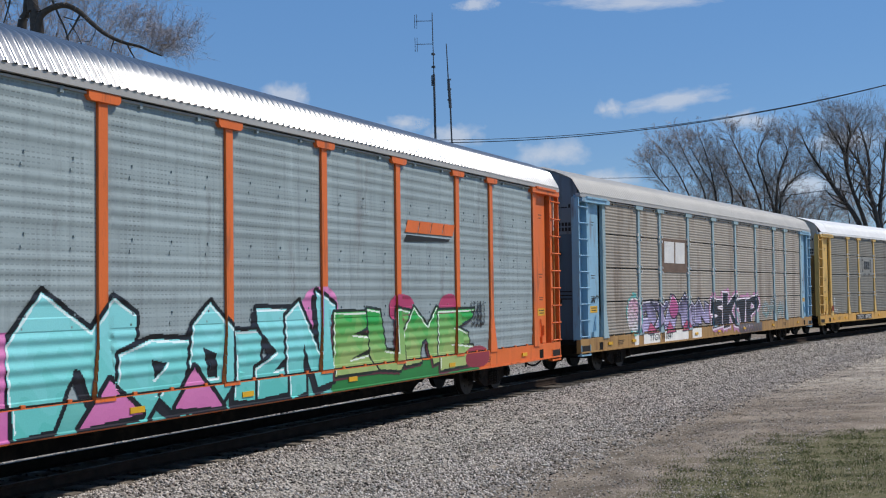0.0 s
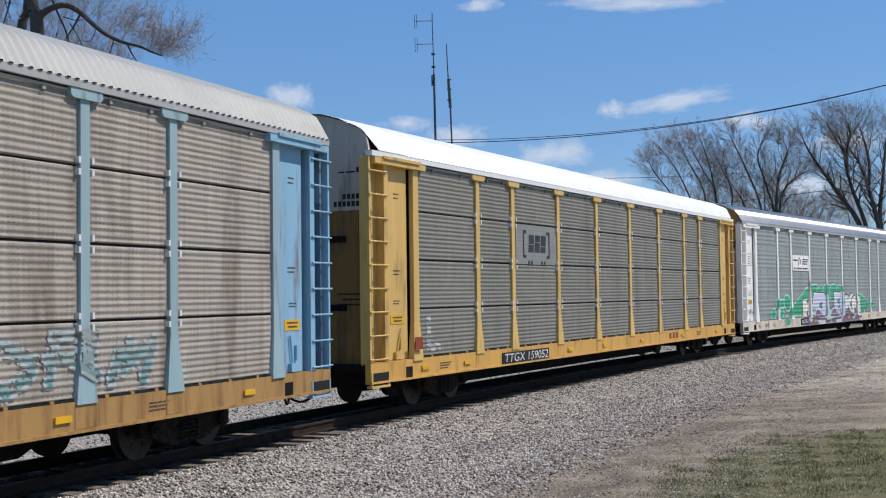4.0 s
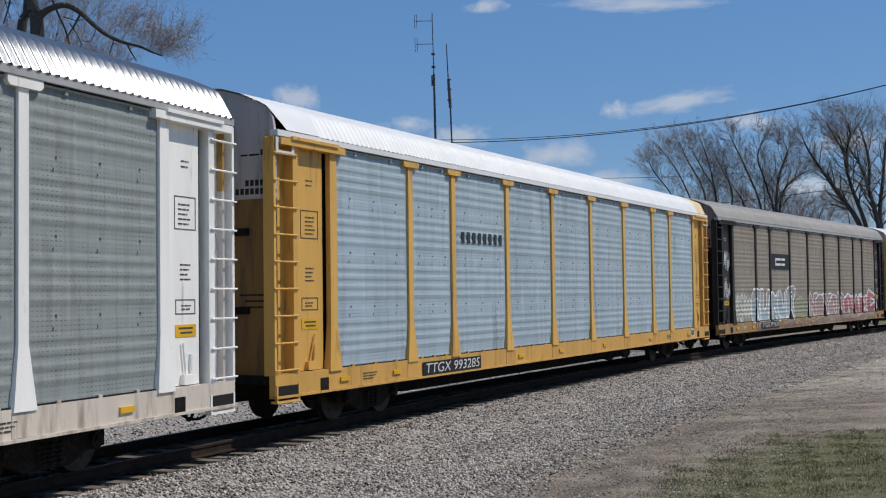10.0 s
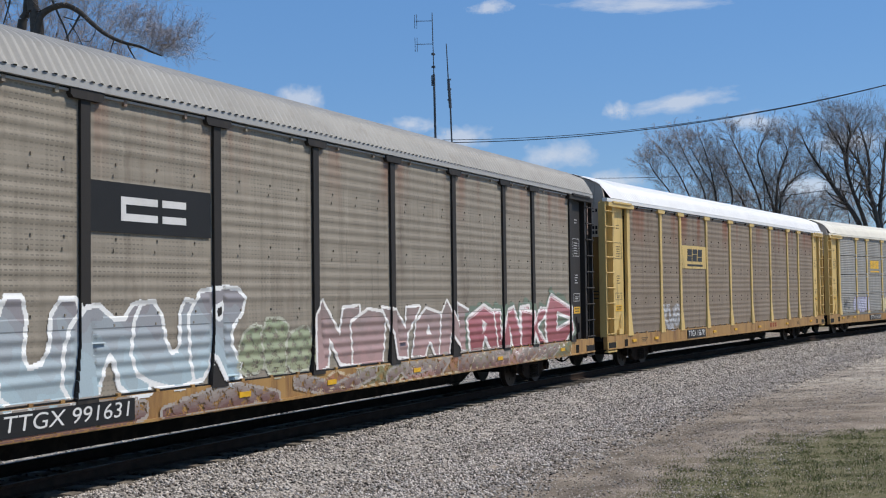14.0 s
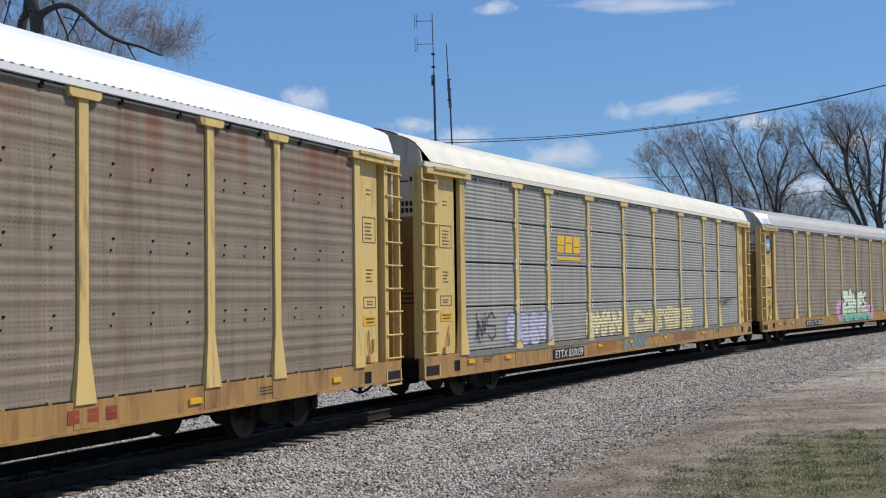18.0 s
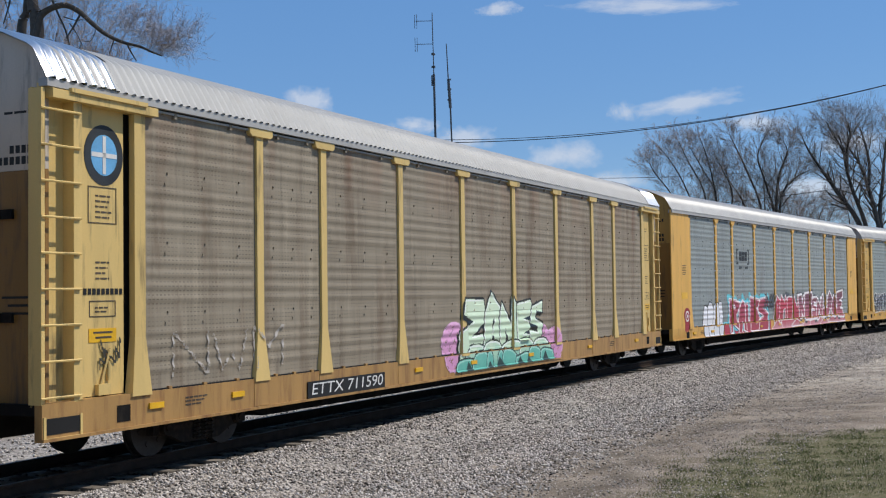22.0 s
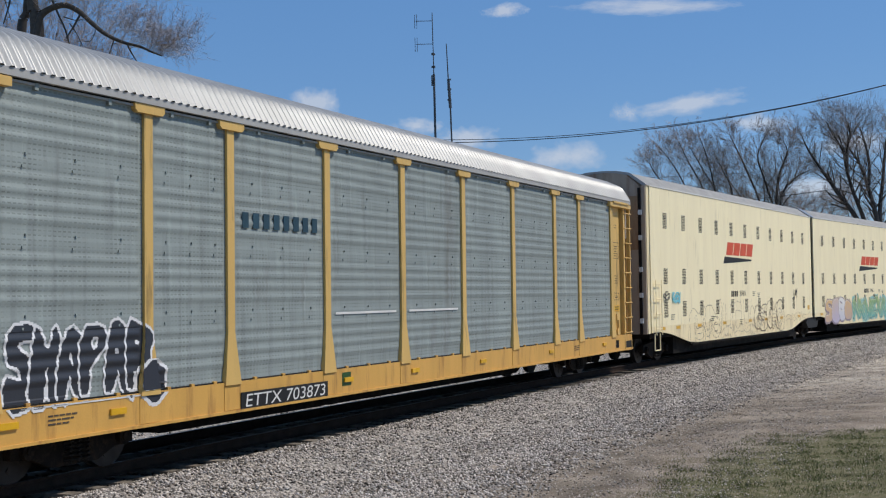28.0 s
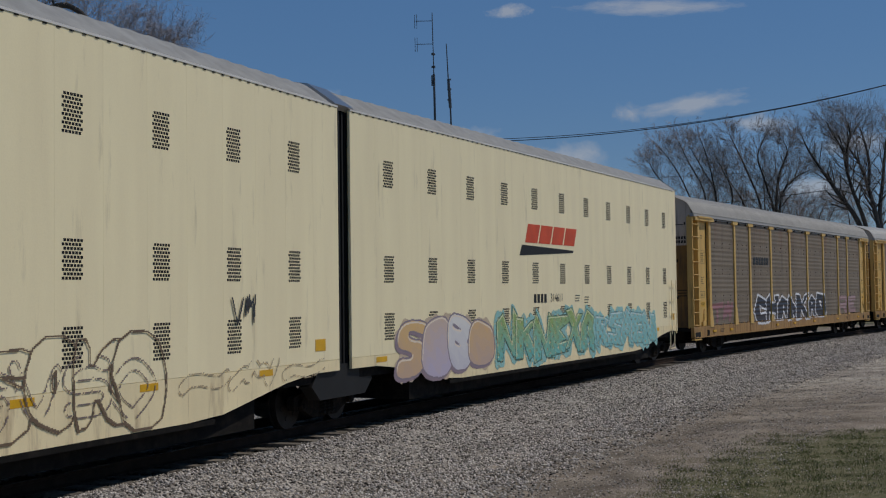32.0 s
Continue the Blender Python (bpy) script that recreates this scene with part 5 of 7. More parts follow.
def marks_e(r):
    common_marks(r)
    mark(r, blocks(-6.65, -4.42, 3.38, 3.62, 8, 0.0, 0.42, 0), M_INK, FACE + 0.0245, label="row of faded dark letters")
    fleet_number(r, "TTGX 993285", -8.45, -5.95, 0.8)
    mark(r, [rect(12.98, 13.62, 4.62, 4.67), rect(12.98, 13.62, 4.78, 4.9), rect(13.55, 13.62, 4.67, 4.78), rect(12.98, 13.06, 4.67, 4.78)], M_WHITEPAINT, 1.53, "ladder_bracket", "white bracket at the ladder top")
    mark(r, [rect(-13.6, -13.06, 4.62, 4.68), rect(-13.6, -13.06, 4.8, 4.9), rect(-13.6, -13.52, 4.68, 4.8), rect(-13.14, -13.06, 4.68, 4.8)], M_WHITEPAINT, 1.53, "ladder_bracket", "white bracket at the ladder top")
    plate(r, "white_square", 11.2, 11.6, 0.72, 0.98, M_WHITEPAINT, 1.506)
    mark(r, [rect(11.25, 11.4, 0.76, 0.94), rect(11.44, 11.55, 0.76, 0.94)], M_INK, 1.511)


def marks_f(r):
    common_marks(r, True)
    f = FACE + 0.0245
    plate(r, "black_patch", -7.06, -4.38, 3.14, 3.8, M_BLACKPAINT, f, 0.004)
    w = f + 0.006
    mark(r, [rect(-6.36, -5.6, 3.52, 3.62), rect(-6.36, -5.6, 3.3, 3.4), rect(-5.5, -4.97, 3.52, 3.62), rect(-5.5, -4.97, 3.3, 3.4), rect(-6.36, -6.26, 3.4, 3.52)], M_WHITEPAINT, w, label="white line mark on black")
    fleet_number(r, "TTGX 991631", -8.45, -6.25, 0.84)
    spray(r, "group", "oSon", -11.5, -9.7, 1.1, 2.15, (206, 206, 194), (216, 214, 200), (160, 156, 144), (166, 162, 148), 0.1, 0.2, 61, drop=0, label="cream bubble letters", cover=0.8, soft=2, solid=True)
    spray(r, "group", "RUMUR", -9.5, -3.6, 1.08, 2.28, (150, 146, 148), (176, 196, 202), (244, 244, 240), None, 0, 0.2, 62, None, 0.05, edge=0.07, tall=0.12, label="grey letters outlined in white", soft=1, solid=True, shade=(226, 226, 222), widths="55655")
    spray(r, "group", "nBn", -3.6, -1.6, 1.1, 1.9, (150, 160, 128), (168, 172, 140), (190, 190, 170), None, 0, 0.2, 68, drop=0, cover=0.75, soft=1, solid=True)
    spray(r, "group", "NIYAN", -1.4, 4.9, 1.05, 2.05, (146, 130, 124), (184, 150, 146), (240, 236, 230), None, 0, 0.2, 63, None, 0.04, edge=0.06, solid=True, shade=(214, 206, 200), tall=0.15)
    spray(r, "group", "AWKC", 5.0, 11.5, 1.0, 1.95, (176, 112, 114), (152, 84, 86), (240, 234, 228), (116, 130, 112), 0.16, 0.2, 64, (232, 206, 206), 0.06, edge=0.07, tall=0.3, label="maroon letters outlined in white", solid=True)
    spray(r, "group", "^=^=^=^=", -1.5, 11.4, 0.68, 0.98, (176, 122, 92), (150, 120, 96), (206, 190, 160), None, 0, 0.2, 69, drop=0, cover=0.62, solid=True, fills=(((176, 122, 92), (150, 120, 96)), ((150, 140, 96), (120, 116, 90)), ((206, 180, 168), (170, 130, 120))))
    spray(r, "group", "SAV~E~", -9.2, 10.8, 0.7, 0.95, (160, 150, 140), (120, 90, 84), (170, 160, 150), None, 0, 0.09, 65, drop=0, cover=0.75)
    for z, s in ((3.4, 66), (2.3, 67)):
        spray(r, "group", "~w", -12.7, -12.05, z - 0.35, z + 0.35, (215, 215, 212), (215, 215, 212), (215, 215, 212), None, 0, 0.016, s, drop=0, edge=0, step=0.02, label="white scrawled tag")


def marks_g(r):
    common_marks(r)
    f = FACE + 0.0245
    plate(r, "yellow_patch", -6.86, -4.33, 3.05, 3.83, YELLOW3, f, 0.004)
    mark(r, blocks(-6.36, -4.72, 3.3, 3.72, 3, 0.12, 0.15, 0.32), M_INK, f + 0.006)
    mark(r, [rect(-6.36, -4.72, 3.13, 3.2)], M_INK, f + 0.006)
    fleet_number(r, "TTGX 156791", -6.5, -4.75, 0.83)
    spray(r, "group", "KWS", -8.75, -7.25, 1.1, 1.75, (196, 196, 196), (180, 180, 180), (160, 158, 156), None, 0, 0.06, 71, drop=0, cover=0.85, label="white scrawl")
    mark(r, blocks(3.9, 5.0, 0.75, 0.92, 3, 0, 0.4), M_RUSTRED, 1.508)


def marks_h(r):
    common_marks(r)
    clips(r, "band")
    f = FACE + 0.0245
    mark(r, blocks(-6.45, -4.8, 3.32, 3.76, 3, 0.1, 0.15, 0.34) + [rect(-6.45, -4.8, 3.13, 3.21)], M_YELLOWMARK, f, label="yellow block mark")
    plate(r, "grey_side_rail", -11.7, 11.7, DECK - 0.1, DECK + 0.02, S_C, 1.515, 0.03)
    fleet_number(r, "ETTX 850039", -6.8, -4.9, 0.72)
    spray(r, "band", "wS", -11.2, -10.1, 1.2, 1.85, (60, 62, 64), (60, 62, 64), (60, 62, 64), None, 0, 0.022, 81, drop=0, edge=0.0)
    spray(r, "band", "nnnn", -9.5, -6.95, 1.08, 1.92, (182, 182, 198), (190, 190, 204), (106, 96, 156), None, 0.05, 0.16, 82, None, 0.0, label="lavender bubble letters", soft=2, solid=True, edge=0.025, cover=0.95)
    spray(r, "band", "IMWN", -4.5, -1.7, 1.08, 1.78, (226, 216, 170), (220, 208, 160), (150, 144, 124), None, 0, 0.15, 83, None, 0.0, label="cream block letters", solid=True, cover=0.93, edge=0.02)
    spray(r, "band", "CATOEB", -0.6, 5.5, 1.05, 1.72, (214, 202, 152), (206, 194, 146), (142, 138, 120), None, 0.0, 0.15, 84, None, 0.0, label="cream block letters", solid=True, cover=0.9, edge=0.03, tall=0.12)
    for k, c in enumerate(((176, 120, 50), (120, 150, 160), (190, 150, 90), (150, 110, 70))):
        spray(r, "band", "^o=", -4.4 + 2.6 * k, -2.2 + 2.6 * k, 0.64, 0.88, c, c, c, None, 0, 0.1, 86 + k, drop=0, solid=True, soft=2, cover=0.6)
    spray(r, "band", "H~H", 8.9, 10.7, 1.7, 2.05, (70, 70, 72), (70, 70, 72), (70, 70, 72), None, 0, 0.02, 85, drop=0, edge=0)


def marks_i(r):
    common_marks(r)

    def disc(r0):
        return [(-12.41 + 0.93 * r0 * math.cos(2 * math.pi * i / 28), 4.17 + r0 * math.sin(2 * math.pi * i / 28)) for i in range(28)]
    mark(r, [disc(0.4)], M_INK, 1.406, "round_emblem", "round emblem with a pale blue cross")
    mark(r, [disc(0.27)], M_BLUEMARK, 1.41, "round_emblem")
    mark(r, [rect(-12.44, -12.38, 3.92, 4.42), rect(-12.65, -12.17, 4.14, 4.2)], M_WHITEPAINT, 1.414, "emblem_cross")
    mark(r, [rect(-12.8 + 0.085 * i, -12.74 + 0.085 * i, 2.34, 2.42) for i in range(9)], M_BLACKPAINT, 1.407)
    fleet_number(r, "ETTX 711590", -7.55, -5.1, 0.725)
    spray(r, "group", "oo    oo", -2.35, 4.35, 0.66, 1.5, (222, 164, 202), (212, 150, 190), (224, 174, 208), None, 0, 0.2, 95, drop=0, soft=2, solid=True, tall=0.3, cover=0.95, label="pink paint cloud")
    spray(r, "group", "ZANES", -1.5, 3.1, 0.98, 2.02, (216, 234, 204), (204, 228, 196), (28, 34, 34), None, 0, 0.2, 91, (240, 246, 236), 0.09, tall=0.2, label="mint green letters on a pink cloud", solid=True, widths="54443", edge=0.045, lean=0.06)
    spray(r, "group", "nonon", -1.3, 3.6, 0.6, 1.22, (206, 228, 198), (110, 186, 166), (34, 44, 44), None, 0, 0.2, 96, (236, 244, 236), 0, soft=1, solid=True, edge=0.03)
    spray(r, "group", "noUonon", -1.75, 3.75, 0.42, 1.0, (112, 190, 172), (84, 166, 150), (34, 48, 48), None, 0, 0.2, 92, (170, 216, 202), 0.0, solid=True, soft=1, edge=0.03)
    spray(r, "group", "^ ^^ ^^ ^", -1.5, 3.6, 0.5, 0.78, (40, 66, 64), (44, 72, 70), (60, 110, 100), None, 0, 0.2, 97, None, 0.0, solid=True, edge=0.01, tall=0.12)
    spray(r, "group", "NWM", -11.2, -8.2, 1.2, 1.8, (175, 168, 158), (175, 168, 158), (175, 168, 158), None, 0, 0.022, 93, drop=0, edge=0, cover=0.7)
    spray(r, "group", "w", -12.55, -12.1, 1.35, 1.75, (60, 58, 50), (60, 58, 50), (60, 58, 50), None, 0, 0.014, 94, drop=0, edge=0, step=0.02)


def marks_j(r):
    common_marks(r, doors=False)
    studs(r)
    bracket_mark(r, -6.5, -4.95, 3.28, 3.88, M_INK)
    f = 1.505
    for s in (-1, 1):
        plate(r, "warning_label", s * 12.4 - 0.28, s * 12.4 + 0.28, 2.02, 2.24, M_YELLOWPLATE, f)
        stencils(r, s * 12.4, 3.15, 6, 0.34, M_INK, f)
    spray(r, "group", "nnnI", -10.45, -8.3, 0.52, 1.98, (232, 232, 234), (228, 228, 232), (28, 28, 30), None, 0, 0.2, 101, None, 0.0, label="white bubble letters with black outline", soft=2, solid=True, edge=0.045, tall=0.1)
    def blot(radius, wobble, n=26):
        turn = [2 * math.pi * i / n for i in range(n)]
        return [(-12.2 + radius * 0.95 * (1 + wobble * math.sin(5 * a)) * math.cos(a), 1.42 + radius * (1 + wobble * math.sin(3 * a)) * math.sin(a)) for a in turn]
    mark(r, [[(-12.38, 1.25), (-12.44, 0.86), (-12.34, 0.98), (-12.27, 0.74), (-12.2, 0.96), (-12.1, 0.78), (-12.06, 1.0), (-11.95, 0.92), (-12.02, 1.25)]], M_BRICKRED, f, "paint_drips", "dull red paint drips")
    mark(r, [blot(0.31, 0.07)], M_BRICKRED, f + 0.003, "painted_eye", "red painted eye with a white ring")
    mark(r, [blot(0.19, 0.0)], M_WHITEPAINT, f + 0.006, "painted_ring")
    mark(r, [blot(0.13, 0.0)], M_BRICKRED, f + 0.009, "painted_ring")
    mark(r, [blot(0.06, 0.0)], M_WHITEPAINT, f + 0.012, "painted_ring")
    spray(r, "group", "=", -8.0, -2.5, 0.66, 1.0, (186, 62, 80), (176, 56, 74), (110, 190, 204), None, 0, 0.2, 108, drop=0, solid=True)
    spray(r, "group", "RALES", -7.5, -2.6, 0.7, 1.8, (158, 56, 74), (176, 66, 84), (238, 230, 230), (98, 194, 208), 0.16, 0.2, 103, (232, 180, 188), 0.06, label="red letters on a turquoise cloud", solid=True, edge=0.06, tall=0.2, shade=(96, 60, 70), widths="54355", lean=0.06)
    spray(r, "group", "^o^^o^", -3.0, 1.8, 1.5, 2.1, (56, 58, 60), (60, 60, 62), (90, 92, 92), None, 0, 0.2, 109, drop=0, solid=True, cover=0.7)
    spray(r, "group", "AMIN", -1.6, 2.3, 0.95, 1.95, (190, 60, 76), (172, 52, 68), (238, 228, 228), (76, 82, 82), 0.1, 0.2, 104, None, 0.0, label="red and white letters", solid=True, edge=0.07, tall=0.1)
    spray(r, "group", "^=^^=^^=", -2.0, 10.6, 0.68, 0.96, (192, 76, 92), (206, 150, 156), (230, 214, 214), None, 0, 0.2, 106, drop=0, solid=True, edge=0.05)
    spray(r, "group", "KESNUACE", 2.4, 10.4, 0.98, 1.9, (120, 72, 80), (190, 100, 116), (242, 236, 236), (70, 66, 70), 0.12, 0.2, 105, None, 0.0, label="pink and white letters", solid=True, edge=0.1, tall=0.25)


def marks_k(r):
    common_marks(r)
    mark(r, blocks(-6.72, -4.42, 3.34, 3.58, 8, 0.0, 0.42, 0), M_TEALINK, FACE + 0.0245, label="row of dark teal letters")
    fleet_number(r, "ETTX 703873", -6.75, -4.42, 0.705)
    spray(r, "group", "SMAPAR", -11.5, -8.9, 1.05, 1.9, (52, 56, 64), (54, 56, 62), (226, 226, 226), None, 0.02, 0.2, 111, None, 0.0, label="black bubble letters outlined in white", soft=1, solid=True, edge=0.04, tall=0.15)
    spray(r, "group", "o", -9.1, -8.65, 0.95, 1.3, (50, 52, 60), (50, 52, 60), (222, 222, 222), None, 0, 0.1, 112, drop=0)
    mark(r, [rect(-11.3, -8.9, 0.98, 1.0, 0.0)], M_WHITEPAINT, 1.508)
    plate(r, "green_label", -3.8, -3.5, 0.72, 0.95, mat("dark_green_paint", lin(40, 80, 40), 0.5), 1.506)
    for x in (-4.1, -1.3):
        plate(r, "bare_strip", x + 0.15, x + 2.4, 1.96, 2.0, M_WHITEPAINT, FACE + 0.0245, 0.004)


def marks_n(r):
    common_marks(r)
    mark(r, blocks(-6.6, -4.5, 3.3, 3.6, 6, 0.0, 0.3, 0.28), M_INK, FACE + 0.0245)
    spray(r, "group", "CHANKAO", -6.4, 4.4, 1.0, 2.0, (44, 44, 50), (60, 58, 64), (228, 228, 230), (120, 118, 124), 0.03, 0.2, 121, None, 0.0, edge=0.09, label="white outlined letters", solid=True)
    spray(r, "group", "T~", -11.6, -9.3, 1.2, 1.8, (160, 110, 112), (150, 104, 108), (150, 110, 112), None, 0, 0.06, 122, drop=0)
    spray(r, "group", "RE", 7.0, 10.6, 1.1, 1.8, (170, 140, 140), (160, 130, 130), (150, 124, 124), None, 0, 0.08, 123, drop=0)


for spec, fn in zip(FLEET, (marks_a, marks_b, marks_c, marks_d, marks_e, marks_f, marks_g, marks_h, marks_i, marks_j, marks_k, marks_n, common_marks)):
    spec["extra"] = fn


# ---- the articulated pair of tall smooth-sided cars ----
def vent_mesh():
    """A patch of punched ventilation slots: rows of small raised black boxes, the openings' shade put into their
    colour.
    """
    bm = bmesh.new()
    for i in range(10):
        for j in range(6):
            x = -0.165 + 0.062 * j + (0.031 if i % 2 else 0)
            z = -0.25 + 0.052 * i
            box(bm, x, x + 0.047, -1.502, -1.498, z, z + 0.037)
    return mesh_of("vent", bm, M_DARKGAP)


TALL = 5.62
TROOF = [(-1.5, TALL), (-1.44, TALL + 0.05), (-0.95, 6.02), (-0.5, 6.1), (0, 6.12), (0.5, 6.1), (0.95, 6.02), (1.5, TALL)]


def tall_car(s, x0, x1, first, label):
    root = tagged(new("articulated_autorack_car"), label, "freight car", "cars of the train")
    n = 23
    w = (x1 - x0) / n
    lo_in, lo_out = 0.52, 0.98
    for i in range(n):
        a, b = x0 + w * i + 0.001, x0 + w * (i + 1) - 0.001
        def low(x):
            e = min(x - x0, x1 - x)
            return lo_out if e < 1.3 else (lo_out - (e - 1.3) / 2.6 * (lo_out - lo_in) if e < 3.9 else lo_in)
        part("side_panel", prism(bmesh.new(), [(a, 1.176), (b, 1.176), (b, TALL), (a, TALL)], "y", -1.5, -1.46), CREAM, root)
        part("skirt_panel", prism(bmesh.new(), [(a, low(a)), (b, low(b)), (b, 1.17), (a, 1.17)], "y", -1.503, -1.46), CREAM_LOW, root)
    part("panel_backing", box(bmesh.new(), x0 + 0.01, x1 - 0.01, -1.48, -1.44, lo_out, TALL - 0.01), CREAM, root)
    part("skirt_rail", box(bmesh.new(), x0 + 3.9, x1 - 3.9, -1.5, -1.4, 0.44, 0.515), M_DARK, root)
    vm = vent_mesh()
    for k in range(11):
        for z in (4.57, 2.77, 1.69):
            v = part("vent", vm, None, root)
            v.location = (-9.26 + 1.815 * k, 0, z)
            tagged(v, kind="stuff")
    # roof: eaves board and shallow ribbed sheets
    m = len(TROOF)
    xs = np.arange(x0 - (0.22 if first else 0), x1 + (0.01 if first else 0.22), 0.12)
    v, f = [], []
    for i, x in enumerate(xs):
        for y, z in TROOF:
            v.append((x, y, z + (0.012 if (i // 2) % 2 else 0)))
    for i in range(len(xs) - 1):
        for k in range(m - 1):
            f.append((i * m + k, (i + 1) * m + k, (i + 1) * m + k + 1, i * m + k + 1))
    part("roof", fast_mesh("roof", v, f, mat("speckled_grey_roof", (0.31, 0.305, 0.285), 0.8, 0.0, 0.14, 3, 14)), None, root)
    part("eaves_strip", box(bmesh.new(), x0, x1, -1.512, -1.49, TALL - 0.012, TALL + 0.02), M_WHITEPAINT, root)
    bm = bmesh.new()
    for i in range(int((x1 - x0) / 0.24)):
        x = x0 + 0.12 + i * 0.24
        box(bm, x - 0.035, x + 0.035, -1.513, -1.48, TALL - 0.032, TALL - 0.016)
    tagged(part("eaves_trim", bm, M_DARKGAP, root), kind="stuff")
    part("far_side_panel", box(bmesh.new(), x0, x1, 1.46, 1.5, 0.8, TALL), CREAM, root)
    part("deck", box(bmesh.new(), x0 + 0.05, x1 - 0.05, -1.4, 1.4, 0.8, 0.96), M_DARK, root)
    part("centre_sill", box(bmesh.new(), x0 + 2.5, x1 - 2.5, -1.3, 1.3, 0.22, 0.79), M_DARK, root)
    grey = mat("weathered_grey_door", lin(178, 160, 140), 0.7, 0.0, 0.15, 1.5, dirt=RUST, dirt_amount=0.3, streak=1)
    tan = mat("rusty_tan_door", lin(160, 130, 98), 0.7, 0.0, 0.2, 1.5, dirt=RUST, dirt_amount=0.4, streak=1)
    prof = [(y * 0.97, z - 0.03) for y, z in TROOF]
    outer = x0 - 0.28 if first else x1 + 0.28
    a, b = sorted((outer, x0 if first else x1))
    part("end_door", prism(bmesh.new(), [(-1.3, 0.95), (-1.3, TALL - 0.15)] + [(y * 0.9, z) for y, z in prof[1:-1]] + [(1.3, TALL - 0.15), (1.3, 0.95)], "x", a, b - 0.01 if first else b), grey, root)
    e = -1 if first else 1
    part("corner_return", box(bmesh.new(), a + 0.06, b - 0.012 if first else b - 0.06, -1.47, -1.44, 0.96, TALL), CREAM_LOW, root)
    part("roof_arch", prism(bmesh.new(), [(y * 1.0, z + 0.03) for y, z in TROOF] + [(y * 0.96, z - 0.05) for y, z in TROOF[::-1]], "x", a if first else b - 0.03, a + 0.03 if first else b), M_FASCIA, root)
    part("door_patch", box(bmesh.new(), outer + e * 0.001, outer + e * 0.02, -1.22, -0.55, 3.6, 5.3), tan, root)
    for y in (-1.27, -0.52, 0.1):
        p = part("door_post", box(bmesh.new(), outer + e * 0.02 - 0.03, outer + e * 0.02 + 0.03, y - 0.04, y + 0.04, 0.95, 5.55), M_TRUCK, root)
        for z in (1.3, 2.1, 2.9, 3.9, 4.7):
            if y < -1:
                part("hinge", box(bmesh.new(), outer + e * 0.06 - 0.03, outer + e * 0.06 + 0.03, y - 0.09, y + 0.02, z, z + 0.15), M_WHITEPAINT, p)
    part("corner_strip", box(bmesh.new(), min(a, b) if first else max(a, b) - 0.05, (min(a, b) + 0.05) if first else max(a, b), -1.45, -1.32, 0.95, TALL), grey, root)
    # the other end meets its twin at a rubber bellows
    j = x1 if first else x0
    if first:
        part("bellows", box(bmesh.new(), j + 0.01, j + 0.54, -1.36, 1.36, 0.95, TALL + 0.05), M_DARKGAP, root)
        bm = bmesh.new()
        for k in range(4):
            x = j + 0.07 + 0.13 * k
            box(bm, x - 0.025, x + 0.025, -1.42, -1.35, 1.0, TALL)
        part("bellows_ribs", bm, M_BLACKPAINT, root)
        bm = prism(bmesh.new(), [(y * 1.005, z + 0.05) for y, z in TROOF] + [(y * 0.96, z - 0.04) for y, z in TROOF[::-1]], "x", j - 0.08, j + 0.62)
        part("roof_bridge", bm, M_GALV, root)
        truck(root, -9.1, s)
        truck(root, j + 0.27, s)
        part("truck_cover", prism(bmesh.new(), [(j - 0.9, 0.75), (j - 0.6, 1.08), (j + 1.1, 1.08), (j + 1.4, 0.75), (j + 1.1, 0.5), (j - 0.6, 0.5)], "y", -1.44, -1.2), M_BLACKPAINT, root)
    else:
        truck(root, 9.0, s)
    o = x0 if first else x1
    c = part("coupler", box(bmesh.new(), min(o, o + e * 1.2), max(o, o + e * 1.2), -0.1, 0.1, 0.72, 0.98), M_TRUCK, root)
    part("knuckle", box(bmesh.new(), o + e * 1.3 - 0.14, o + e * 1.3 + 0.14, -0.16, 0.14, 0.7, 1.0), M_TRUCK, c)
    # ladder at the outer corner
    lx = o - e * 0.5
    lad = part("ladder", box(bmesh.new(), lx - 0.27, lx - 0.24, -1.58, -1.56, 0.9, 2.65), CREAM_LOW, root)
    part("stile", box(bmesh.new(), lx + 0.24, lx + 0.27, -1.58, -1.56, 0.9, 2.65), CREAM_LOW, lad)
    rm = mesh_of("rung", rod(bmesh.new(), (lx - 0.27, 0, 0), (lx + 0.27, 0, 0), 0.016, 6), CREAM_LOW)
    for k in range(4):
        part("rung", rm, None, lad).location = (0, -1.57, 1.1 + 0.47 * k)
    bm = bmesh.new()
    for x in (lx - 0.24, lx + 0.24):
        rod(bm, (x, -1.5, 0.95), (x, -1.5, 0.42), 0.02, 5)
    rod(bm, (lx - 0.24, -1.5, 0.42), (lx + 0.24, -1.5, 0.42), 0.022, 5)
    part("step", bm, CREAM_LOW, root)
    # marks
    f2 = 1.506
    b0, b1, bz, tz = (-2.75, 0.9, 3.28, 4.08) if first else (-2.7, 0.88, 3.18, 3.95)
    mark(root, blocks(b0 + 0.1, b1 - 0.1, bz + 0.32, tz, 4, 0.5, 0.1, 0), M_RED, f2, label="slanted orange-red block mark")
    mark(root, [[(b0 - 0.25, bz), (b1 - 0.3, bz + 0.14), (b1 - 0.22, bz + 0.2), (b0 - 0.1, bz + 0.26)]], M_BLACKPAINT, f2, label="black wedge stripe")
    mark(root, [rect(-2.1 + 0.22 * k, -1.95 + 0.22 * k, 2.05, 2.26) for k in range(4)], M_BLACKPAINT, f2)
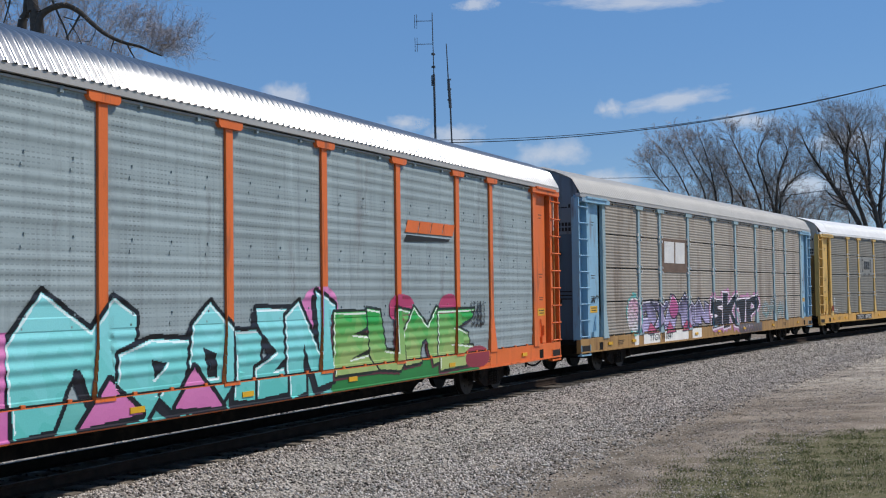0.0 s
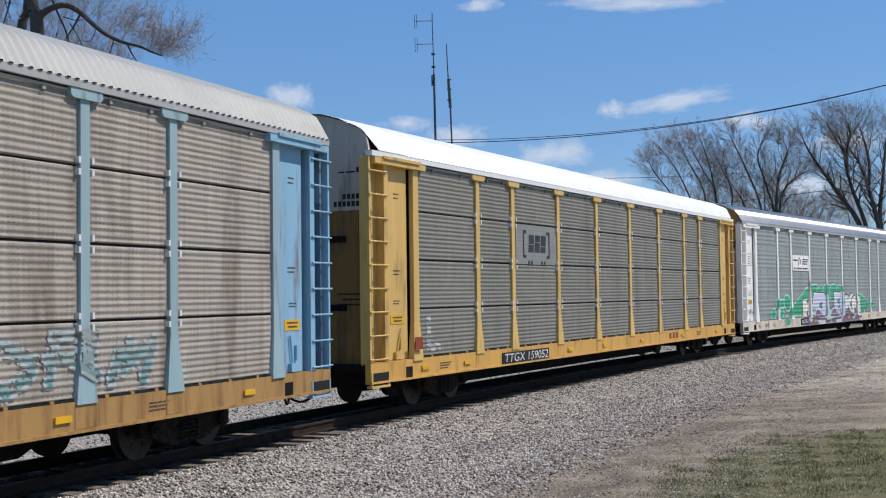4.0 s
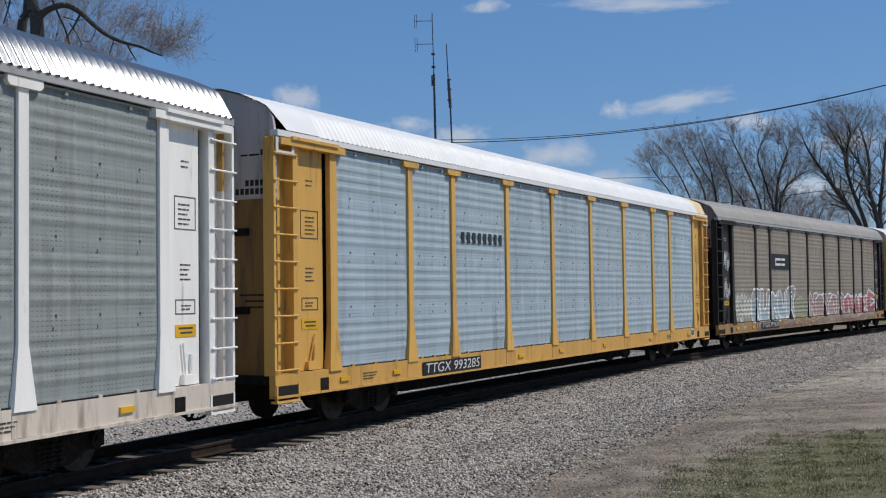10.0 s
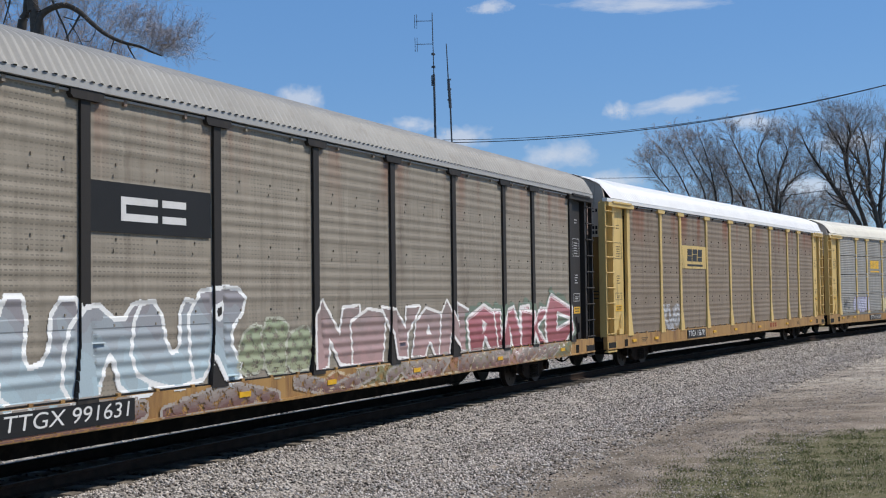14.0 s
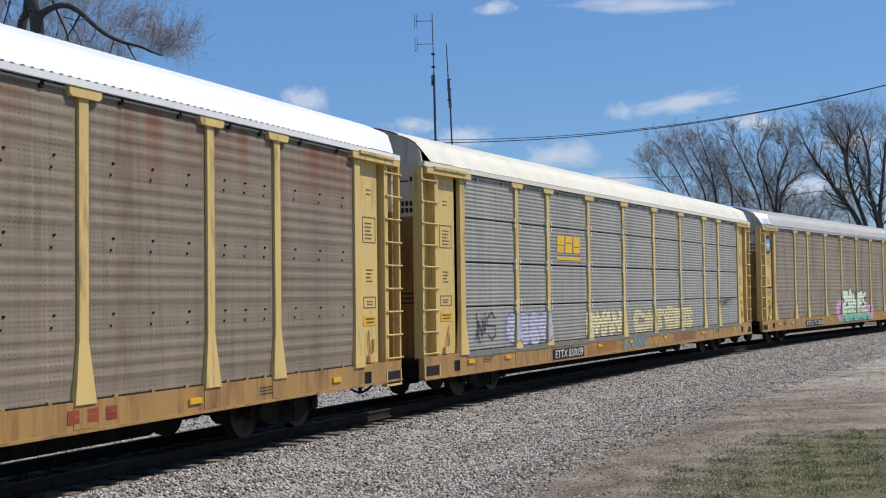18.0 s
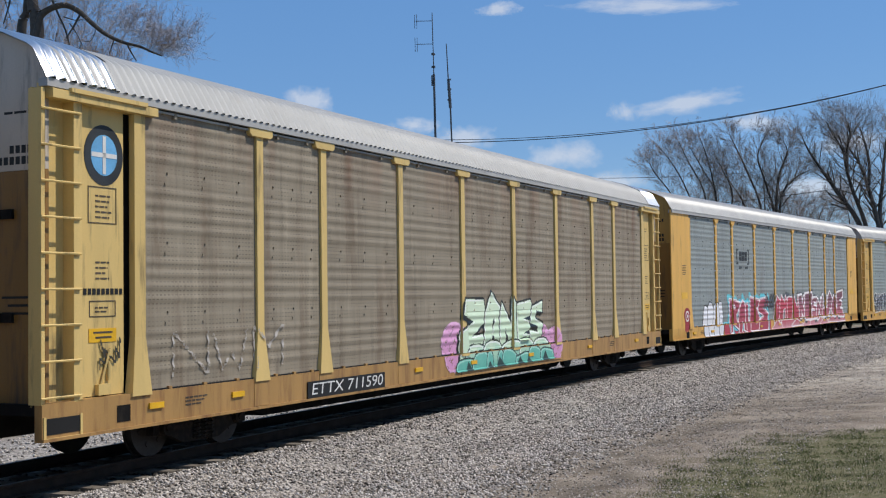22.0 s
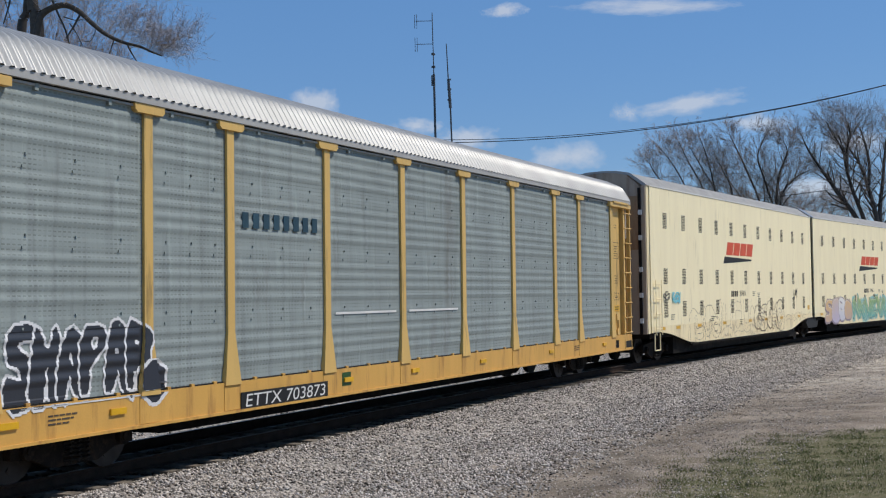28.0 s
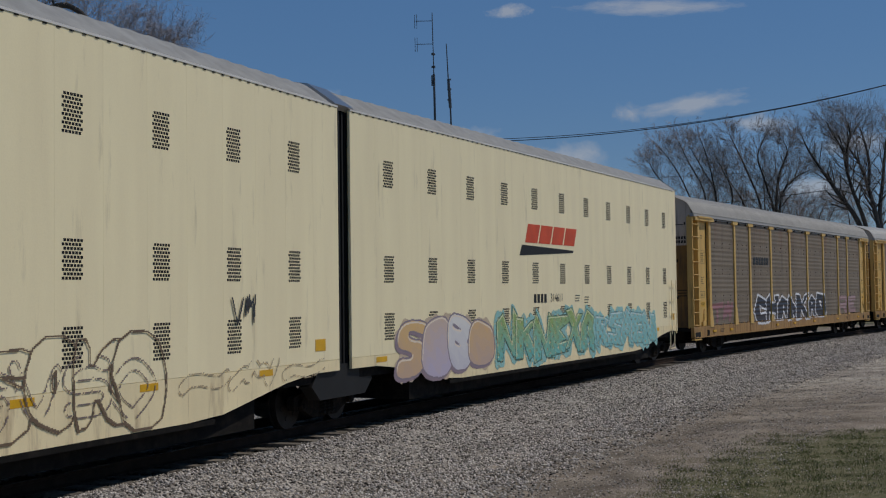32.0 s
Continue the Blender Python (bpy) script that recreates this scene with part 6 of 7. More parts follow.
    ob = lettering(root, "314611", -0.6, 2.155, 0.21, M_BLACKPAINT, f2)
    for x in (-9.55, -8.1, -5.9, -3.0, 0.3, 2.6, 5.0, 8.0):
        plate(root, "reflector", x - 0.2, x + 0.2, 1.04, 1.14, M_YELLOWPLATE, 1.507)
    plate(root, "yellow_label", 9.6, 9.95, 1.35, 1.55, M_YELLOWPLATE, 1.507)
    for x, z in ((0.9, 2.2), (1.6, 2.15), (-0.9, 1.15), (-4.4, 1.35), (-8.6, 1.5)):
        stencils(root, x, z, 3, 0.36, M_INK, 1.507, 0.07)
    if first:
        k, k2 = (128, 118, 106), (168, 156, 138)
        for w, a, b, lo, hi, th, c, sd, sf in (("MN", -6.9, -3.4, 0.7, 1.72, 0.24, k, 131, 1), ("UVS", -6.4, -3.6, 0.66, 1.3, 0.1, k, 139, 2), ("UCUM", -3.2, 1.6, 0.7, 1.75, 0.16, k2, 137, 2), ("~-~", -3.4, 1.2, 0.62, 0.85, 0.12, k2, 133, 2),
                                               ("SVSO", 1.5, 5.1, 0.8, 1.5, 0.07, (132, 118, 112), 136, 2), ("-~-", 5.6, 9.8, 0.85, 1.2, 0.08, (176, 160, 132), 138, 2)):
            spray(root, "smooth", w, a, b, lo, hi, None, None, c, None, 0, th, sd, drop=0, edge=0.02, label="thin scribbled outlines", soft=sf, cover=0.8, step=0.02)
        spray(root, "smooth", "GSOKo", 0.95, 5.3, 0.66, 1.75, None, None, (116, 98, 80), None, 0, 0.2, 132, drop=0.03, edge=0.026, soft=1, tall=0.15, label="letters sketched in brown outline", solid=True)
        spray(root, "smooth", "SES", -9.5, -8.9, 1.97, 2.25, (36, 36, 36), (36, 36, 36), (36, 36, 36), None, 0, 0.02, 134, drop=0, edge=0, step=0.02)
        spray(root, "smooth", "KOEW", -8.65, -7.9, 1.92, 2.2, (120, 196, 208), (120, 196, 208), (150, 206, 214), None, 0, 0.03, 135, drop=0, edge=0.01)
        spray(root, "smooth", "V~", 7.0, 7.7, 1.9, 2.3, (60, 60, 60), (60, 60, 60), (60, 60, 60), None, 0, 0.018, 136, drop=0, edge=0, step=0.02)
    else:
        spray(root, "smooth", "SnBn", -8.9, -4.6, 0.68, 1.85, (222, 184, 128), (200, 184, 190), (140, 128, 140), (206, 186, 160), 0.04, 0.16, 141, (240, 226, 206), drop=0.08, edge=0.035, soft=2, shade=(150, 132, 142), solid=True,
              fills=(((226, 188, 128), (206, 176, 150)), ((214, 190, 170), (196, 186, 206)), ((232, 230, 226), (206, 204, 214)), ((224, 186, 130), (202, 176, 160))), label="orange and lavender bubble letters")
        spray(root, "smooth", "NKNEXA", -4.2, 2.2, 0.75, 1.72, (156, 182, 112), (120, 190, 182), (70, 104, 92), (150, 200, 196), 0.1, 0.12, 142, (226, 232, 190), edge=0.025, drop=0.03, tall=0.2, cover=0.95, solid=True, label="green and turquoise letters")
        spray(root, "smooth", "RSAEN", 2.3, 7.6, 0.8, 1.65, (150, 204, 204), (140, 198, 196), (96, 146, 150), (156, 208, 206), 0.1, 0.11, 143, (220, 236, 234), drop=0.03, edge=0.025, cover=0.93, tall=0.15, solid=True, label="turquoise letters")
    return root


# ---- trees, masts, wires, clouds ----
def tubes(segs, sides):
    """Tapered tubes from rows of (ax ay az bx by bz ra rb)."""
    S = np.asarray(segs, float)
    a, b, ra, rb = S[:, :3], S[:, 3:6], S[:, 6], S[:, 7]
    d = b - a
    d /= np.linalg.norm(d, axis=1)[:, None] + 1e-9
    ref = np.where(np.abs(d[:, 2:3]) < 0.9, np.array([[0, 0, 1.0]]), np.array([[1.0, 0, 0]]))
    x = np.cross(d, ref)
    x /= np.linalg.norm(x, axis=1)[:, None] + 1e-9
    y = np.cross(d, x)
    w = 2 * np.pi * np.arange(sides) / sides
    k = x[:, None, :] * np.cos(w)[None, :, None] + y[:, None, :] * np.sin(w)[None, :, None]
    V = np.concatenate([a[:, None] + k * ra[:, None, None], b[:, None] + k * rb[:, None, None]], 1)
    i = np.arange(sides)
    j = (i + 1) % sides
    F = np.stack([i, j, j + sides, i + sides], -1)[None] + (np.arange(len(S)) * 2 * sides)[:, None, None]
    return V.reshape(-1, 3), F.reshape(-1, 4)


M_BARK = mat("grey_brown_bark", (0.1, 0.085, 0.072), 0.9, 0, 0.3, 4, 30, 0.4)
M_TWIG = mat("brown_twigs", (0.26, 0.215, 0.185), 0.9, 0, 0.25, 2, bump=0)
M_TWIG2 = mat("reddish_budding_twigs", (0.4, 0.33, 0.295), 0.9, 0, 0.25, 2, bump=0)


def branch(p, d, length, r, depth, rng, out, lift=0.1, crook=0.1, spread=0.55, kids=2, thin=0.0075):
    """A limb that bends upwards and forks at narrow angles into long fine twigs."""
    n = 5 if depth > 0 else 3
    q, dd, rr = Vector(p), Vector(d).normalized(), r
    for i in range(n):
        dd = (dd + Vector((rng.gauss(0, crook), rng.gauss(0, crook), rng.gauss(0, crook) + lift))).normalized()
        e = q + dd * (length / n)
        r2 = rr * (0.86 if i < n - 1 else 0.7)
        out.append((*q, *e, max(rr, thin), max(r2, thin * 0.8)))
        for _ in range(rng.choice((1, 1, 2)) if depth > 0 and kids < 3 else rng.choice((1, 2)) if depth > 0 else 0):
            side = dd.orthogonal()
            side.rotate(Matrix.Rotation(rng.uniform(0, 6.28), 3, dd))
            nd = dd + side * spread * rng.uniform(0.6, 1.5)
            branch(e, nd, length * rng.uniform(0.4, 0.78) * (1 - 0.08 * i), r2 * rng.uniform(0.4, 0.6), depth - 1, rng, out, lift, crook * 1.1, spread, kids, thin)
        q, rr = e, r2


def stem_line(points, steps=5):
    """A smooth line through a few points in x and z, with a slight sway in depth."""
    pts = [Vector(p) for p in points]
    pts = [pts[0] * 2 - pts[1]] + pts + [pts[-1] * 2 - pts[-2]]
    line = []
    for a, b, c, d in zip(pts, pts[1:], pts[2:], pts[3:]):
        for k in range(steps):
            t = k / steps
            line.append(0.5 * (2 * b + (c - a) * t + (2 * a - 5 * b + 4 * c - d) * t * t + (3 * b - a - 3 * c + d) * t ** 3))
    return line + [pts[-2]]


def limb(line, r0, r1, rng, out, first=0.3, gap=1, length=3.0, depth=3, lift=0.1, spread=0.6, kids=2, up=0.3, many=2):
    """A main stem with side limbs from a part of its length on."""
    n = len(line) - 1
    for i in range(n):
        a, b = line[i], line[i + 1]
        ra, rb = (r0 + (r1 - r0) * k / n for k in (i, i + 1))
        out.append((*a, *b, ra, rb))
        if i >= first * n and i % gap == 0:
            d = (b - a).normalized()
            turn = rng.uniform(0, 6.28)
        for k in range(many if i >= first * n and i % gap == 0 else 0):
            side = d.orthogonal()
            side.rotate(Matrix.Rotation(turn + k * 2.2, 3, d))
            branch(b, d * 0.8 + side * rng.uniform(0.5, 1.0) + Vector((0, 0, up)), length * rng.uniform(0.65, 1.15) * (1.15 - 0.45 * i / n), rb * rng.uniform(0.26, 0.42), depth, rng, out, lift, 0.1, spread, kids)
    branch(line[-1], line[-1] - line[-2], length * 0.7, r1 * 0.8, depth, rng, out, lift, 0.1, spread, kids)


def finish_tree(root, out, twig, limit=0.03):
    out = np.array(out)
    thick = out[:, 6] > limit
    part("trunk", fast_mesh("trunk", *tubes(out[thick], 7), M_BARK), None, root)
    part("crown", fast_mesh("crown", *tubes(out[~thick], 3), twig), None, root)


def wood_tree(x, y, stems, seed, label, r=0.2, length=3.2, depth=3, twig=None, spread=0.55, first=0.3):
    """A bare tree of the wood: stems given by a few turns in x and z, rooted together."""
    rng = random.Random(seed)
    root = tagged(new("bare_tree"), label, "tree", "bare trees behind the track")
    root.location = (x, y, -0.5)
    out = []
    sway = rng.uniform(-0.12, 0.12)
    for turns in stems:
        pts = [(0, 0, -0.2)] if turns[0][1] < 9 else []
        pts += [(a - x, sway * (b - 4), b + 0.5 - 0.17 * max(0, b - 12)) for a, b in turns]
        k = 1.0 if turns[0][1] < 9 else 0.55
        limb(stem_line(pts, 4), r * k * rng.uniform(0.85, 1.1), 0.035, rng, out, first if k == 1 else 0.1, 1, length * 0.95, 2, 0.05, spread, 2, 0.3, 3 if r < 0.25 else 2)
    finish_tree(root, out, twig or M_TWIG)


# the wood beyond the curve
WOOD = "bare grey deciduous tree in early spring"
wood_tree(26.4, 122, [[(26.5, 6.7), (24.7, 12.5), (23.1, 16.2), (21.9, 18.0)], [(26.6, 6.7), (26.4, 12.2), (24.8, 16.2), (23.9, 18.6)], [(26.8, 6.7), (27.5, 11.9), (26.2, 15.3), (25.0, 17.9)],
                      [(25.6, 6.8), (23.2, 12.0), (21.5, 14.8), (20.9, 16.2)]], 51, "bare many-stemmed tree with reddish spring buds", 0.11, 2.7, 3, M_TWIG2, 0.6)
wood_tree(27.3, 119, [[(27.2, 6.6), (27.2, 11.6), (26.6, 16.1), (26.0, 18.8)], [(27.6, 6.6), (28.8, 11.6), (28.2, 14.4), (27.4, 16.6)]], 52, WOOD, 0.15, 2.5)
wood_tree(31.3, 121, [[(32.0, 6.6), (31.9, 10.8), (30.8, 14.5), (29.8, 17.4), (29.1, 19.4)], [(30.8, 6.6), (30.3, 10.9), (28.9, 13.7), (28.3, 16.2)]], 53, WOOD, 0.17, 2.5)
wood_tree(32.4, 117, [[(32.3, 6.4), (32.2, 10.2), (31.5, 13.5), (31.0, 16.3), (32.0, 18.9)], [(32.4, 6.4), (32.5, 10.8), (33.0, 14.0), (33.9, 16.5), (33.7, 17.8)], [(32.6, 6.4), (33.0, 11.3), (34.5, 13.5), (35.9, 14.4)]],
          54, WOOD, 0.22, 2.7)
wood_tree(41.2, 116, [[(40.8, 5.1), (39.6, 8.8), (37.8, 11.4), (36.3, 13.9), (35.0, 16.2), (34.3, 17.9)], [(41.1, 5.1), (40.3, 8.6), (39.3, 11.3), (38.6, 13.8), (38.2, 16.2), (37.2, 18.2), (36.7, 19.4)],
                      [(38.6, 13.8), (38.6, 16.2), (38.9, 18.0), (38.7, 19.3)]], 55, "large bare leaning tree with dark limbs", 0.33, 3.0)
wood_tree(41.8, 114, [[(41.6, 5.0), (41.1, 9.0), (40.5, 11.9), (39.9, 14.6), (39.0, 16.5), (38.4, 17.6)], [(41.7, 5.0), (41.4, 9.0), (42.0, 13.0), (42.5, 16.7), (42.9, 18.8)],
                      [(40.5, 11.9), (40.8, 15.0), (40.4, 18.0), (40.0, 19.4)]], 56, "large bare tree with several dark stems", 0.34, 3.0)
wood_tree(47.2, 118, [[(47.0, 5.0), (46.4, 9.4), (45.2, 13.3), (44.8, 16.6), (45.2, 20.0)], [(47.0, 5.0), (47.8, 10.5), (49.1, 16.0), (48.8, 19.5)]], 57, WOOD, 0.3, 3.2)
for i, (x, y, turns) in enumerate([(33.4, 131, [(33.7, 6.9), (33.2, 10.0), (32.7, 12.0)]), (37.6, 130, [(37.3, 6.8), (37.4, 9.5), (37.0, 11.6)]), (38.4, 132, [(38.2, 6.8), (38.6, 9.8), (39.4, 11.8)]),
                                   (40.6, 130, [(40.3, 6.8), (40.3, 9.8), (41.2, 11.8)]), (44.0, 131, [(44.0, 6.8), (44.2, 9.8), (43.6, 12.8)]), (29.0, 132, [(29.0, 6.8), (28.8, 9.8), (28.0, 12.8)])]):
    wood_tree(x, y, [turns, [(a + (0.9 if k else 0.3), b - 0.6) for k, (a, b) in enumerate(turns)]], 70 + i, "slender bare sapling in early spring", 0.1, 2.3, 2, M_TWIG2)


def old_tree():
    """The old tree behind the track, with a long limb that arches over and ends in upright shoots."""
    rng = random.Random(77)
    root = tagged(new("old_tree"), "large bare tree with a long drooping limb", "tree", "bare trees behind the track")
    x0 = -20.2
    root.location = (x0, 60, -0.5)

    def line(turns, y=0.0, steps=4):
        return stem_line([(a - x0, y, b + 0.5) for a, b in turns], steps)
    out = []
    limb(line([(-20.0, -0.6), (-20.02, 8), (-19.98, 16.2), (-20.2, 17.6), (-20.1, 24)]), 0.5, 0.2, rng, out, 0.8, 2, 3.5, 3)
    limb(line([(-20.3, 4), (-20.75, 12), (-20.9, 16.3), (-20.6, 17.7), (-20.9, 24)], 0.4), 0.32, 0.15, rng, out, 0.8, 2, 3.5, 3)
    arch = line([(-19.98, 15.2), (-19.84, 16.2), (-19.58, 16.88), (-18.65, 17.26), (-17.89, 16.98), (-17.19, 16.34), (-16.49, 15.75), (-15.65, 15.33), (-14.81, 15.09), (-14.2, 14.8), (-13.7, 14.6)], -0.3)
    n = len(arch) - 1
    for i in range(n):
        out.append((*arch[i], *arch[i + 1], 0.2 - 0.165 * i / n, 0.2 - 0.165 * (i + 1) / n))
    # upright shoots along the limb, thickest towards its end
    for i in range(115):
        k = n * rng.random() ** 0.62
        k = min(max(k, 6), n - 0.01)
        p = arch[int(k)].lerp(arch[int(k) + 1], k % 1) + Vector((rng.gauss(0, 0.15), rng.gauss(0, 0.4), 0))
        f = k / n
        branch(p, (0.15 + 1.2 * f * rng.random(), rng.gauss(0, 0.45), 1.0 - 0.95 * f * rng.random()), rng.uniform(1.0, 2.3) * (0.8 + 0.3 * f), 0.012, 2, rng, out, 0.0, 0.09, 0.75, 2, 0.0045)
    # broken spurs below and across it
    for turns, r in (([(-19.5, 18.4), (-18.93, 16.98), (-18.52, 16.03), (-18.3, 15.2)], 0.07), ([(-17.8, 16.75), (-18.1, 16.2), (-18.5, 15.6)], 0.06), ([(-18.3, 16.35), (-18.0, 15.9), (-17.65, 15.2)], 0.035),
                     ([(-15.43, 15.2), (-15.3, 14.9), (-15.0, 14.4)], 0.05), ([(-16.1, 15.5), (-16.2, 15.2), (-16.35, 14.8)], 0.035), ([(-17.0, 16.1), (-17.1, 15.7), (-17.4, 15.3)], 0.025),
                     ([(-21.1, 18.6), (-21.3, 17.4), (-21.6, 16.4)], 0.06), ([(-18.6, 16.7), (-18.0, 16.5), (-17.6, 16.55)], 0.03), ([(-21.7, 18.2), (-21.4, 17.2), (-21.2, 16.5)], 0.03)):
        spur = line(turns, -0.2, 3)
        for i in range(len(spur) - 1):
            out.append((*spur[i], *spur[i + 1], r * (1 - 0.6 * i / len(spur)), r * (1 - 0.6 * (i + 1) / len(spur))))
        for p in spur[2::3]:
            branch(p, (rng.gauss(0, 0.6), rng.gauss(0, 0.5), rng.uniform(-0.7, 0.4)), rng.uniform(0.4, 0.8), 0.02, 1, rng, out, 0.0, 0.15, 0.6, 2)
    finish_tree(root, out, M_TWIG2, 0.016)


old_tree()
for i, (x, y, turns) in enumerate([(-27.4, 84, [(-27.0, 16), (-26.6, 20), (-26.2, 23)]), (-25.0, 86, [(-25.2, 15), (-24.6, 19), (-24.2, 21.4)]), (-31.5, 84, [(-31, 16), (-30.6, 21), (-30, 24)])]):
    wood_tree(x, y, [[(x, 6)] + turns, [(x, 6)] + [(a + 1.6, b - 1) for a, b in turns]], 90 + i, "bare tree with reddish spring buds", 0.2, 3.2, 3, M_TWIG2, 0.5, 0.35)

M_MAST = mat("grey_mast_steel", (0.1, 0.105, 0.11), 0.5, 0.6, 0.15)


def masts():
    root = tagged(new("radio_mast"), "slim steel radio mast with two folded dipoles", "antenna", "radio masts")
    root.location = (-0.31, 80, 0)
    part("pole", rod(bmesh.new(), (0.0, 0, -0.5), (-0.02, 0, 17.2), 0.085, 8, 0.075), M_MAST, root)
    part("upper_pole", rod(bmesh.new(), (-0.02, 0, 17.0), (-0.05, 0, 21.3), 0.035, 6, 0.03), M_MAST, root)
    for z in (17.6, 18.45):
        part("clamp", rod(bmesh.new(), (-0.04, 0, z), (-0.04, 0, z + 0.12), 0.13, 8), M_MAST, root)
    part("feeder_box", box(bmesh.new(), -0.2, -0.1, -0.05, 0.05, 16.4, 17.1), M_MAST, root)
    for z in (20.75, 19.2):
        d = part("dipole", rod(bmesh.new(), (-0.05, 0, z), (-1.15, 0, z), 0.022, 6), M_MAST, root)
        for x in (-1.08, -1.22):
            part("element", rod(bmesh.new(), (x, 0, z - 0.5), (x, 0, z + 0.45), 0.018, 5), M_MAST, d)
    root = tagged(new("radio_mast"), "slim steel whip antenna mast leaning slightly", "antenna", "radio masts")
    root.location = (0.81, 80, 0)
    part("pole", rod(bmesh.new(), (0.15, 0, -0.5), (-0.1, 0, 15.2), 0.065, 8, 0.055), M_MAST, root)
    part("sleeve", rod(bmesh.new(), (-0.1, 0, 14.9), (-0.19, 0, 16.8), 0.1, 8, 0.09), M_MAST, root)
    part("whip", rod(bmesh.new(), (-0.19, 0, 16.7), (-0.27, 0, 19.2), 0.045, 6, 0.03), M_MAST, root)
    for z in (15.4, 16.1, 16.75):
        part("clamp", rod(bmesh.new(), (-0.14, 0, z), (-0.145, 0, z + 0.08), 0.14, 8), M_MAST, root)


masts()
M_WIRE = mat("black_cable", (0.02, 0.02, 0.022), 0.6)


def wire(name, label, a, b, sag, r):
    a, b = Vector(a), Vector(b)
    bm = pipe(bmesh.new(), [a.lerp(b, i / 24) - Vector((0, 0, sag * 4 * i / 24 * (1 - i / 24))) for i in range(25)], r, 6)
    tagged(new(name, mesh_of(name, bm, M_WIRE)), label, "cable")


wire("overhead_cable", "black overhead cable slung behind the track", (-3.02, 72, 11.63), (31.87, 72, 15.65), 1.37, 0.024)
wire("overhead_cable", "black overhead cable slung behind the track", (-3.02, 72, 11.83), (31.87, 72, 15.67), 1.41, 0.018)
M_POLE = mat("grey_pole_wood", (0.14, 0.12, 0.1), 0.9, 0, 0.3, 3)
for x, z in ((-3.02, 12.0), (31.87, 16.1)):
    bm = rod(bmesh.new(), (0, 0, -0.6), (0, 0, z), 0.15, 10, 0.11)
    tagged(new("utility_pole", mesh_of("utility_pole", bm, M_POLE)), "grey wooden utility pole carrying the cables", "pole", "utility poles").location = (x, 72, 0)
wire("distant_cable", "thin distant power line behind the trees", (14.0, 150, 17.0), (40, 150, 17.2), 0.3, 0.03)
wire("distant_cable", "thin distant power line among the trees", (22.0, 112, 10.2), (52, 112, 13.6), 0.25, 0.022)
for x, y, z in ((14.0, 150, 17.0), (40, 150, 17.2), (22.0, 112, 10.2), (52, 112, 13.6)):
    bm = rod(bmesh.new(), (0, 0, -0.6), (0, 0, z + 0.2), 0.11, 8, 0.08)
    tagged(new("utility_pole", mesh_of("utility_pole", bm, M_POLE)), "slim grey wooden pole carrying a far cable", "pole", "utility poles").location = (x, y, 0)
DRIFT = []


def cloud_material():
    m = bpy.data.materials.new("thin_white_cloud")
    m.use_nodes = True
    n, l = m.node_tree.nodes, m.node_tree.links
    n.remove(n["Principled BSDF"])
    co = n.new("ShaderNodeTexCoord")
    oi = n.new("ShaderNodeObjectInfo")
    no = n.new("ShaderNodeTexNoise")
    no.noise_dimensions = "4D"
    no.inputs["Scale"].default_value, no.inputs["Detail"].default_value, no.inputs["Roughness"].default_value = 2.3, 8, 0.6
    mp = n.new("ShaderNodeMapping")
    mp.inputs["Scale"].default_value = (2.2, 1, 1)
    l.new(co.outputs["Generated"], mp.inputs[0])
    l.new(mp.outputs[0], no.inputs["Vector"])
    mu = n.new("ShaderNodeMath")
    mu.operation = "MULTIPLY"
    l.new(oi.outputs["Random"], mu.inputs[0])
    mu.inputs[1].default_value = 40
    l.new(mu.outputs[0], no.inputs["W"])
    sub = n.new("ShaderNodeVectorMath")
    sub.operation = "SUBTRACT"
    l.new(co.outputs["Generated"], sub.inputs[0])
    sub.inputs[1].default_value = (0.5, 0.5, 0.5)
    sc = n.new("ShaderNodeVectorMath")
    sc.operation = "MULTIPLY"
    l.new(sub.outputs[0], sc.inputs[0])
    sc.inputs[1].default_value = (2, 2, 0)
    ln = n.new("ShaderNodeVectorMath")
    ln.operation = "LENGTH"
    l.new(sc.outputs[0], ln.inputs[0])
    a = n.new("ShaderNodeMath")
    a.operation = "MULTIPLY_ADD"
    l.new(ln.outputs["Value"], a.inputs[0])
    a.inputs[1].default_value = -0.62
    l.new(no.outputs[0], a.inputs[2])
    r = n.new("ShaderNodeMapRange")
    r.inputs[1].default_value, r.inputs[2].default_value = 0.02, 0.4
    r.inputs[3].default_value, r.inputs[4].default_value = 0.0, 0.62
    l.new(a.outputs[0], r.inputs[0])
    # the cards glow by themselves in place of sunlight on the cloud
    em = n.new("ShaderNodeEmission")
    em.inputs[0].default_value, em.inputs[1].default_value = (0.8, 0.84, 0.92, 1), 0.82
    tr = n.new("ShaderNodeBsdfTransparent")
    mx = n.new("ShaderNodeMixShader")
    l.new(r.outputs[0], mx.inputs[0])
    l.new(tr.outputs[0], mx.inputs[1])
    l.new(em.outputs[0], mx.inputs[2])
    l.new(mx.outputs[0], n["Material Output"].inputs[0])
    return m


M_CLOUD = cloud_material()


def cloud(x, z, w, h, drift, tilt=0):
    me = fast_mesh("cloud", [(-w / 2, -h / 2, 0), (w / 2, -h / 2, 0), (w / 2, h / 2, 0), (-w / 2, h / 2, 0)], [(0, 1, 2, 3)], M_CLOUD)
    ob = tagged(new("cloud", me), "small thin white fair-weather cloud", "cloud", "clouds", "stuff")
    DRIFT.append((ob, x, z, drift, tilt))


K = 2000 / 2146.6
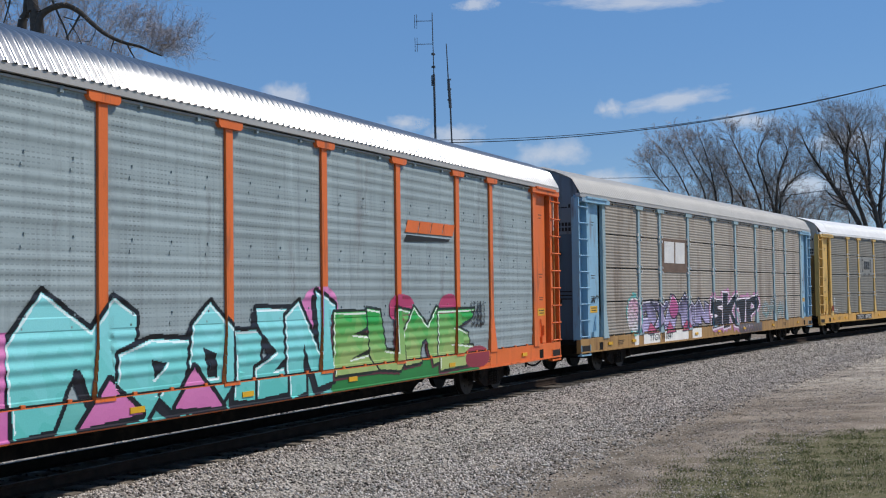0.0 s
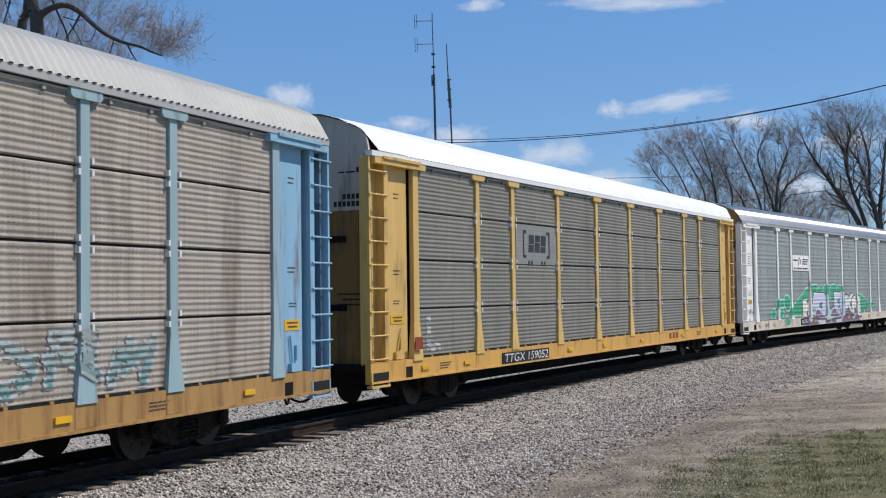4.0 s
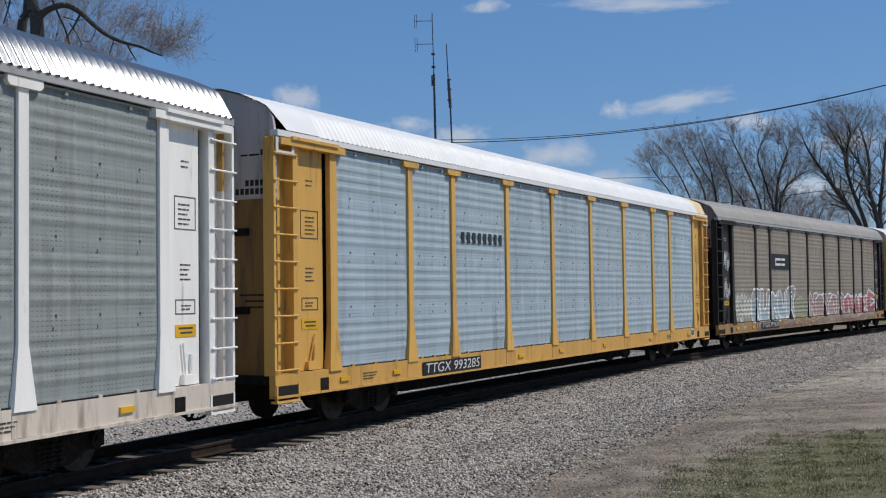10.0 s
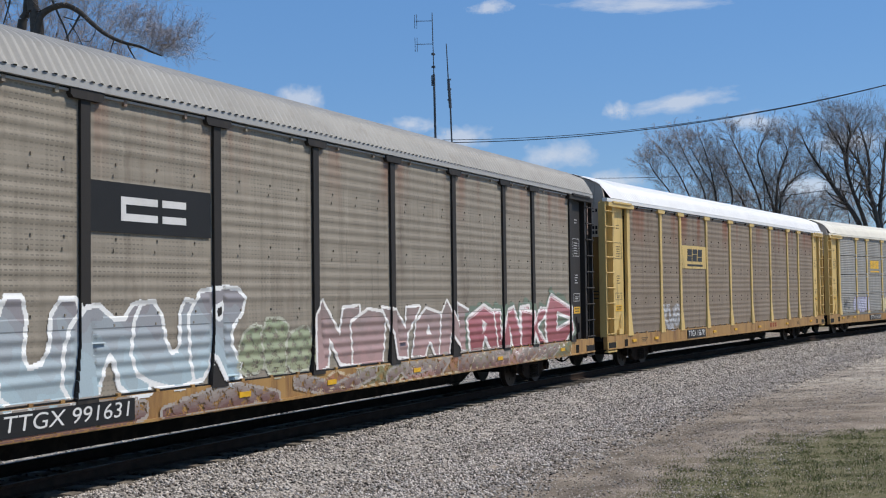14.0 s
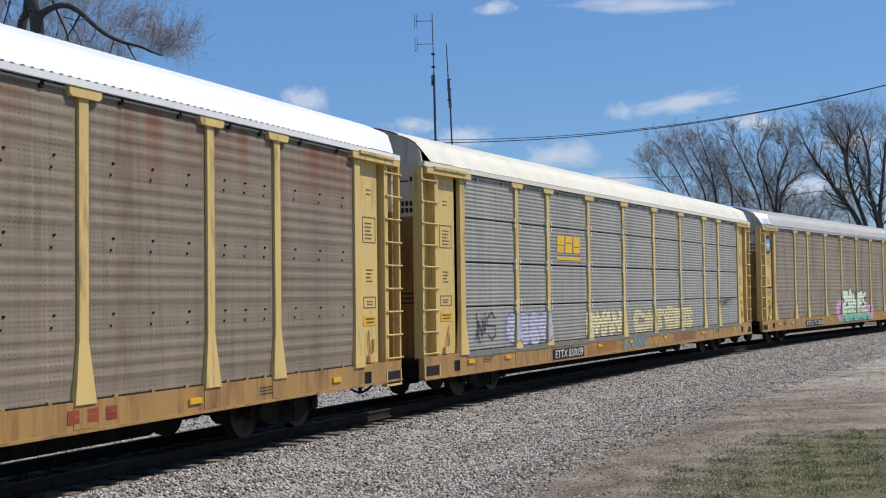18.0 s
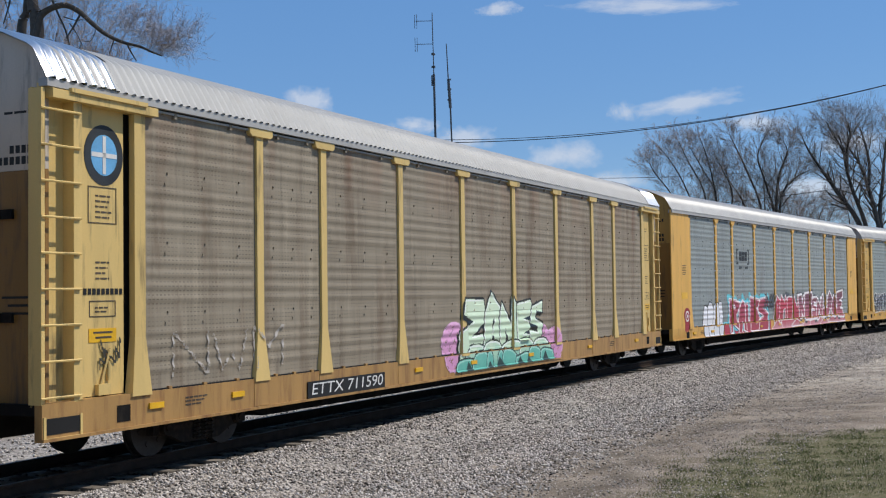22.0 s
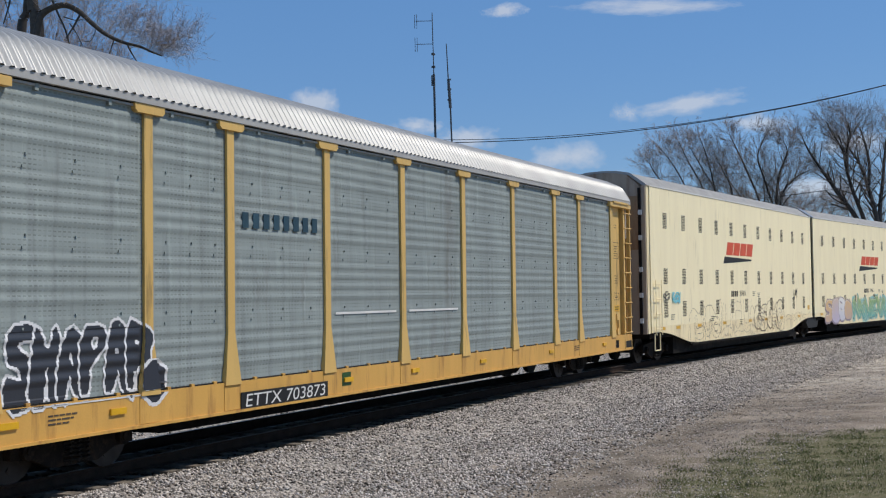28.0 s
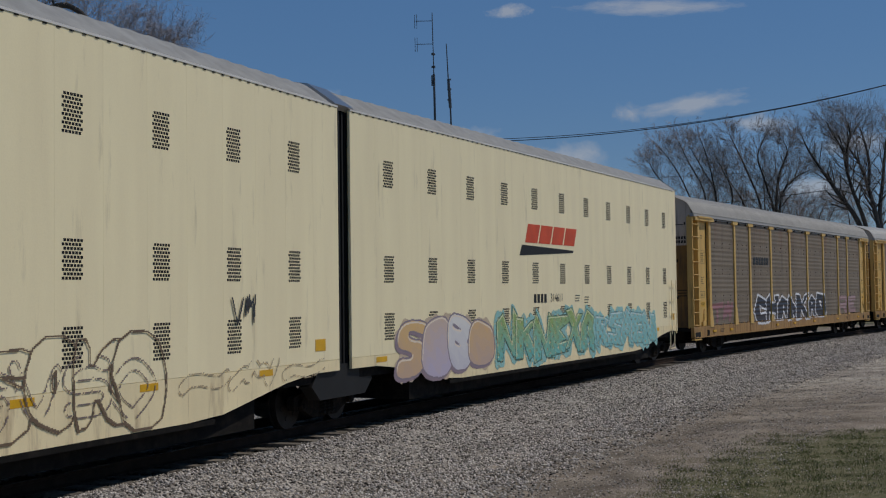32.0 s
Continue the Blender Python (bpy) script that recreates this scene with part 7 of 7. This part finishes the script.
for px, py, w, h, d, tilt in ((518, 168, 130, 66, 60, 0), (1205, 176, 290, 48, 32, -9), (985, 272, 210, 80, 30, -3), (1090, 192, 90, 44, 32, 5), (1330, 213, 150, 50, 24, 0), (815, 240, 150, 60, 26, 0),
                              (1140, 0, 420, 44, 40, 0), (850, 2, 120, 34, 60, 0), (1500, 250, 200, 60, 20, 0), (1430, 330, 220, 60, 20, 0), (1080, 320, 160, 60, 20, 0), (720, 218, 130, 40, 24, 0)):
    cloud((px - 784) * K, EYE_Z + (441 - py) * K + math.tan(radians(2.435)) * 2000 - (px - 784) * K * 0.0237, w * K, h * K, d * K, tilt)


# ---- grass ----
def grass():
    rng = np.random.default_rng(12)
    n = 150000
    s = rng.uniform(-16, 0, n)
    d = rng.uniform(6.8, 13, n)
    h = HEAD + CURVE * s
    x = (math.cos(HEAD) - np.cos(h)) / CURVE + d * np.cos(h)
    y = Y0 + (np.sin(h) - math.sin(HEAD)) / CURVE - d * np.sin(h)
    lump = np.sin(x * 4.3 + y * 1.7) * np.sin(y * 3.1 - x * 1.9 + 1) + 0.6 * np.sin(x * 9.1 + y * 4.7) * np.sin(x * 3.3 - y * 7.9) + rng.normal(0, 0.5, n)
    keep = (lump > -0.35) & (d > GRASS_EDGE(s) + 0.25 * np.sin(x * 3) + rng.normal(0.5, 0.25, n)) & (y > 12)
    x, y, s, d = x[keep], y[keep], s[keep], d[keep]
    n = len(x)
    z = ground_height(s, d)
    ln, w = rng.uniform(0.012, 0.045, n), rng.uniform(0.003, 0.006, n)
    a, b = rng.uniform(0, 6.28, n), rng.uniform(0, 6.28, n)
    t = rng.uniform(0.2, 0.9, n) * ln
    V = np.stack([np.stack([x - w * np.cos(a), y - w * np.sin(a), z - 0.01], -1), np.stack([x + w * np.cos(a), y + w * np.sin(a), z - 0.01], -1),
                  np.stack([x + t * np.cos(b), y + t * np.sin(b), z + ln], -1)], 1)
    F = np.arange(3 * n).reshape(-1, 3)
    m = mat("spring_grass_blades", (0.1, 0.13, 0.03), 0.9, spec=0.1)
    nn, l = m.node_tree.nodes, m.node_tree.links
    g, r = nn.new("ShaderNodeNewGeometry"), nn.new("ShaderNodeValToRGB")
    r.color_ramp.elements[0].color, r.color_ramp.elements[1].color = (0.09, 0.11, 0.035, 1), (0.36, 0.31, 0.19, 1)
    r.color_ramp.elements.new(0.6).color = (0.15, 0.17, 0.06, 1)
    l.new(g.outputs["Random Per Island"], r.inputs[0])
    l.new(r.outputs[0], nn["Principled BSDF"].inputs["Base Color"])
    tagged(new("grass", fast_mesh("grass", V.reshape(-1, 3), F, m)), "short patchy spring grass with dry stalks", "grass", kind="stuff")


grass()

TRAIN = [(autorack(spec), spec["s"]) for spec in FLEET]
TRAIN.append((tall_car(254.263, -10.58, 10.47, True, "tall cream articulated auto-rack car, leading half"), 254.263))
TRAIN.append((tall_car(275.915, -10.62, 10.2, False, "tall cream articulated auto-rack car, trailing half"), 275.915))


# ---- what moves ----
def car_pose(s):
    xa, ya, _ = rail_point(s - 9.83)
    xb, yb, _ = rail_point(s + 9.83)
    return pose((xa + xb) / 2, (ya + yb) / 2, 0, math.degrees(CANT), 0, math.degrees(math.atan2(yb - ya, xb - xa)))


def wheel_rows(place, s):
    """Wheels turn as they roll; rows are dense only while their car is near."""
    rows, a, last, near = [], 0.0, 0.0, False
    for k in range(32 * FPS + 1):
        t = k / FPS
        here = -30 < s - train_at(t) < 45
        if k in (0, 32 * FPS) or here:
            if near and here:
                a -= (train_at(t) - train_at(last)) / 0.42
            rows.append((t, pose(*place, 0, math.degrees(a) % 360, 0)))
        last, near = t, here
    return rows


def motions():
    for root, s in TRAIN:
        walk(root, [(float(t), car_pose(s - train_at(t))) for t in range(33)])
    for ob, place, s in WHEELS:
        walk(ob, wheel_rows(place, s))
    for ob, x, z, drift, tilt in DRIFT:
        walk(ob, [(0.0, pose(x, 2000, z, 90, tilt, 0)), (16.0, pose(x + drift / 2, 2000, z - drift * 0.12, 90, tilt, 0)), (32.0, pose(x + drift, 2000, z - drift * 0.24, 90, tilt, 0))])


motions()
